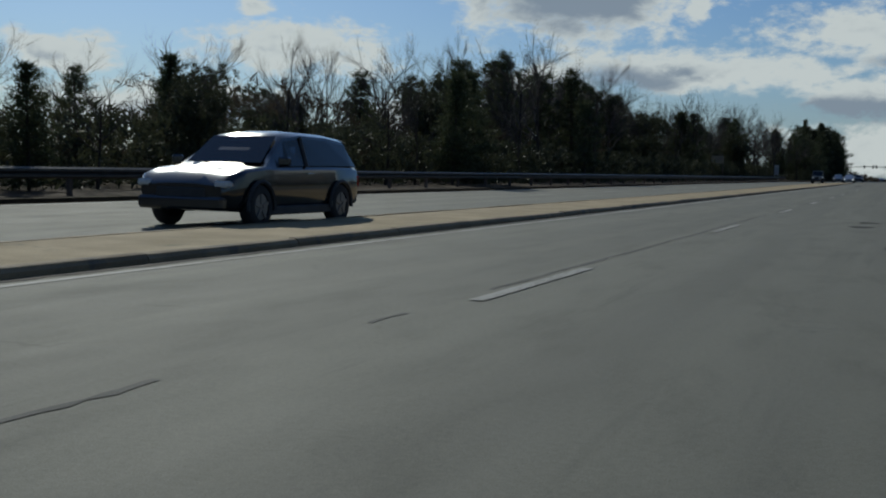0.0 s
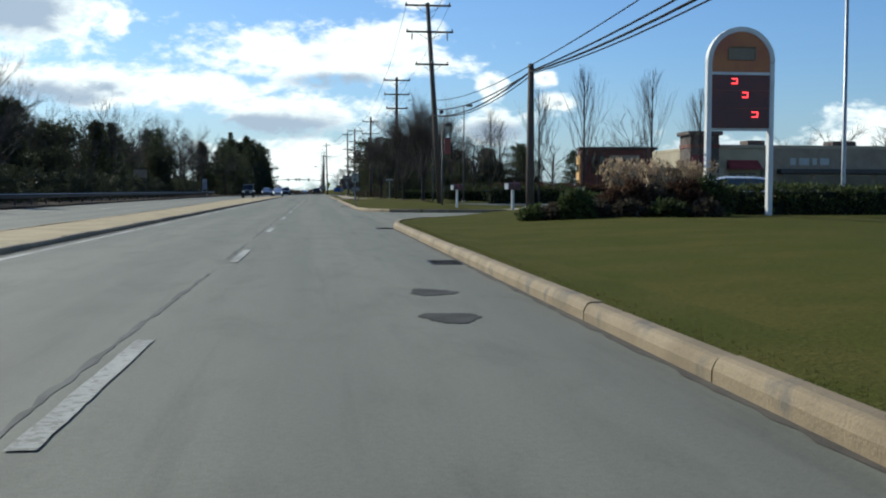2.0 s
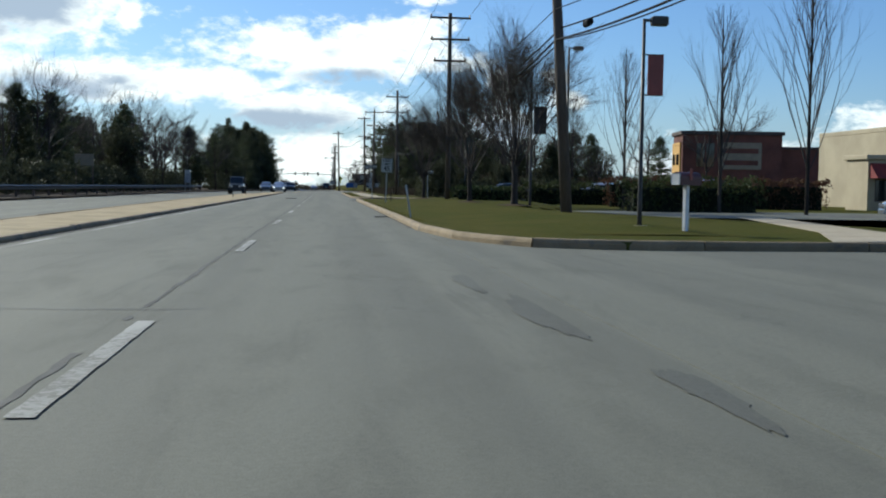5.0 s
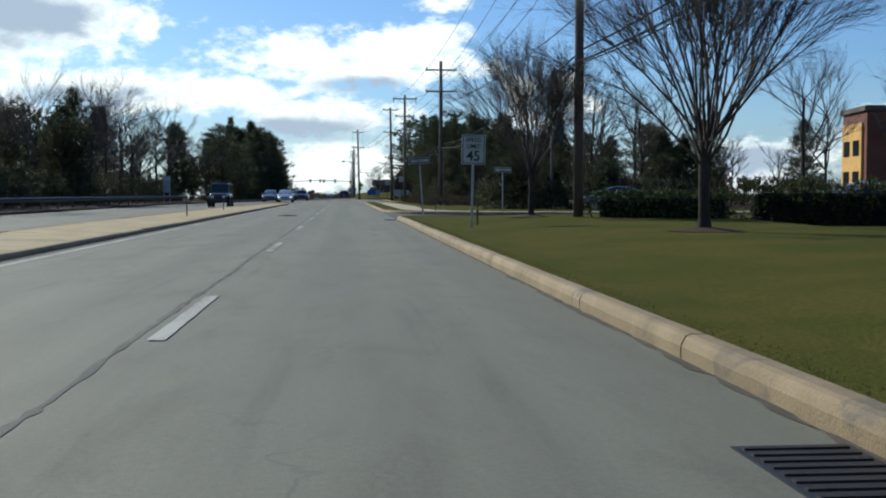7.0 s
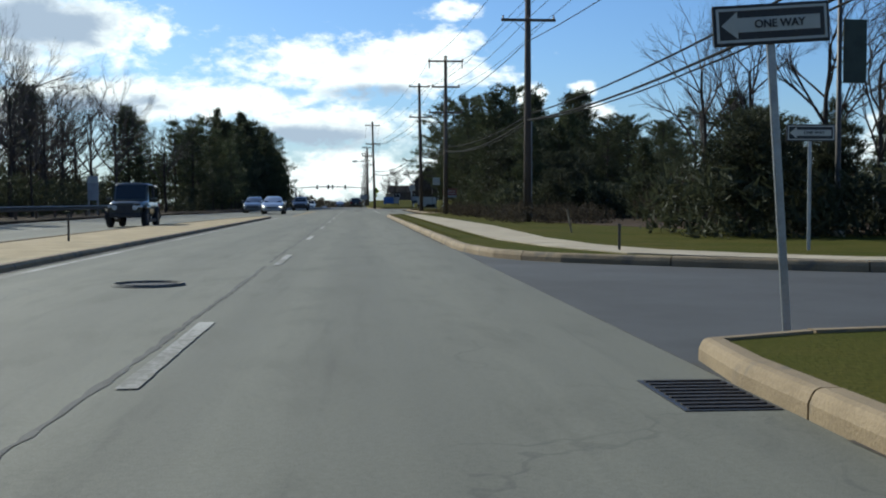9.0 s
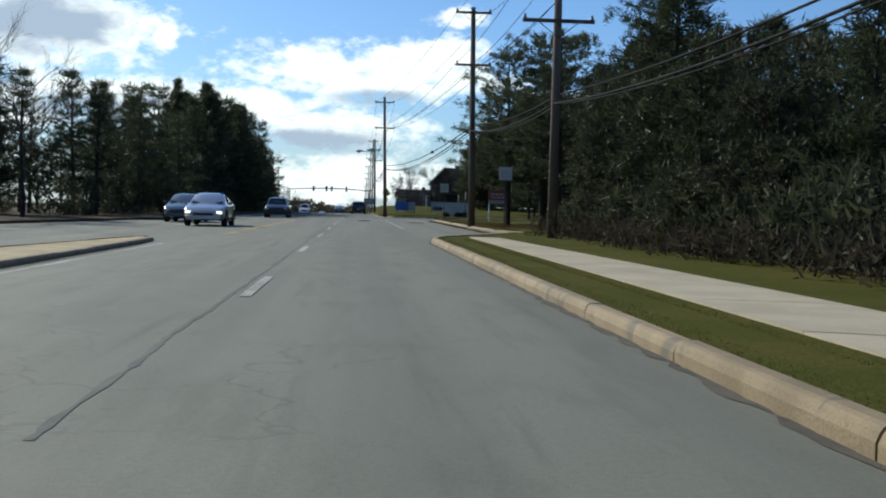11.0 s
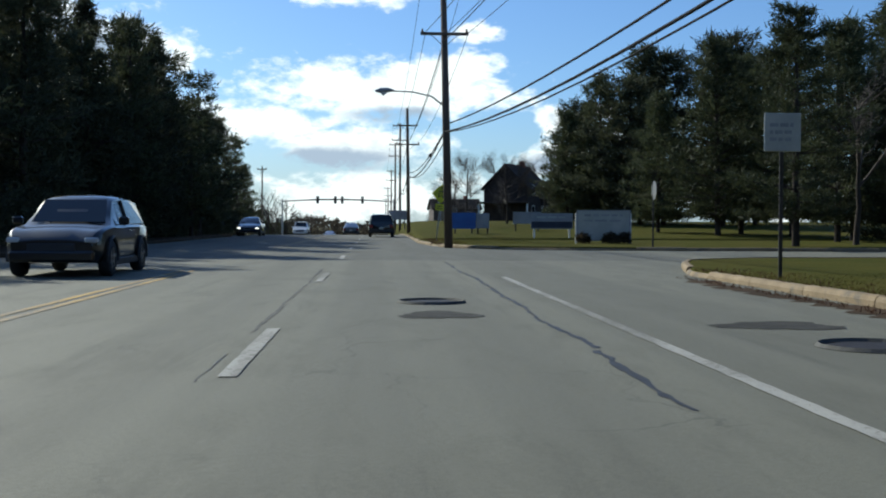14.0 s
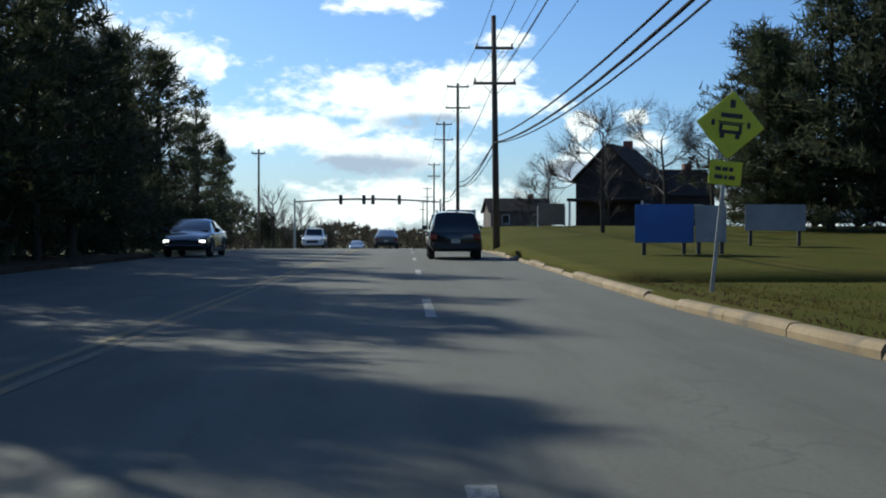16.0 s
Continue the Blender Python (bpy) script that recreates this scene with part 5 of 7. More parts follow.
grass("grass_tufts", 420, [(3.57, 3.85, 6, 47), (3.57, 3.85, 79, 128), (3.57, 3.9, 150, 199), (4.35, 4.6, 150, 199)], "ragged fringe of winter grass along the kerb", 0.02)
grass("grass_tufts", 60, [(7.4, 12, 216, 252), (4.4, 11, 281, 312)], "short winter grass blades on the lawn", 0.035, seed=72)
grass("fallen_leaves", 40, [(7.32, 8.4, 214, 254), (3.65, 5, 280, 296)], "brown fallen leaves on the lawn's edge", 0.045, REDBUSH, 73)
grass("gutter_leaves", 70, [(6.72, 7.08, 214, 253)], "brown leaves blown into the gutter", 0.045, REDBUSH, 74, 0.012)
grass("pine_litter", 60, [(11.5, 16.5, 218, 236), (8.6, 12, 222, 236)], "orange-brown litter under the pines", 0.05, REDBUSH, 75)

# ---- utility poles and lines ----


def utility_pole(x, y, height, arms, lean=0.0, label="weathered wooden utility pole with crossarms", r=0.15, extras=(), base=0.1):
    """A tapered pole; arms as (height, half length, insulators)."""
    p = thing("utility_pole", label, "utility pole", (x, y, base), group="utility poles")
    part("pole", tubed([(0, 0, -0.2), (lean * 0.4, 0, height * 0.4), (lean, 0, height)], [r, r * 0.88, r * 0.66], 12), POLE_WOOD, p, smooth_shade=True)
    for z, half, count in arms:
        cx = lean * z / height
        part("crossarm", boxed((cx - half, -r - 0.06, z - 0.06), (cx + half, -r + 0.05, z + 0.06), 0.012), POLE_WOOD, p)
        for s in (-1, 1):
            part("brace", tubed([(cx + s * half * 0.55, -r, z - 0.05), (cx, -r * 0.9, z - 0.55)], 0.014, 5), DARK_STEEL, p)
        for k in range(count):
            u = -half + 0.08 + (2 * half - 0.16) * k / max(count - 1, 1)
            part("insulator", tubed([(cx + u, -r, z + 0.05), (cx + u, -r, z + 0.09), (cx + u, -r, z + 0.13), (cx + u, -r, z + 0.2)], [0.05, 0.06, 0.035, 0.045], 8), PORCELAIN, p)
    for kind, z in extras:
        cx = lean * z / height
        if kind == "transformer":
            part("transformer", tubed([(cx - 0.3, -0.05, z - 0.45), (cx - 0.3, -0.05, z - 0.42), (cx - 0.3, -0.05, z + 0.38), (cx - 0.3, -0.05, z + 0.45)], [0.16, 0.2, 0.2, 0.14], 14), SIGN_GREY, p)
        if kind == "lamp":
            arm = [(cx - 0.1, 0, z), (cx - 0.6, 0, z + 0.38), (cx - 1.4, 0, z + 0.55), (cx - 2.3, 0, z + 0.58)]
            a = part("lamp_arm", tubed(arm, [0.04, 0.035, 0.03, 0.03], 8), STEEL, p, "curved steel arm of the street lamp")
            part("lamp_head", tubed([(cx - 2.15, 0, z + 0.6), (cx - 2.4, 0, z + 0.62), (cx - 2.75, 0, z + 0.6), (cx - 2.95, 0, z + 0.57)], [0.04, 0.1, 0.11, 0.03], 10), STEEL, a)
            part("lamp_glass", tubed([(cx - 2.45, 0, z + 0.54), (cx - 2.6, 0, z + 0.46), (cx - 2.75, 0, z + 0.54)], [0.03, 0.09, 0.03], 8), LAMP_CLEAR, a)
        if kind == "hanging":
            for s in (-1, 1):
                part("hanging_insulator", tubed([(cx + s * 1.15, -r, z), (cx + s * 1.15, -r, z - 0.25), (cx + s * 1.17, -r, z - 0.5)], [0.03, 0.05, 0.03], 6), PORCELAIN, p)
        if kind == "riser":
            part("riser", tubed([(r, -0.02, 0.1), (r * 0.93 + cx, -0.02, z)], 0.035, 6), STEEL, p, "grey conduit strapped to the pole")
    return p


utility_pole(8.85, 54.9, 5.5, [], label="short weathered wooden pole carrying cables", r=0.16)
utility_pole(9.4, 88.9, 13.2, [(13.0, 1.5, 2), (11.3, 1.55, 2), (9.2, 1.1, 3)], lean=-0.9, label="tall leaning wooden pole with three crossarms", r=0.2, extras=[("hanging", 11.25)])
utility_pole(8.75, 120.3, 11.5, [(11.2, 1.25, 2), (9.9, 1.2, 3), (8.6, 1.0, 2)], r=0.17)
utility_pole(8.88, 172.6, 11.2, [(10.5, 1.2, 2), (8.85, 1.2, 3)], r=0.18, extras=[("riser", 4.5)])
utility_pole(7.72, 203.0, 11.2, [(10.8, 1.25, 3), (9.0, 1.0, 2), (7.2, 1.2, 2)], r=0.17, extras=[("hanging", 10.8)])
utility_pole(7.34, 225.6, 11.6, [(11.3, 0.95, 2), (8.55, 0.95, 3)], lean=-0.2, r=0.18)
utility_pole(4.05, 278.8, 11.9, [(11.35, 0.98, 2), (8.8, 1.0, 3)], lean=-0.3, label="wooden pole with crossarms and a street lamp arm", r=0.18, extras=[("lamp", 5.85)])
utility_pole(3.72, 324.6, 10.2, [(8.75, 0.85, 2), (7.2, 0.95, 3)], lean=-0.15, r=0.16, base=0.3, label="wooden pole with two crossarms by the kerb")
for x, y, h in ((3.9, 366, 13.3), (3.9, 399, 14.2), (3.95, 445, 13.6), (3.95, 500, 13.5), (3.95, 555, 13.5)):
    utility_pole(x, y, h, [(h - 0.3, 0.9, 2), (h - 2.0, 1.0, 3)], r=0.16, base=fall(y) + 0.1)
utility_pole(-13.2, 374, 8.8, [(8.4, 0.6, 2)], label="thin wooden pole beyond the evergreens", r=0.12, base=fall(374))


def line(points, radius, words, name="power_line"):
    bm = bmesh.new()
    tube(bm, points, [radius] * len(points), 5)
    tagged(part(name, bm, CABLE, smooth_shade=True), words, "cable", group="overhead lines")


def span(a, b, sag, radius, words="thin black overhead power line"):
    a, b = Vector(a), Vector(b)
    pts = [a.lerp(b, k / 14) - Vector((0, 0, sag * 4 * (k / 14) * (1 - k / 14))) for k in range(15)]
    line(pts, radius, words)


TIES = [(8.9, 12.0, 6.9, 6.3, 6.0), (8.85, 54.9, 5.5, 5.4, 5.3), (8.95, 88.9, 7.0, 6.4, 6.0), (8.75, 120.3, 6.6, 5.6, 5.2), (8.9, 172.4, 8.0, 4.9, 4.6), (7.7, 203, 7.9, 4.9, 4.6),
        (7.2, 225.6, 8.4, 5.5, 5.2), (3.9, 278.8, 8.6, 5.2, 4.85), (3.65, 324.6, 7.4, 5.2, 4.9), (3.9, 366, 7.2, 4.9, 4.6), (3.9, 399, 6.9, 4.5, 4.2), (3.95, 445, 5.6, 3.4, 3.1), (3.95, 500, 4.2, 2.2, 1.9)]
for k, (a, b) in enumerate(zip(TIES, TIES[1:])):
    long = (b[1] - a[1]) / 45
    for dx, i, sag, r in ((0.12, 3, 0.55, 0.028), (-0.05, 4, 0.7, 0.034), (0.15, 4, 0.75, 0.022), (-0.1, 2, 0.45, 0.018)):
        span((a[0] + dx, a[1], a[i]), (b[0] + dx, b[1], b[i]), sag * long, r, "black bundle of overhead cables" if r > 0.02 else "thin black overhead power line")
ARMS = [(8.5, 88.9, 13.1, 1.4), (8.75, 120.3, 11.4, 1.15), (8.88, 172.6, 10.7, 1.1), (7.72, 203, 11.0, 1.15), (7.2, 225.6, 11.5, 0.87), (3.85, 278.8, 11.5, 0.9), (3.62, 324.6, 9.2, 0.78), (3.9, 366, 12.65, 0.8), (3.9, 399, 12.65, 0.8), (3.95, 445, 10.9, 0.8)]
for a, b in zip(ARMS, ARMS[1:]):
    for s in (-1, 1):
        span((a[0] + s * a[3], a[1], a[2]), (b[0] + s * b[3], b[1], b[2]), 0.5 * (b[1] - a[1]) / 45, 0.012)
LOW = [(8.7, 120.3, 10.1), (8.88, 172.6, 9.05), (7.72, 203, 9.2), (7.2, 225.6, 8.75), (3.95, 278.8, 9.0), (3.62, 324.6, 7.7)]
for a, b in zip(LOW, LOW[1:]):
    for s in (-0.9, 0.0, 0.9):
        span((a[0] + s, a[1], a[2]), (b[0] + s, b[1], b[2]), 0.6 * (b[1] - a[1]) / 45, 0.012)
line([(8.6, 88.9, 12.0), (8.2, 60, 12.2), (8.0, 20, 13.0), (8.0, -20, 13.5)], 0.012, "thin black overhead power line")


def splice(x, y, z, long, r, words="black splice case hung on the cable"):
    tagged(part("splice_case", tubed([(x, y - long / 2, z), (x, y - long / 2 + 0.06, z), (x, y + long / 2 - 0.06, z), (x, y + long / 2, z)], [r * 0.4, r, r, r * 0.4], 8), CABLE), words, "splice case")


splice(8.95, 84.5, 5.93, 0.7, 0.11)
splice(6.15, 241.0, 4.75, 0.7, 0.10)
splice(3.85, 291.0, 4.6, 0.8, 0.09)


# ---- signs ----


def post_sign(name, x, y, plate_w, plate_h, low, face, label, category, post=None, lean=0.0, z=0.13, turn=0.0, back=SIGN_BACK, posts=1, post_mat=None, border=None, thick=0.02, group="", spread=0.0):
    """A plate on one or two posts, facing -y before it is turned."""
    s = thing(name, label, category, (x, y, z + rise(x, y)), turn, group)
    top = low + plate_h
    offs = [0.0] if posts == 1 else [-spread, spread]
    for u in offs:
        if posts == 1 and post != "wood":
            bm = bmesh.new()
            box(bm, (u - 0.032, 0.012, -0.3), (u + 0.032, 0.045, top - 0.02), 0.006)
        else:
            bm = boxed((u - 0.05, 0.012, -0.3), (u + 0.05, 0.11, low + plate_h * 0.9), 0.008)
        ob = part("post", bm, post_mat or STEEL, s)
        ob.rotation_euler = (0, radians(lean), 0)
    plate = part("plate", boxed((-plate_w / 2, -thick, low), (plate_w / 2, 0.01, top), 0.008), face, s)
    plate.rotation_euler = (0, radians(lean), 0)
    if border:
        b = part("border", frame_rect(plate_w - 0.05, plate_h - 0.05, 0.02, (0, low + plate_h / 2), -thick - 0.003), border, plate)
    return s, plate


def frame_rect(w, h, t, mid, y):
    bm = bmesh.new()
    for lo, hi in (((-w / 2, h / 2 - t), (w / 2, h / 2)), ((-w / 2, -h / 2), (w / 2, -h / 2 + t)), ((-w / 2, -h / 2 + t), (-w / 2 + t, h / 2 - t)), ((w / 2 - t, -h / 2 + t), (w / 2, h / 2 - t))):
        box(bm, (mid[0] + lo[0], y - 0.003, mid[1] + lo[1]), (mid[0] + hi[0], y + 0.003, mid[1] + hi[1]))
    return bm


def facing(x, y, z):
    """The pose of lettering on a plate that faces -y."""
    return pose(x, y, z, 90, 0, 0)


def bars(parent, mat, x0, x1, rows, y, seed=0, name="writing_bar"):
    """Lines of unreadable writing as plain bars: rows of (z, height)."""
    rnd = random.Random(seed)
    for z, h in rows:
        u = x0
        while u < x1 - 0.05:
            v = min(u + rnd.uniform(0.12, 0.34) * max(0.4, (x1 - x0)), x1)
            part(name, boxed((u, y - 0.004, z - h / 2), (v, y, z + h / 2)), mat, parent)
            u = v + 0.06 * (x1 - x0)


sign, plate = post_sign("speed_limit_sign", 4.62, 114.0, 0.62, 0.77, 1.66, SIGN_WHITE, "white speed limit sign with black lettering on a thin post", "road sign", lean=1.2, border=BLACK_PAINT)
letters("SPEED", 0.15, BLACK_PAINT, plate, facing(0, -0.024, 2.29))
letters("LIMIT", 0.15, BLACK_PAINT, plate, facing(0, -0.024, 2.125))
letters("45", 0.36, BLACK_PAINT, plate, facing(0, -0.024, 1.87))


def one_way(x, y, low, label, flip=1, lean=0.0, turn=0.0, z=0.13):
    s, plate = post_sign("one_way_sign", x, y, 0.92, 0.31, low, BLACK_PAINT, label, "road sign", lean=lean, turn=turn, border=SIGN_WHITE, group="one way signs", z=z)
    bm = bmesh.new()
    pts = [(-0.40, 0), (-0.27, 0.105), (-0.27, 0.055), (0.38, 0.055), (0.38, -0.055), (-0.27, -0.055), (-0.27, -0.105)]
    front = [bm.verts.new((flip * u, -0.026, low + 0.155 + v)) for u, v in pts]
    bm.faces.new(front)
    bmesh.ops.triangulate(bm, faces=bm.faces[:])
    arrow = part("arrow", bm, SIGN_WHITE, plate)
    letters("ONE WAY", 0.085, BLACK_PAINT, arrow, facing(0.06 * flip, -0.030, low + 0.155))
    return s


one_way(4.62, 131.8, 2.12, "black and white one way arrow sign on a leaning post", 1, -4.0)
one_way(9.6, 143.4, 2.0, "black one way sign far across the side street", 1, 0.0, 0.0)
# tall lamp post with a banner at the side street
def banner_post(x, y, height, words, banner_z, w, h, mat, side=1, head=False, post_mat=None, z=0.13, r=0.075):
    s = thing("lamp_post", words, "lamp post", (x, y, z), group="lamp posts")
    part("post", tubed([(0, 0, -0.2), (0, 0, 0.5), (0, 0, height)], [r, r, r * 0.7], 10), post_mat or DARK_STEEL, s, smooth_shade=True)
    part("foot", boxed((-0.16, -0.16, -0.1), (0.16, 0.16, 0.14), 0.02), WALK, s)
    if mat:
        part("banner", boxed((side * 0.1 if side > 0 else -0.1 - w, -0.02, banner_z), (0.1 + w if side > 0 else -0.1, 0.02, banner_z + h), 0.01), mat, s)
        for zz in (banner_z, banner_z + h):
            part("bracket", tubed([(0, 0, zz), (side * (0.1 + w), 0, zz)], 0.016, 6), post_mat or DARK_STEEL, s)
    if head:
        part("lamp_arm", boxed((-0.03, -0.03, height - 0.06), (r * 3.2, 0.03, height), 0.008), DARK_STEEL, s)
        part("lamp_head", boxed((r * 3, -r * 2.2, height - 0.14), (r * 3 + 0.5 * (r / 0.07), r * 2.2, height + 0.06), 0.03), DARK_STEEL, s)
    return s


banner_post(13.7, 151.5, 8.2, "dark steel lamp post with a green banner", 3.95, 0.62, 1.6, material("banner_green", (0.03, 0.045, 0.035), 0.7), 1, True)
banner_post(9.9, 98.6, 6.4, "dark steel lamp post with a hanging banner", 3.2, 0.55, 1.15, material("banner_grey", (0.055, 0.05, 0.05), 0.7), 1, r=0.06)
banner_post(13.4, 107.6, 8.0, "tall dark parking lot lamp post with a box head", 3.0, 0.5, 1.2, None, 1, True, r=0.07)
banner_post(7.95, 75.0, 4.5, "slender steel lamp post with a maroon banner", 2.9, 0.34, 0.85, SIGN_RED, 1, True, DARK_STEEL, r=0.05)
banner_post(27, 68, 13.0, "tall thin grey flagpole behind the pylon sign", 0, 0, 0, None, 1, False, STEEL, r=0.11)
banner_post(31, 70, 8.5, "tall thin dark pole behind the pylon sign", 0, 0, 0, None, 1, False, DARK_STEEL, r=0.08)
banner_post(30, 66, 6.8, "thin dark lamp post near the shops", 0, 0, 0, None, 1, True, DARK_STEEL, r=0.08)

# third stretch
s, plate = post_sign("parking_sign", 8.2, 218.8, 0.62, 0.62, 2.3, SIGN_WHITE, "square white traffic sign with grey writing on a dark post", "road sign", post_mat=DARK_STEEL)
bars(plate, SIGN_GREY, -0.22, 0.22, [(2.74, 0.06), (2.62, 0.06), (2.5, 0.06)], -0.021, 1)
s, plate = post_sign("parking_sign", 7.75, 250.2, 0.62, 0.64, 2.12, SIGN_WHITE, "square white traffic sign near the corner on a dark post", "road sign", post_mat=DARK_STEEL)
bars(plate, SIGN_GREY, -0.22, 0.22, [(2.56, 0.06), (2.44, 0.06), (2.32, 0.06)], -0.021, 2)
s, plate = post_sign("realty_board", 12.3, 253.5, 1.65, 1.05, 1.35, SIGN_RED, "red and white board on two white posts under the pines", "sign board", posts=2, spread=0.74, post_mat=WHITE_PAINT)
bars(plate, SIGN_WHITE, -0.6, 0.6, [(2.1, 0.12), (1.85, 0.1)], -0.022, 3)
part("lower_band", boxed((-0.82, -0.026, 1.36), (0.82, -0.02, 1.62)), SIGN_GREY, plate)
s, plate = post_sign("notice_board", 11.5, 283.2, 2.5, 1.42, 0.12, SIGN_WHITE, "wide white notice board with faint grey writing on the corner lawn", "sign board", posts=2, spread=1.26, post_mat=WHITE_PAINT)
bars(plate, SIGN_GREY, -0.9, 0.9, [(1.3, 0.1), (1.05, 0.08)], -0.022, 4)
part("frame", frame_rect(2.5, 1.42, 0.05, (0, 0.83), -0.024), SIGN_GREY, plate)
for k, (u, w) in enumerate(((-1.0, 0.3), (0.3, 0.35), (0.9, 0.25))):
    shrub(200 + k, w, 0.4, BRUSH, "low dry shrub under the notice board", at=(11.5 + u, 282.9, 0.13), count=60)
s, plate = post_sign("stop_sign", 11.7, 274.7, 0.03, 0.75, 1.82, SIGN_WHITE, "stop sign seen edge-on from the side street", "road sign", post_mat=DARK_STEEL)
stop = bmesh.new()
bmesh.ops.create_cone(stop, cap_ends=True, segments=8, radius1=0.38, radius2=0.38, depth=0.015, matrix=Matrix.Translation((0.0, -0.1, 2.2)) @ Euler((0, radians(90), 0)).to_matrix().to_4x4() @ Euler((0, 0, radians(22.5))).to_matrix().to_4x4())
part("octagon", stop, SIGN_BACK, s, "bare metal back of an octagon plate")
face = bmesh.new()
bmesh.ops.create_cone(face, cap_ends=True, segments=8, radius1=0.375, radius2=0.375, depth=0.004, matrix=Matrix.Translation((0.011, -0.1, 2.2)) @ Euler((0, radians(90), 0)).to_matrix().to_4x4() @ Euler((0, 0, radians(22.5))).to_matrix().to_4x4())
part("octagon_face", face, SIGN_RED, s, "red octagon face turned to the side street")

s, plate = post_sign("blue_board", 6.75, 305.3, 1.62, 1.05, 0.32, SIGN_BLUE, "blue sign board on two dark posts in the grass", "sign board", posts=2, spread=0.55, post_mat=BLACK_PAINT)
s, plate = post_sign("white_board", 8.0, 305.2, 0.85, 1.0, 0.34, SIGN_GREY, "plain grey-blue board beside the blue one", "sign board", posts=2, spread=0.32, post_mat=BLACK_PAINT)
s, plate = post_sign("grey_board", 11.4, 297.8, 2.5, 0.92, 0.55, SIGN_GREY, "grey and navy sign board on two white posts in the grass", "sign board", posts=2, spread=1.05, post_mat=WHITE_PAINT)
part("navy_band", boxed((-1.22, -0.026, 0.6), (1.22, -0.02, 0.98)), material("navy", (0.02, 0.03, 0.06), 0.5), plate)
bars(plate, SIGN_WHITE, -0.9, 0.9, [(1.24, 0.1)], -0.0215, 6)
s, plate = post_sign("grey_board", 11.7, 311, 2.0, 0.85, 0.5, SIGN_GREY, "pale grey sign board further back in the grass", "sign board", posts=2, spread=0.8, post_mat=BLACK_PAINT)
s, plate = post_sign("sign_frame", 7.9, 338, 1.5, 1.2, 0.25, SIGN_TAN, "tan sign board in a white frame far back", "sign board", posts=2, spread=0.74, post_mat=WHITE_PAINT, z=0.0)
s, plate = post_sign("dark_board", 3.3, 348, 1.9, 0.95, 1.15, SIGN_GREY, "dark grey sign board far along the kerb", "sign board", posts=2, spread=0.7, post_mat=BLACK_PAINT, z=-0.1)


def bus_sign(x, y):
    """A yellow diamond with a vehicle and lamps on it, and a plaque below."""
    s = thing("yellow_warning_sign", "bright yellow diamond warning sign with a bus symbol and plaque", "road sign", (x, y, 0.13))
    lean = Euler((0, radians(6.0), 0))
    part("post", boxed((-0.03, 0.012, -0.3), (0.03, 0.05, 3.0), 0.006), STEEL, s).rotation_euler = lean
    c = 2.46
    bm = bmesh.new()
    box(bm, (-0.36, -0.02, -0.36), (0.36, 0.01, 0.36), 0.01, Matrix.Translation((0, 0, c)) @ Euler((0, radians(45), 0)).to_matrix().to_4x4())
    d = part("diamond", bm, SIGN_YELLOW, s)
    d.rotation_euler = lean
    y0 = -0.03
    for lo, hi in (((-0.16, c + 0.1), (0.16, c + 0.17)), ((-0.17, c - 0.13), (0.17, c + 0.02)), ((-0.15, c - 0.2), (-0.08, c - 0.13)), ((0.08, c - 0.2), (0.15, c - 0.13)),
                   ((-0.29, c - 0.03), (-0.24, c + 0.06)), ((0.24, c - 0.03), (0.29, c + 0.06)), ((-0.04, c + 0.25), (0.04, c + 0.37)), ((-0.2, c + 0.03), (0.2, c + 0.045))):
        part("symbol", boxed((lo[0], y0, lo[1]), (hi[0], y0 + 0.006, hi[1]), 0.004), BLACK_PAINT, d)
    part("screen", boxed((-0.12, y0 - 0.004, c - 0.08), (0.12, y0 - 0.001, c - 0.01), 0.002), SIGN_YELLOW, d)
    q = part("plaque", boxed((-0.24, -0.02, 1.58), (0.24, 0.01, 1.93), 0.01), SIGN_YELLOW, s)
    q.rotation_euler = lean
    bars(q, BLACK_PAINT, -0.16, 0.16, [(1.81, 0.06), (1.69, 0.06)], -0.021, 9)
    part("collar", tubed([(0.1, 0.03, 1.96), (0.1, 0.03, 2.04)], 0.045, 8), STEEL, s)


bus_sign(4.2, 291.2)


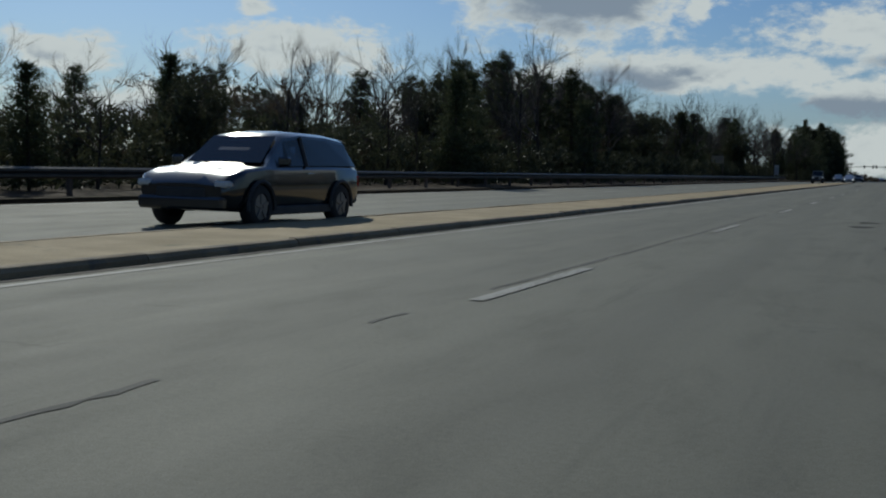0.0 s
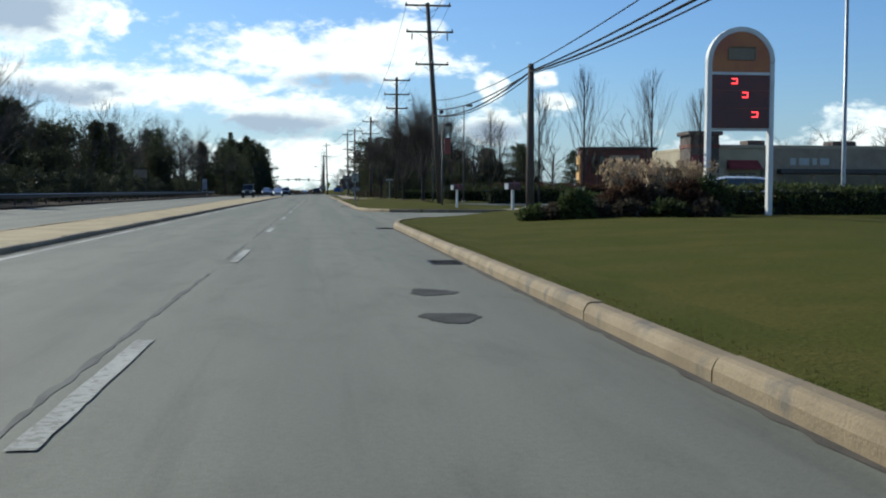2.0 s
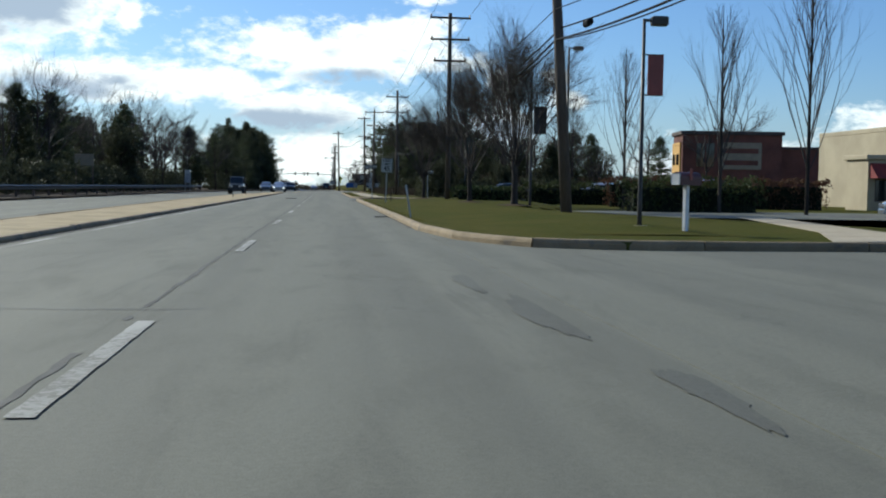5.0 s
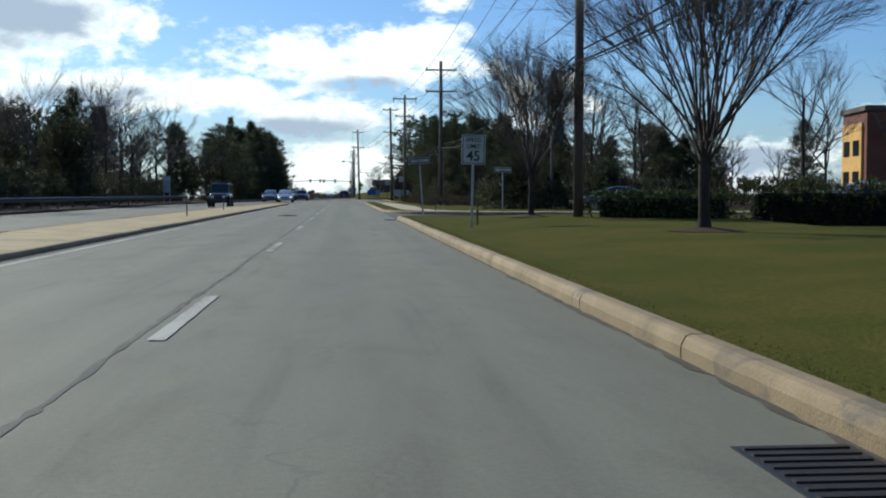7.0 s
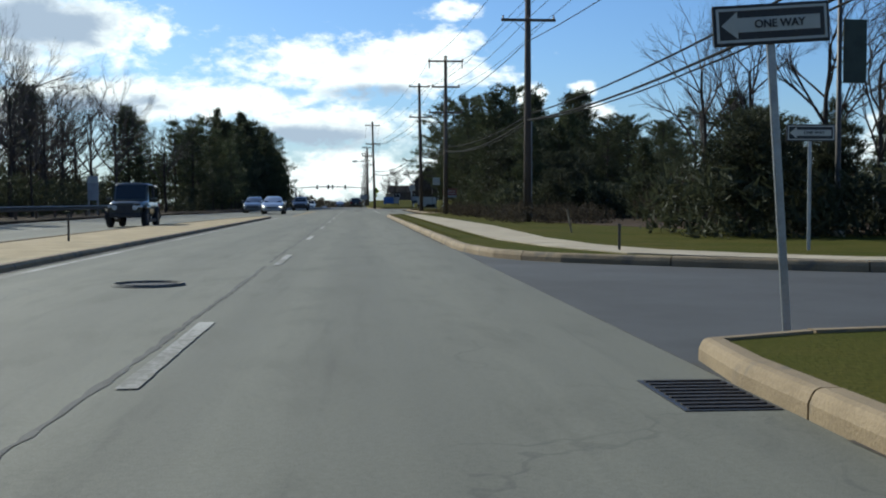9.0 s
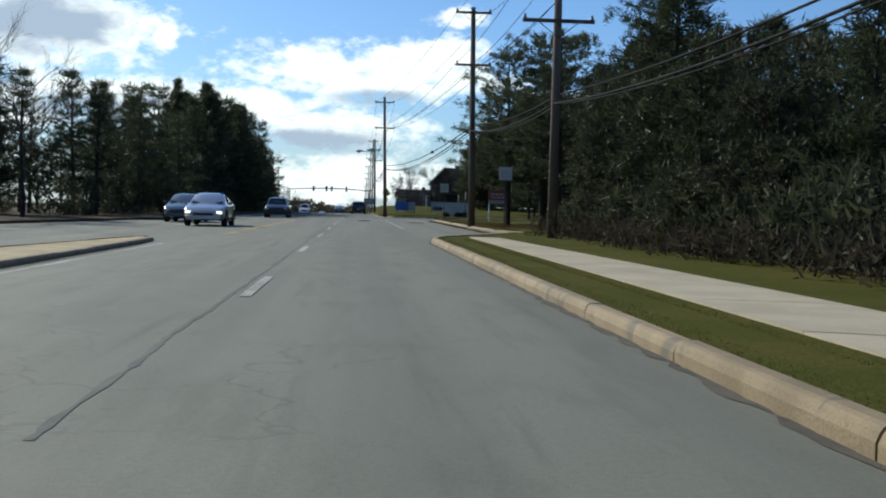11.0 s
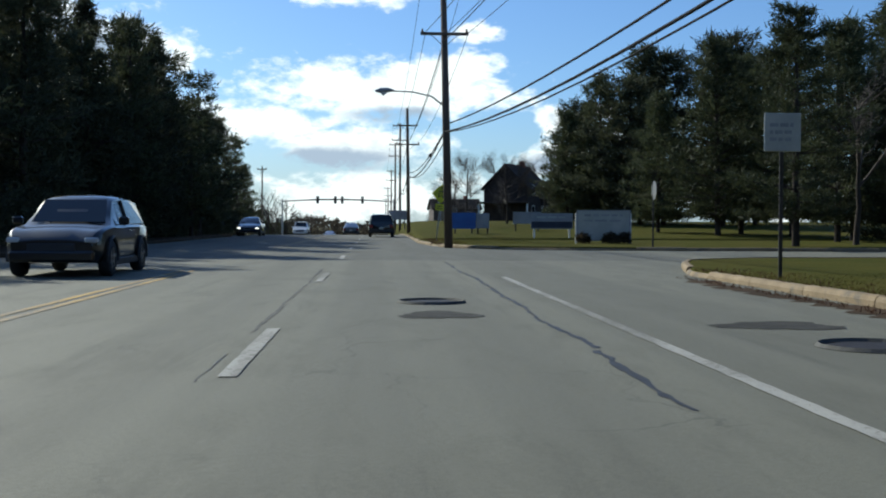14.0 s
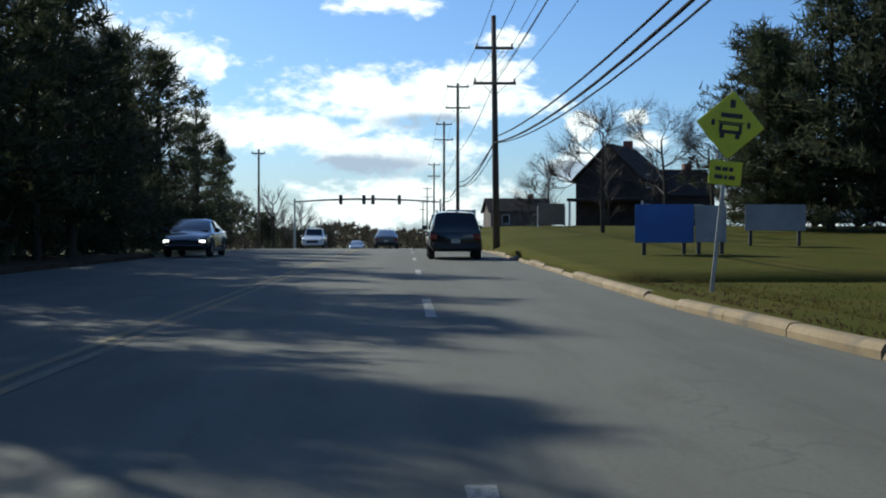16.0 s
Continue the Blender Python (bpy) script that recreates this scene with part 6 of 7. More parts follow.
def pylon_sign(x, y):
    """The arched price sign on two white legs."""
    s = thing("price_sign", "tall arched pylon price sign with white frame and red digits", "pylon sign", (x, y, 0.13))
    w, top = 0.93, 5.6
    for u in (-1, 1):
        part("leg", boxed((u * w - 0.07, -0.12, -0.2), (u * w + 0.07, 0.12, top - w), 0.02), WHITE_PAINT, s)
    bm = bmesh.new()
    prev = None
    for k in range(25):
        a = math.pi * k / 24
        ring = [bm.verts.new((r * math.cos(a), yy, top - w + r * math.sin(a))) for r, yy in ((w - 0.07, -0.12), (w + 0.07, -0.12), (w + 0.07, 0.12), (w - 0.07, 0.12))]
        if prev:
            for j in range(4):
                bm.faces.new((prev[j], prev[(j + 1) % 4], ring[(j + 1) % 4], ring[j]))
        prev = ring
    bmesh.ops.recalc_face_normals(bm, faces=bm.faces)
    part("arch", bm, WHITE_PAINT, s)
    # cabinet: round top panel in orange, dark display below
    pts = [(-w + 0.07, 4.3), (w - 0.07, 4.3)] + [((w - 0.07) * math.cos(math.pi * k / 20), top - w + (w - 0.07) * math.sin(math.pi * k / 20)) for k in range(21)]
    bm = bmesh.new()
    f = [bm.verts.new((u, -0.09, v)) for u, v in pts]
    g = [bm.verts.new((u, 0.09, v)) for u, v in pts]
    bm.faces.new(f)
    bm.faces.new(g[::-1])
    bmesh.ops.triangulate(bm, faces=bm.faces[:])
    head = part("header_panel", bm, SIGN_ORANGE, s)
    part("emblem", boxed((-0.4, -0.1, 4.72), (0.42, -0.094, 5.1), 0.05), SIGN_TAN, head)
    part("header_band", boxed((-w + 0.07, -0.1, 4.3), (w - 0.07, 0.1, 4.38)), WHITE_PAINT, s)
    cab = part("display", boxed((-w + 0.07, -0.1, 2.78), (w - 0.07, 0.1, 4.3), 0.01), LED_PANEL, s)
    for z in (3.35, 3.85):
        part("divider", boxed((-w + 0.09, -0.106, z - 0.015), (w - 0.09, -0.1, z + 0.015)), SIGN_RED, cab)
    for ux, uz in ((-0.2, 4.05), (0.12, 3.66), (0.42, 3.1)):
        for lo, hi in (((-0.09, 0.12), (0.09, 0.155)), ((-0.09, -0.018), (0.09, 0.018)), ((0.06, 0.0), (0.095, 0.14))):
            part("digit_bar", boxed((ux + lo[0], -0.112, uz + lo[1]), (ux + hi[0], -0.104, uz + hi[1])), LED, cab)
    part("brace", boxed((-w + 0.07, -0.06, 2.70), (w - 0.07, 0.06, 2.78)), WHITE_PAINT, s)


pylon_sign(13.36, 46.6)


def mailbox(x, y, mat, words):
    m = thing("mailbox", words, "mailbox", (x, y, 0.13), -62.0, "mailboxes")
    part("post", boxed((-0.05, -0.05, -0.2), (0.05, 0.05, 1.0), 0.01), WHITE_PAINT, m)
    bm = bmesh.new()
    rings = []
    for yy in (-0.3, 0.3):
        rings.append([bm.verts.new((0.13 * math.cos(a), yy, 1.14 + 0.13 * math.sin(a))) for a in np.linspace(0, math.pi, 11)] + [bm.verts.new((-0.13, yy, 1.0)), bm.verts.new((0.13, yy, 1.0))])
    n = len(rings[0])
    for j in range(n):
        bm.faces.new((rings[0][j], rings[0][(j + 1) % n], rings[1][(j + 1) % n], rings[1][j]))
    bm.faces.new(rings[0])
    bm.faces.new(rings[1][::-1])
    bmesh.ops.recalc_face_normals(bm, faces=bm.faces)
    part("box", bm, mat, m)
    part("door", boxed((-0.12, -0.315, 1.01), (0.12, -0.301, 1.24), 0.02), WHITE_PAINT, m)
    part("flag", boxed((0.135, -0.05, 1.1), (0.15, 0.02, 1.34), 0.004), SIGN_RED, m)


MAILBOX = material("maroon_mailbox", (0.10, 0.03, 0.026), 0.45, second=(0.075, 0.024, 0.02), scale=2, fine=30, spread=0.15, bump=0.05)
mailbox(8.87, 58.6, MAILBOX, "maroon rounded mailbox with a white door on a white post")
mailbox(8.6, 73.9, MAILBOX, "maroon mailbox with a white door across the driveway")


def marker(x, y, h, words, mat=None, lean=0.0):
    m = thing("marker_post", words, "marker post", (x, y, 0.13 + mound(x, y)))
    part("stake", boxed((-0.024, -0.016, -0.2), (0.024, 0.016, h), 0.006), mat or DARK_STEEL, m).rotation_euler = (0, radians(lean), 0)
    part("cap", boxed((-0.03, -0.022, h - 0.08), (0.03, 0.022, h), 0.006), mat or DARK_STEEL, m).rotation_euler = (0, radians(lean), 0)


marker(5.02, 116.1, 0.44, "short dark steel marker stake in the lawn")
marker(6.1, 143.6, 0.5, "short dark stake beside the sidewalk")
marker(-5.6, 151.0, 0.62, "thin dark stake in the median")
marker(-5.3, 133.5, 0.55, "thin dark stake in the median")
marker(3.70, 83.4, 0.95, "pale leaning stake behind the kerb", STEEL, -9.0)
marker(7.55, 155.6, 0.7, "pale leaning stake by the wood", SIGN_TAN, -12.0)

# far-side board and signs
s, plate = post_sign("wood_board", -19.3, 151, 1.6, 1.0, 2.3, SIGN_TAN, "tan rectangular board standing before the woods", "sign board", posts=2, spread=0.7, post_mat=POLE_WOOD)
s, plate = post_sign("pale_sign", -16.8, 203, 0.75, 1.7, 1.0, SIGN_GREY, "pale blue-grey upright panel sign by the far verge", "sign board", posts=2, spread=0.3, post_mat=STEEL)
part("panel_band", boxed((-0.34, -0.026, 2.2), (0.34, -0.02, 2.6)), SIGN_WHITE, plate)


def guard_rail(x, y0, y1):
    g = thing("guard_rail", "weathered steel guard rail before the woods", "guard rail", (x, 0, 0.1))
    n = int((y1 - y0) / 3.8)
    for k in range(n + 1):
        y = y0 + (y1 - y0) * k / n
        part("post", boxed((-0.14, y - 0.06, -0.2), (-0.02, y + 0.06, 0.68), 0.01), POLE_WOOD, g)
    bm = bmesh.new()
    prof = [(0.0, 0.42), (0.07, 0.46), (0.07, 0.51), (0.01, 0.55), (0.07, 0.6), (0.07, 0.65), (0.0, 0.70)]
    rows = [[bm.verts.new((u, y, v)) for u, v in prof] for y in np.linspace(y0, y1, 40)]
    for a, b in zip(rows, rows[1:]):
        for j in range(len(prof) - 1):
            bm.faces.new((a[j], a[j + 1], b[j + 1], b[j]))
    ob = part("beam", bm, DARK_STEEL, g)
    mod = ob.modifiers.new("thickness", "SOLIDIFY")
    mod.thickness = 0.006


guard_rail(-16.2, -20, 214)


def signal_bridge(y):
    """Traffic lights on a wire between two poles."""
    z = fall(y)
    g = thing("traffic_signals", "span of dark traffic lights across the far junction", "traffic lights", (0, y, z))
    for x in (-13.8, 3.9):
        part("mast", tubed([(x, 0, -0.2), (x, 0, 6.5)], [0.15, 0.11], 10), STEEL, g)
    pts = [(-13.8 + 17.7 * k / 12, 0, 6.1 + 0.35 * 4 * (k / 12) * (1 - k / 12)) for k in range(13)]
    part("span_beam", tubed(pts, [0.13 - 0.05 * abs(k - 6) / 6 for k in range(13)], 8), DARK_STEEL, g)
    for x in (-8.2, -5.4, -4.3, -1.1):
        h = part("signal_head", boxed((x - 0.21, -0.42, 5.8), (x + 0.21, -0.14, 6.95), 0.03), BLACK_PAINT, g)
        for k in range(3):
            part("lens", tubed([(x, -0.43, 6.73 - 0.35 * k), (x, -0.48, 6.73 - 0.35 * k)], 0.12, 12), GLASS, h)


signal_bridge(412)

# ---- buildings ----


def window(parent, x0, x1, z0, z1, y, frame_mat, n=1):
    """A framed window let into a wall that faces -y."""
    w = part("window", frame_rect(x1 - x0, z1 - z0, 0.06, ((x0 + x1) / 2, (z0 + z1) / 2), y - 0.012), frame_mat, parent)
    step = (x1 - x0) / n
    for k in range(n):
        part("pane", boxed((x0 + k * step + 0.03, y - 0.006, z0 + 0.05), (x0 + (k + 1) * step - 0.03, y - 0.002, z1 - 0.05)), GLASS, w)
    return w


def awning(parent, x0, x1, z, y, deep=1.0, drop=0.8):
    bm = bmesh.new()
    v = [bm.verts.new(p) for p in ((x0, y, z), (x1, y, z), (x1 + 0.05, y - deep, z - drop), (x0 - 0.05, y - deep, z - drop), (x0, y, z - drop), (x1, y, z - drop))]
    for f in ((0, 1, 2, 3), (0, 3, 4), (1, 5, 2), (3, 2, 5, 4)):
        bm.faces.new([v[k] for k in f])
    bmesh.ops.recalc_face_normals(bm, faces=bm.faces)
    part("awning", bm, AWNING, parent)


def restaurant():
    b = thing("restaurant", "tan stucco restaurant with a dark corner tower and red awnings", "building", (31.9, 108, 0.1), 0)
    part("wall", boxed((-1.9, 0.9, -0.2), (1.0, 3.4, 2.75)), STUCCO, b)
    part("wall", boxed((3.1, 0.6, -0.2), (34, 18, 4.7)), STUCCO, b)
    part("parapet", boxed((-2.05, 0.75, 2.75), (1.0, 3.5, 3.0), 0.03), STUCCO, b)
    part("parapet", boxed((3.1, 0.45, 4.7), (34.2, 18.1, 5.0), 0.03), STUCCO, b)
    t = part("tower", boxed((0.9, -0.2, -0.2), (3.4, 2.6, 5.75)), STONE_DARK, b)
    part("cornice", boxed((0.65, -0.45, 5.75), (3.65, 2.85, 6.1), 0.06), STONE_DARK, t)
    part("band", boxed((0.85, -0.26, 4.7), (3.45, 2.65, 5.0)), BRICK_RED, t)
    window(b, -1.5, 0.2, 0.5, 1.7, 0.9, STONE_DARK, 2)
    awning(b, -1.8, 0.3, 2.55, 0.9)
    for x in (-0.2, 0.55, 2.9):
        part("porch_column", boxed((x - 0.13, -1.0, -0.2), (x + 0.13, -0.74, 2.3), 0.02), STUCCO, b)
    part("porch_lintel", boxed((-0.35, -1.03, 2.3), (3.05, -0.7, 2.6), 0.02), STUCCO, b)
    awning(b, 1.0, 2.6, 4.1, -0.2, 1.2, 1.1)
    part("door", boxed((1.2, -0.24, -0.1), (2.5, -0.2, 2.3), 0.01), GLASS, b)
    window(b, 4.6, 7.0, 0.6, 2.6, 0.6, STONE_DARK, 3)
    awning(b, 4.4, 7.2, 3.7, 0.6)
    for x in (3.7, 7.7):
        part("pillar", boxed((x - 0.25, -0.2 if x < 2 else 0.0, -0.1), (x + 0.25, 0.6, 3.0), 0.03), STUCCO, b)
    face = part("grey_front", boxed((8.4, 0.45, -0.2), (34, 0.597, 4.69)), SIGN_TAN, b)
    for x in (9.4, 12.2, 15.0, 17.8, 20.6):
        part("opening", boxed((x, 0.41, 0.1), (x + 2.4, 0.447, 2.5)), GLASS, face)
    part("dark_canopy", boxed((8.8, -0.5, 2.55), (23.6, 0.44, 2.95), 0.03), DARK_STEEL, face)
    for x, w in ((8, 1.6), (16, 2.2), (22, 1.2)):
        part("roof_unit", boxed((x, 5, 4.9), (x + w, 7, 5.6), 0.04), STONE_DARK, b)
    for x, w in ((10.0, 0.5), (10.8, 0.9), (12.0, 0.4), (12.7, 0.8)):
        part("sign_bar", boxed((x, 0.4, 3.3), (x + w, 0.447, 3.9), 0.01), SIGN_WHITE, face)


restaurant()


def brick_hall():
    """The brick block with a yellow side, across the lot past the shade trees."""
    b = thing("brick_hall", "red brick commercial block with a yellow side wall", "building", (34.4, 154, 0.1), -8)
    part("wall", boxed((0, 0, -0.2), (9.2, 5, 6.2)), BRICK_RED, b)
    part("coping", boxed((-0.2, -0.2, 6.2), (9.4, 5.2, 6.55), 0.04), STONE_DARK, b)
    side = part("side_wall", boxed((-0.16, 0.6, 0.0), (-0.004, 4.7, 5.5), 0.02), YELLOW_WALL, b)
    for k in range(2):
        for j in range(2):
            part("side_window", boxed((-0.21, 1.0 + 2.0 * j, 1.4 + 2.0 * k), (-0.162, 2.2 + 2.0 * j, 2.4 + 2.0 * k), 0.01), GLASS, side)
    board = part("wall_sign", boxed((3.5, -0.1, 3.0), (7.3, -0.003, 5.5), 0.02), SIGN_TAN, b)
    for z in (3.4, 4.5):
        part("sign_band", boxed((3.8, -0.13, z), (7.0, -0.102, z + 0.45)), BRICK_RED, board)
    for x in (1.3, 2.2):
        part("front_window", boxed((x, -0.05, 3.2), (x + 0.75, -0.003, 5.4), 0.01), GLASS, b, "tall grey window panel")
    part("low_wing", boxed((9.2, 2, -0.2), (13.5, 4.8, 5.0)), BRICK_RED, b)
    part("wing_coping", boxed((9.2, 1.85, 5.0), (13.6, 4.9, 5.25), 0.03), STONE_DARK, b)


brick_hall()


def gable_house(x, y, w, d, wall_h, roof_h, turn, words, wall_mat, z=0.0, wing=False):
    h = thing("house", words, "house", (x, y, z), turn)
    part("wall", boxed((-w / 2, -d / 2, -0.4), (w / 2, d / 2, wall_h)), wall_mat, h)
    bm = bmesh.new()
    o = 0.35
    for s in (-1, 1):
        a = [(-w / 2 - o, s * (d / 2 + o), wall_h - 0.2), (w / 2 + o, s * (d / 2 + o), wall_h - 0.2), (w / 2 + o, 0, wall_h + roof_h), (-w / 2 - o, 0, wall_h + roof_h)]
        lo = [bm.verts.new(p) for p in a]
        hi = [bm.verts.new((p[0], p[1], p[2] + 0.16)) for p in a]
        bm.faces.new(lo)
        bm.faces.new(hi)
        for k in range(4):
            bm.faces.new((lo[k], lo[(k + 1) % 4], hi[(k + 1) % 4], hi[k]))
    bmesh.ops.recalc_face_normals(bm, faces=bm.faces)
    roof = part("roof", bm, ROOF_DARK, h)
    part("chimney", boxed((w * 0.2, -0.35, wall_h + roof_h * 0.4), (w * 0.2 + 0.7, 0.35, wall_h + roof_h + 0.7), 0.03), BRICK_RED, roof)
    for s in (-1, 1):
        g = bmesh.new()
        tri = [g.verts.new(p) for p in ((s * w / 2, -d / 2, wall_h), (s * w / 2, d / 2, wall_h), (s * w / 2, 0, wall_h + roof_h - 0.1))]
        g.faces.new(tri)
        part("gable", g, wall_mat, h)
    n = max(2, int(w / 3))
    for k in range(n):
        u = -w / 2 + (k + 0.5) * w / n
        for zz in ((0.9, 2.1),) if wall_h < 4 else ((0.9, 2.1), (3.5, 4.7)):
            window(h, u - 0.5, u + 0.5, zz[0], zz[1], -d / 2, WHITE_PAINT, 2)
    if wing:
        part("porch_roof", boxed((-w / 2 - 2.2, -d / 2 - 1.0, 2.3), (-w / 2, d / 2, 2.55), 0.03), ROOF_DARK, h)
        for yy in (-d / 2 - 0.8, d / 2 - 0.3):
            part("porch_post", boxed((-w / 2 - 2.1, yy, -0.3), (-w / 2 - 1.95, yy + 0.15, 2.3)), WHITE_PAINT, h)
    return h


gable_house(19.0, 375, 7.0, 6.0, 4.2, 3.0, 60, "dark two-storey house with steep gables behind bare trees", ROOF_DARK, 1.2, True)
gable_house(23.8, 377, 6.5, 5.0, 3.0, 2.2, 10, "dark house wing with a steep roof", ROOF_DARK, 1.2)
gable_house(14.5, 425, 8, 6, 2.6, 1.6, 5, "low dark brick house far along the road", STONE_DARK, 0.9)

# ---- hedges, shrubs ----


def hedge(x0, y0, x1, y1, width, height, mat, words, seed, size=0.12, dense=150, top_noise=0.12):
    """A clipped hedge of small leaves over a near-black box, coloured as inner shade."""
    rnd, nr = random.Random(seed), np.random.default_rng(seed)
    a, b = Vector((x0, y0, 0)), Vector((x1, y1, 0))
    d = (b - a)
    n = Vector((-d.y, d.x, 0)).normalized()
    h = thing("hedge", words, "hedge", (0, 0, 0.12 + mound((x0 + x1) / 2, (y0 + y1) / 2)))
    core = bmesh.new()
    mid = (a + b) / 2
    ang = math.atan2(d.y, d.x)
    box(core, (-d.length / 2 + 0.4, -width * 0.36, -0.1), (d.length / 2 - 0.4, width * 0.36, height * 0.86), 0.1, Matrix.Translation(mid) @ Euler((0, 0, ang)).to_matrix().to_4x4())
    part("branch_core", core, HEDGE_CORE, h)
    cs, outs = [], []
    for _ in range(int(dense * d.length)):
        u, face = rnd.random(), rnd.random()
        p = a + d * u
        hh = height * (1 + top_noise * math.sin(u * 40 + seed) * 0.5 + rnd.uniform(-top_noise, top_noise) * 0.5)
        if face < 0.4:
            cs.append(p + n * rnd.uniform(-0.5, 0.5) * width + Vector((0, 0, hh)))
            outs.append((0, 0, 1))
        else:
            s = 1 if face < 0.7 else -1
            cs.append(p + n * s * width * 0.5 * rnd.uniform(0.85, 1.08) + Vector((0, 0, rnd.uniform(0.02, 1) * hh)))
            outs.append(n * s + Vector((0, 0, 0.3)))
    part("foliage", leaf_mesh("foliage", cs, outs, size, 4, mat, nr, 0.35), mat, h)


hedge(13.0, 117.5, 24, 114.5, 1.3, 1.08, HEDGE, "clipped dark green hedge behind the shade trees", 1, top_noise=0.28)
hedge(13.6, 97.6, 20, 98.6, 1.2, 1.2, HEDGE, "clipped dark green hedge along the lot", 2, top_noise=0.28)
hedge(9.2, 120.3, 12.9, 117.6, 1.2, 0.72, HEDGE, "low clipped dark hedge by the pole", 3)
hedge(12.7, 47.8, 40, 50, 1.1, 0.8, HEDGE, "low dark hedge behind the pylon sign", 4)
hedge(16, 110.5, 27, 107, 1.4, 1.4, REDBUSH, "rust-brown hedge before the parking lot", 5, 0.14)
hedge(16, 78, 30, 77, 1.0, 0.8, HEDGE, "low clipped shrubs along the lot", 7)
for k, (x, y, r, h, mat, words) in enumerate((
        (8.04, 44.4, 0.48, 0.66, HEDGE, "round dark clipped shrub on the lawn's edge"), (7.1, 44.9, 0.42, 0.2, HEDGE, "low dark ground cover in the bed"), (7.6, 44.6, 0.4, 0.24, BRUSH, "low dry plants in the bed"), (8.75, 44.8, 0.42, 0.3, BRUSH, "low dry plants in the bed"),
        (9.3, 45.2, 0.45, 0.6, REDBUSH, "rusty brown shrub in the bed"), (9.9, 45.4, 0.55, 0.85, REDBUSH, "rusty brown shrub in the bed"), (10.6, 45.3, 0.5, 0.75, BRUSH, "dry brown shrub in the bed"),
        (11.3, 45.2, 0.62, 0.9, REDBUSH, "tall rusty brown shrub beside the pylon"), (12.1, 45.5, 0.6, 0.95, HEDGE, "dark green shrub beside the pylon"), (9.5, 44.4, 0.4, 0.28, BRUSH, "low dry plants in the bed"), (10.6, 44.4, 0.45, 0.3, HEDGE, "low dark ground cover in the bed"), (11.6, 44.4, 0.4, 0.3, BRUSH, "low dry plants in the bed"),
        (12.6, 124.5, 0.7, 0.7, HEDGE, "olive shrub under the bare trees"), (13.2, 121.5, 0.9, 0.8, BRUSH, "dry scrub behind the pole"))):
    shrub(100 + k, r, h, mat, words, at=(x, y, 0.12), count=230, size=0.14)


def plume_grass(x, y, seed):
    """A clump of tall ornamental grass with pale plumes."""
    rnd, nr = random.Random(seed), np.random.default_rng(seed)
    t = thing("ornamental_grass", "clump of tall dry ornamental grass with pale plumes", "grass clump", (x, y, 0.12 + mound(x, y)), group="plume grass clumps")
    segs, tips, outs = [], [], []
    for _ in range(70):
        a, l = rnd.uniform(0, 6.3), rnd.uniform(0.6, 1.45)
        lean = rnd.uniform(0.05, 0.42)
        m = Vector((math.cos(a) * lean * l * 0.4, math.sin(a) * lean * l * 0.4, l * 0.6))
        e = Vector((math.cos(a) * lean * l, math.sin(a) * lean * l, l))
        segs += [((0, 0, -0.05), m, 0.012, 0.008), (m, e, 0.008, 0.004)]
        if rnd.random() < 0.5:
            tips += [e, e + Vector((0, 0, 0.12)), e - Vector((0, 0, 0.1))]
            outs += [(0, 0, 1.5)] * 3
    part("blade_tuft", limbs(segs, 3, "blades", TWIG), TWIG, t)
    part("plume_tuft", leaf_mesh("plumes", tips, outs, 0.12, 8, PLUME, nr, 0.22), PLUME, t)


for k, (x, y) in enumerate(((9.7, 46.2), (10.3, 46.4), (10.9, 46.3), (11.5, 46.5), (12.0, 46.3))):
    plume_grass(x, y, 300 + k)

# ---- vehicles ----


def wheel(parent, x, y, r, w):
    bm = bmesh.new()
    s = 1 if x > 0 else -1
    prof = [(r * 0.62, -w / 2), (r * 0.93, -w / 2), (r, -w * 0.36), (r, w * 0.36), (r * 0.93, w / 2), (r * 0.62, w / 2)]
    rings = [[bm.verts.new((x + u, y + q * math.cos(a), r + q * math.sin(a))) for q, u in prof] for a in np.linspace(0, 2 * math.pi, 25)[:-1]]
    for k in range(24):
        a, b = rings[k], rings[(k + 1) % 24]
        for j in range(len(prof) - 1):
            bm.faces.new((a[j], a[j + 1], b[j + 1], b[j]))
    bmesh.ops.recalc_face_normals(bm, faces=bm.faces)
    wh = part("wheel", bm, RUBBER, parent, smooth_shade=True)
    bm = bmesh.new()
    tube(bm, [(x + s * w * 0.30, y, r), (x + s * w * 0.44, y, r), (x + s * w * 0.46, y, r)], [r * 0.64, r * 0.6, r * 0.1], 16)
    bmesh.ops.recalc_face_normals(bm, faces=bm.faces)
    rim = part("rim", bm, RIM, wh)
    for k in range(5):
        m = Matrix.Translation((x + s * w * 0.47, y, r)) @ Euler((radians(72 * k), 0, 0)).to_matrix().to_4x4()
        part("spoke", boxed((-0.012, -0.03, r * 0.1), (0.012, 0.03, r * 0.6), 0.004, m), RIM, wh)


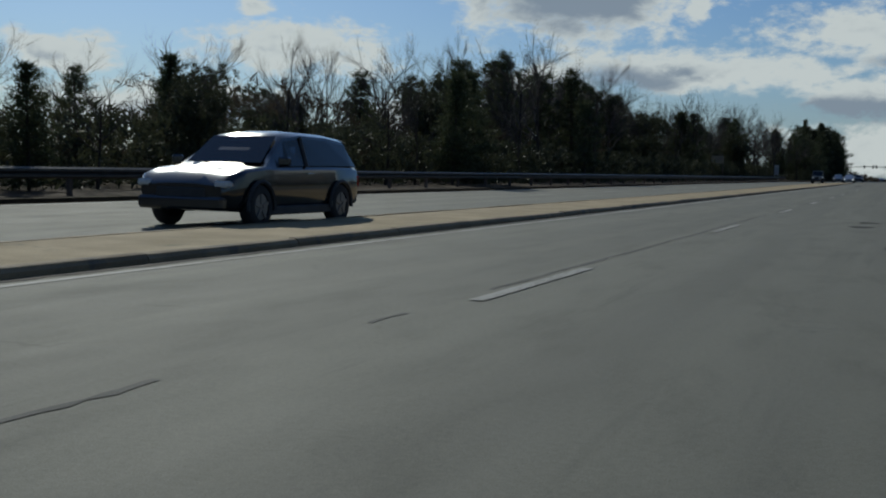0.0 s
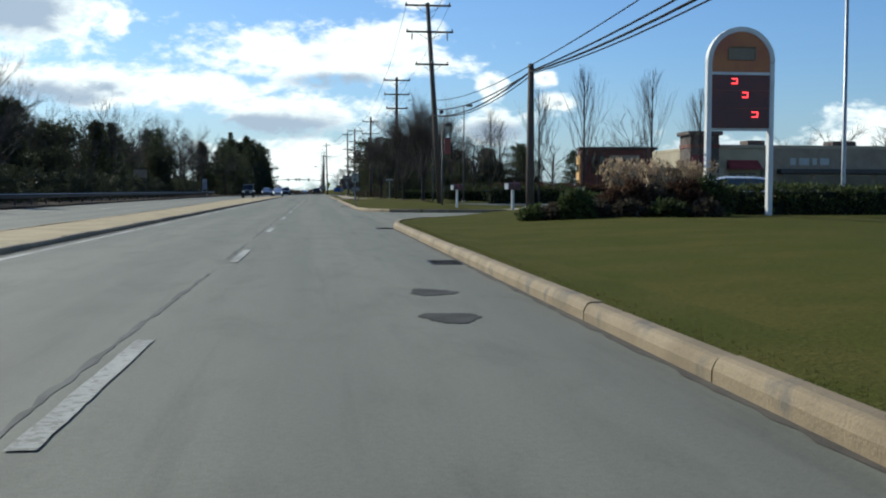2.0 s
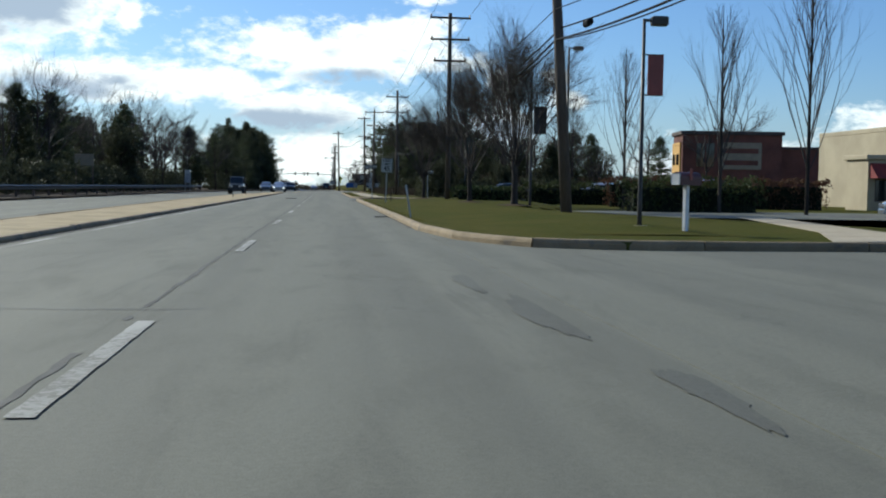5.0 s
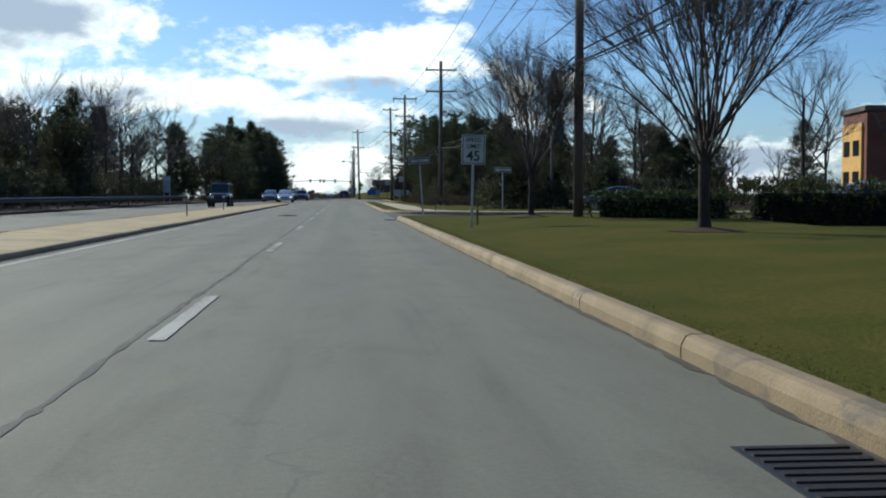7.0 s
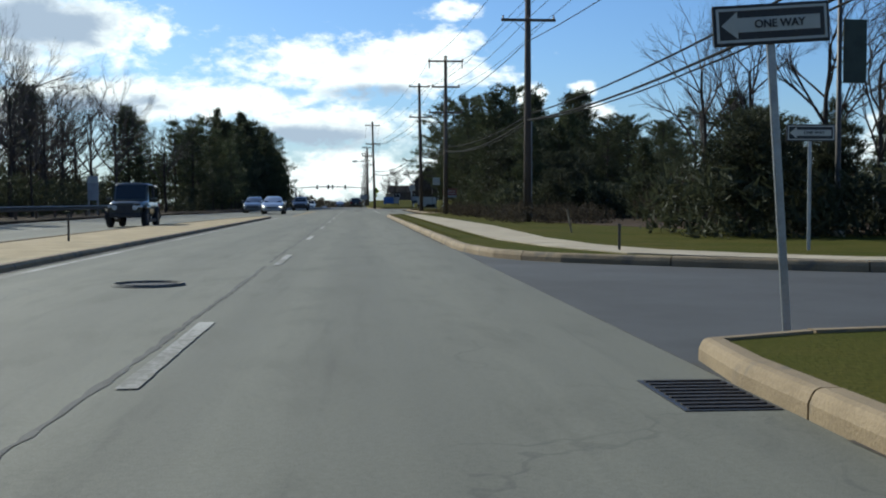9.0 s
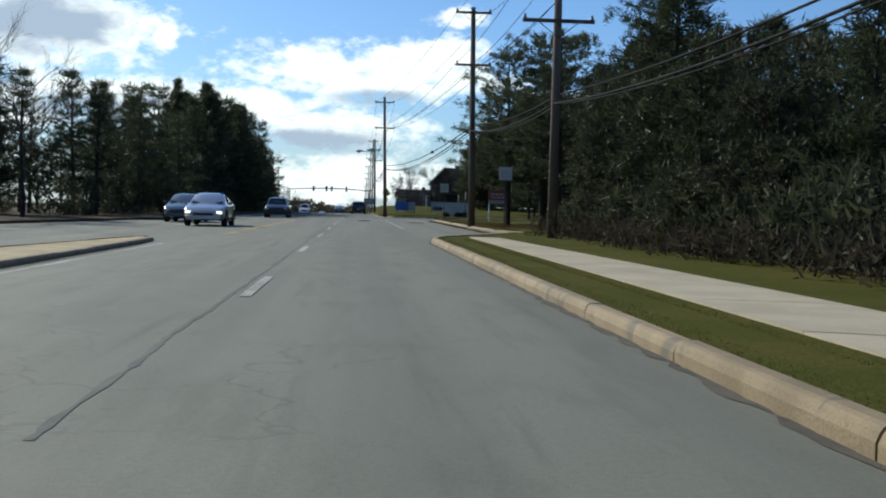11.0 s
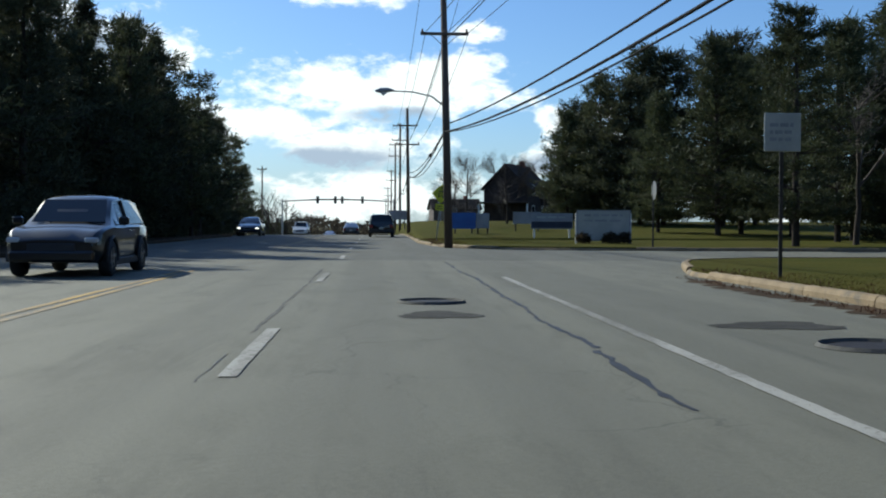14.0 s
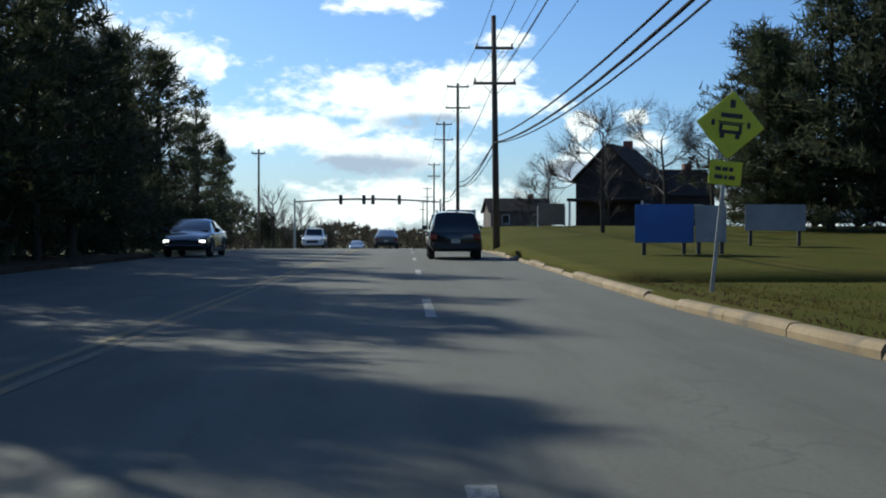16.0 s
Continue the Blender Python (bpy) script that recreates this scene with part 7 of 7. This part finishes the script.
def car(kind, paint, x, y, turn, label, category="car", group="", z=0.0, lit=False):
    """A vehicle from stations along its length: (y, half width, floor, belt, roof, roof half width)."""
    S = {
        "suv": dict(l=4.6, w=0.92, r=0.36, wb=1.36, st=[(-2.3, 0.80, 0.45, 0.95, 0.95, 0.78), (-2.22, 0.88, 0.32, 1.02, 1.30, 0.70), (-1.95, 0.91, 0.28, 1.04, 1.62, 0.66), (-1.2, 0.92, 0.26, 1.04, 1.68, 0.68), (-0.2, 0.92, 0.26, 1.03, 1.69, 0.69), (0.35, 0.92, 0.26, 1.02, 1.62, 0.68), (0.75, 0.92, 0.26, 1.02, 1.34, 0.74), (1.12, 0.92, 0.26, 1.03, 1.05, 0.82), (1.7, 0.91, 0.27, 0.98, 0.99, 0.80), (2.12, 0.87, 0.30, 0.88, 0.89, 0.76), (2.3, 0.76, 0.42, 0.72, 0.73, 0.68)]),
        "sedan": dict(l=4.75, w=0.90, r=0.33, wb=1.38, st=[(-2.38, 0.78, 0.42, 0.86, 0.87, 0.74), (-2.25, 0.86, 0.30, 0.96, 0.98, 0.76), (-1.75, 0.89, 0.25, 0.98, 1.02, 0.74), (-1.25, 0.90, 0.24, 0.96, 1.28, 0.64), (-0.7, 0.90, 0.24, 0.95, 1.43, 0.60), (0.0, 0.90, 0.24, 0.94, 1.45, 0.61), (0.45, 0.90, 0.24, 0.93, 1.36, 0.63), (0.95, 0.90, 0.24, 0.93, 1.05, 0.74), (1.15, 0.90, 0.24, 0.92, 0.94, 0.78), (1.8, 0.88, 0.25, 0.84, 0.85, 0.76), (2.2, 0.83, 0.29, 0.74, 0.75, 0.72), (2.38, 0.70, 0.38, 0.62, 0.63, 0.62)]),
        "van": dict(l=5.0, w=0.97, r=0.35, wb=1.5, st=[(-2.5, 0.86, 0.5, 1.0, 1.1, 0.84), (-2.46, 0.93, 0.32, 1.12, 1.85, 0.78), (-1.5, 0.97, 0.28, 1.12, 1.96, 0.80), (0.2, 0.97, 0.28, 1.10, 1.96, 0.80), (0.75, 0.97, 0.28, 1.08, 1.86, 0.78), (1.35, 0.96, 0.28, 1.06, 1.25, 0.80), (1.6, 0.95, 0.28, 1.04, 1.08, 0.84), (2.3, 0.90, 0.30, 0.92, 0.93, 0.80), (2.5, 0.8, 0.42, 0.75, 0.76, 0.72)]),
        "pickup": dict(l=5.4, w=0.97, r=0.39, wb=1.65, st=[(-2.7, 0.94, 0.55, 1.05, 1.06, 0.9), (-2.66, 0.96, 0.45, 1.08, 1.09, 0.92), (-1.0, 0.97, 0.4, 1.08, 1.10, 0.92), (-0.92, 0.97, 0.4, 1.10, 1.72, 0.74), (-0.2, 0.97, 0.38, 1.1, 1.84, 0.72), (0.5, 0.97, 0.38, 1.08, 1.80, 0.72), (1.15, 0.97, 0.38, 1.08, 1.18, 0.80), (1.4, 0.97, 0.38, 1.08, 1.12, 0.86), (2.4, 0.94, 0.4, 1.02, 1.03, 0.84), (2.7, 0.84, 0.5, 0.85, 0.86, 0.76)]),
        "jeep": dict(l=3.9, w=0.80, r=0.38, wb=1.2, st=[(-1.75, 0.70, 0.5, 0.98, 1.66, 0.64), (-1.70, 0.74, 0.45, 1.0, 1.74, 0.66), (-0.6, 0.75, 0.42, 1.0, 1.80, 0.66), (0.28, 0.75, 0.42, 1.0, 1.80, 0.65), (0.36, 0.75, 0.42, 1.0, 1.74, 0.65), (0.62, 0.75, 0.42, 1.04, 1.08, 0.66), (1.1, 0.70, 0.44, 1.04, 1.06, 0.58), (1.72, 0.62, 0.46, 0.98, 1.0, 0.52), (1.78, 0.60, 0.5, 0.94, 0.95, 0.5)]),
    }
    S["crossover"] = dict(S["suv"], r=0.34, st=[(yy * 0.96, hw * 0.97, lo * 0.95, belt * 0.94, roof * 0.92, rw * 0.96) for yy, hw, lo, belt, roof, rw in S["suv"]["st"]])
    S = S[kind]
    c = thing("jeep" if kind == "jeep" else "pickup" if kind == "pickup" else "car", label, category, (x, y, z), turn, group)
    st, r, wb, w = S["st"], S["r"], S["wb"], S["w"]
    bm, rings = bmesh.new(), []
    for yy, hw, lo, belt, roof, rw in st:
        cabin = roof - belt > 0.12
        prof = [(hw * 0.86, lo), (hw, lo + 0.16), (hw, belt * 0.62 + lo * 0.38), (hw * 0.985, belt - 0.04), (hw * 0.94 if cabin else hw * 0.93, belt + 0.005), (rw + 0.02, roof - 0.05) if cabin else (rw + 0.03, max(roof, belt + 0.008)), (rw * 0.86, roof), (rw * 0.4, roof + 0.025)]
        rings.append([bm.verts.new((u, yy, v)) for u, v in prof] + [bm.verts.new((-u, yy, v)) for u, v in prof[::-1]])
    m = len(rings[0])
    for a, b in zip(rings, rings[1:]):
        for j in range(m):
            bm.faces.new((a[j], b[j], b[(j + 1) % m], a[(j + 1) % m]))
    bm.faces.new(rings[0])
    bm.faces.new(rings[-1][::-1])
    bmesh.ops.recalc_face_normals(bm, faces=bm.faces)
    body = part("body", bm, paint, c, smooth_shade=True)
    mod = body.modifiers.new("edges", "EDGE_SPLIT")
    mod.split_angle = radians(38)
    # side glass, windscreens
    def shell(name, rows, mat=GLASS):
        g = bmesh.new()
        lines = [[g.verts.new(p) for p in row] for row in rows]
        for a, b in zip(lines, lines[1:]):
            for k in range(len(a) - 1):
                g.faces.new((a[k], a[k + 1], b[k + 1], b[k]))
        bmesh.ops.recalc_face_normals(g, faces=g.faces)
        ob = part(name, g, mat, c)
        mod = ob.modifiers.new("thickness", "SOLIDIFY")
        mod.thickness = 0.008
        return ob
    cab = [s for s in st if s[4] - s[3] > 0.2]
    for s in (-1, 1):
        low = [(s * (hw * 0.94 + 0.012), yy, belt + 0.03) for yy, hw, lo, belt, roof, rw in cab]
        top = [(s * (rw + 0.03 + 0.010), yy, roof - 0.10) for yy, hw, lo, belt, roof, rw in cab]
        shell("side_window", [low, top])
        mid = cab[len(cab) // 2]
        part("pillar", tubed([(s * (mid[1] * 0.94 + 0.02), mid[0], mid[3] + 0.02), (s * (mid[5] + 0.045), mid[0], mid[4] - 0.08)], 0.035, 5), LOW_TRIM, c)
    def screen(i, j, name):
        a, b = st[i], st[j]
        rows = []
        for t in (0.08, 0.92):
            yy, roof, rw = a[0] + (b[0] - a[0]) * t, a[4] + (b[4] - a[4]) * t, a[5] + (b[5] - a[5]) * t
            sgn = 1 if b[0] < a[0] else -1
            rows.append([(u * rw * 0.9, yy + 0.012 * sgn, roof + 0.03) for u in (-1, -0.45, 0.45, 1)])
        shell(name, rows)
    front = max(k for k in range(len(st)) if st[k][4] - st[k][3] > 0.2)
    base_f = min(k for k in range(front, len(st)) if st[k][4] - st[k][3] < 0.12)
    screen(base_f, front - (1 if front > 1 and st[front][4] < 1.4 else 0), "windscreen")
    rear = min(k for k in range(len(st)) if st[k][4] - st[k][3] > 0.2)
    a = st[rear]
    rows = [[(u * a[1] * 0.84, a[0] - 0.05 - 0.0, a[3] + 0.02) for u in (-1, 0, 1)], [(u * st[rear + 1][5] * 0.92, st[rear + 1][0] - 0.06, st[rear + 1][4] - 0.1) for u in (-1, 0, 1)]]
    shell("rear_window", rows)
    l = S["l"] / 2
    nose, tail = st[-1], st[0]
    for s in (-1, 1):
        part("headlight", boxed((s * nose[1] * 0.95 - 0.13, st[-2][0] - 0.06, st[-2][3] - 0.19), (s * nose[1] * 0.95 + 0.11, st[-1][0] + 0.012, st[-2][3] - 0.08), 0.03), LAMP_LIT if lit else LAMP_CLEAR, c)
        part("tail_light", boxed((s * tail[1] * 0.93 - 0.13, tail[0] - 0.02, tail[3] - 0.26), (s * tail[1] * 0.93 + 0.11, tail[0] + 0.12, tail[3] - 0.04), 0.02), LAMP_RED, c)
        part("mirror", boxed((s * (w + 0.1) - 0.1, st[base_f][0] - 0.30, st[base_f][3] + 0.02), (s * (w + 0.1) + 0.1, st[base_f][0] - 0.18, st[base_f][3] + 0.17), 0.03), paint, c)
        part("door_handle", boxed((s * (w * 0.985) - 0.012, -0.35, st[3][3] - 0.13), (s * (w * 0.985) + 0.02, -0.15, st[3][3] - 0.1), 0.006), CHROME, c)
        for yy in (-wb, wb):
            wheel(c, s * (w - 0.10), yy, r, 0.22)
            arch = bmesh.new()
            tube(arch, [(s * (w + 0.004), yy + (r + 0.06) * math.cos(q), r + (r + 0.06) * math.sin(q)) for q in np.linspace(-0.15, math.pi + 0.15, 13)], [0.035] * 13, 5)
            part("wheel_arch", arch, LOW_TRIM, c)
        part("sill", boxed((s * w * 0.93 - 0.05, -wb + r, 0.2), (s * w * 0.93 + 0.06, wb - r, 0.34), 0.02), LOW_TRIM, c)
    part("grille", boxed((-nose[1] * 0.6, nose[0] - 0.03, nose[2] + 0.08), (nose[1] * 0.6, nose[0] + 0.02, nose[3] - 0.04), 0.02), LOW_TRIM, c)
    part("front_bumper", boxed((-nose[1] * 1.05, nose[0] - 0.12, nose[2] - 0.1), (nose[1] * 1.05, nose[0] + 0.05, nose[2] + 0.1), 0.04), LOW_TRIM if kind == "jeep" else paint, c)
    part("rear_bumper", boxed((-tail[1] * 1.02, tail[0] - 0.07, tail[2] - 0.1), (tail[1] * 1.02, tail[0] + 0.1, tail[2] + 0.14), 0.04), LOW_TRIM, c)
    part("number_plate", boxed((-0.16, tail[0] - 0.085, tail[2] + 0.12), (0.16, tail[0] - 0.05, tail[2] + 0.27), 0.005), SIGN_WHITE, c)
    if kind == "jeep":
        for s in (-1, 1):
            part("fender", boxed((s * 0.72 - 0.14, 0.75, 0.78), (s * 0.72 + 0.14, 1.75, 0.86), 0.03), paint, c)
            part("round_lamp", tubed([(s * 0.4, 1.78, 0.8), (s * 0.4, 1.84, 0.8)], 0.1, 12), LAMP_CLEAR, c)
    if kind == "suv":
        for s in (-1, 1):
            part("roof_rail", tubed([(s * 0.6, -1.7, 1.66), (s * 0.62, -1.6, 1.73), (s * 0.62, 0.0, 1.75), (s * 0.6, 0.15, 1.7)], 0.02, 6), CHROME, c)
    return c


car("crossover", PAINT_DARK, -7.15, 16.15, 180, "dark blue-grey crossover car glinting in the sun on the far lanes")
car("jeep", PAINT_OLIVE, -7.9, 171.0, 180, "open olive-dark jeep on the far lanes", "jeep")
car("sedan", PAINT_SILVER, -5.4, 217.5, 180, "silver sedan approaching past the yellow line", lit=True)
car("sedan", PAINT_GREY, -7.7, 226.0, 180, "dark grey sedan behind the silver one")
car("crossover", PAINT_BLACK, -4.95, 255.0, 180, "black sport utility car beside the yellow line")
car("sedan", PAINT_DARK, -8.6, 319.5, 180, "dark sedan with lit headlights in the tree shade", lit=True)
car("pickup", PAINT_WHITE, -8.3, 374, 180, "white pickup truck coming over the crest", "pickup", z=fall(374))
car("suv", PAINT_BLACK, 1.42, 316.0, 0, "black hatchback sport utility car driving ahead")
car("sedan", PAINT_GREY, -1.8, 362, 0, "grey sedan far ahead in the other lane", z=fall(362))
car("sedan", PAINT_SILVER, -6.4, 415, 180, "silver sedan far off near the lights", z=fall(415))
car("van", PAINT_WHITE, 25.6, 80.0, 80, "white van parked behind the shrubs", "van")
car("sedan", PAINT_SILVER, 18.5, 121, 60, "silver sedan parked on the lot", group="parked cars")
car("sedan", PAINT_GREY, 20.8, 119, 60, "grey sedan parked on the lot", group="parked cars")
car("suv", PAINT_RED, 23.2, 117, 60, "maroon car parked on the lot", group="parked cars")
car("sedan", PAINT_SILVER, 24.0, 90.5, 70, "silver sedan parked near the restaurant", group="parked cars")
car("sedan", PAINT_BLACK, 16.6, 148.0, 95, "black sedan parked along the side street", group="parked cars")
car("van", PAINT_WHITE, 29.2, 350, 90, "white van parked near the dark house", "van", z=1.28)
tagged(part("parking_lot", slabbed([(12, 72), (26, 72.5), (60, 74), (60, 102), (14, 99), (11, 97), (13, 88), (30, 87), (32, 80), (16, 79)], 0.0, 0.134), ASPHALT), "grey asphalt parking lot", "parking lot", kind="structure")
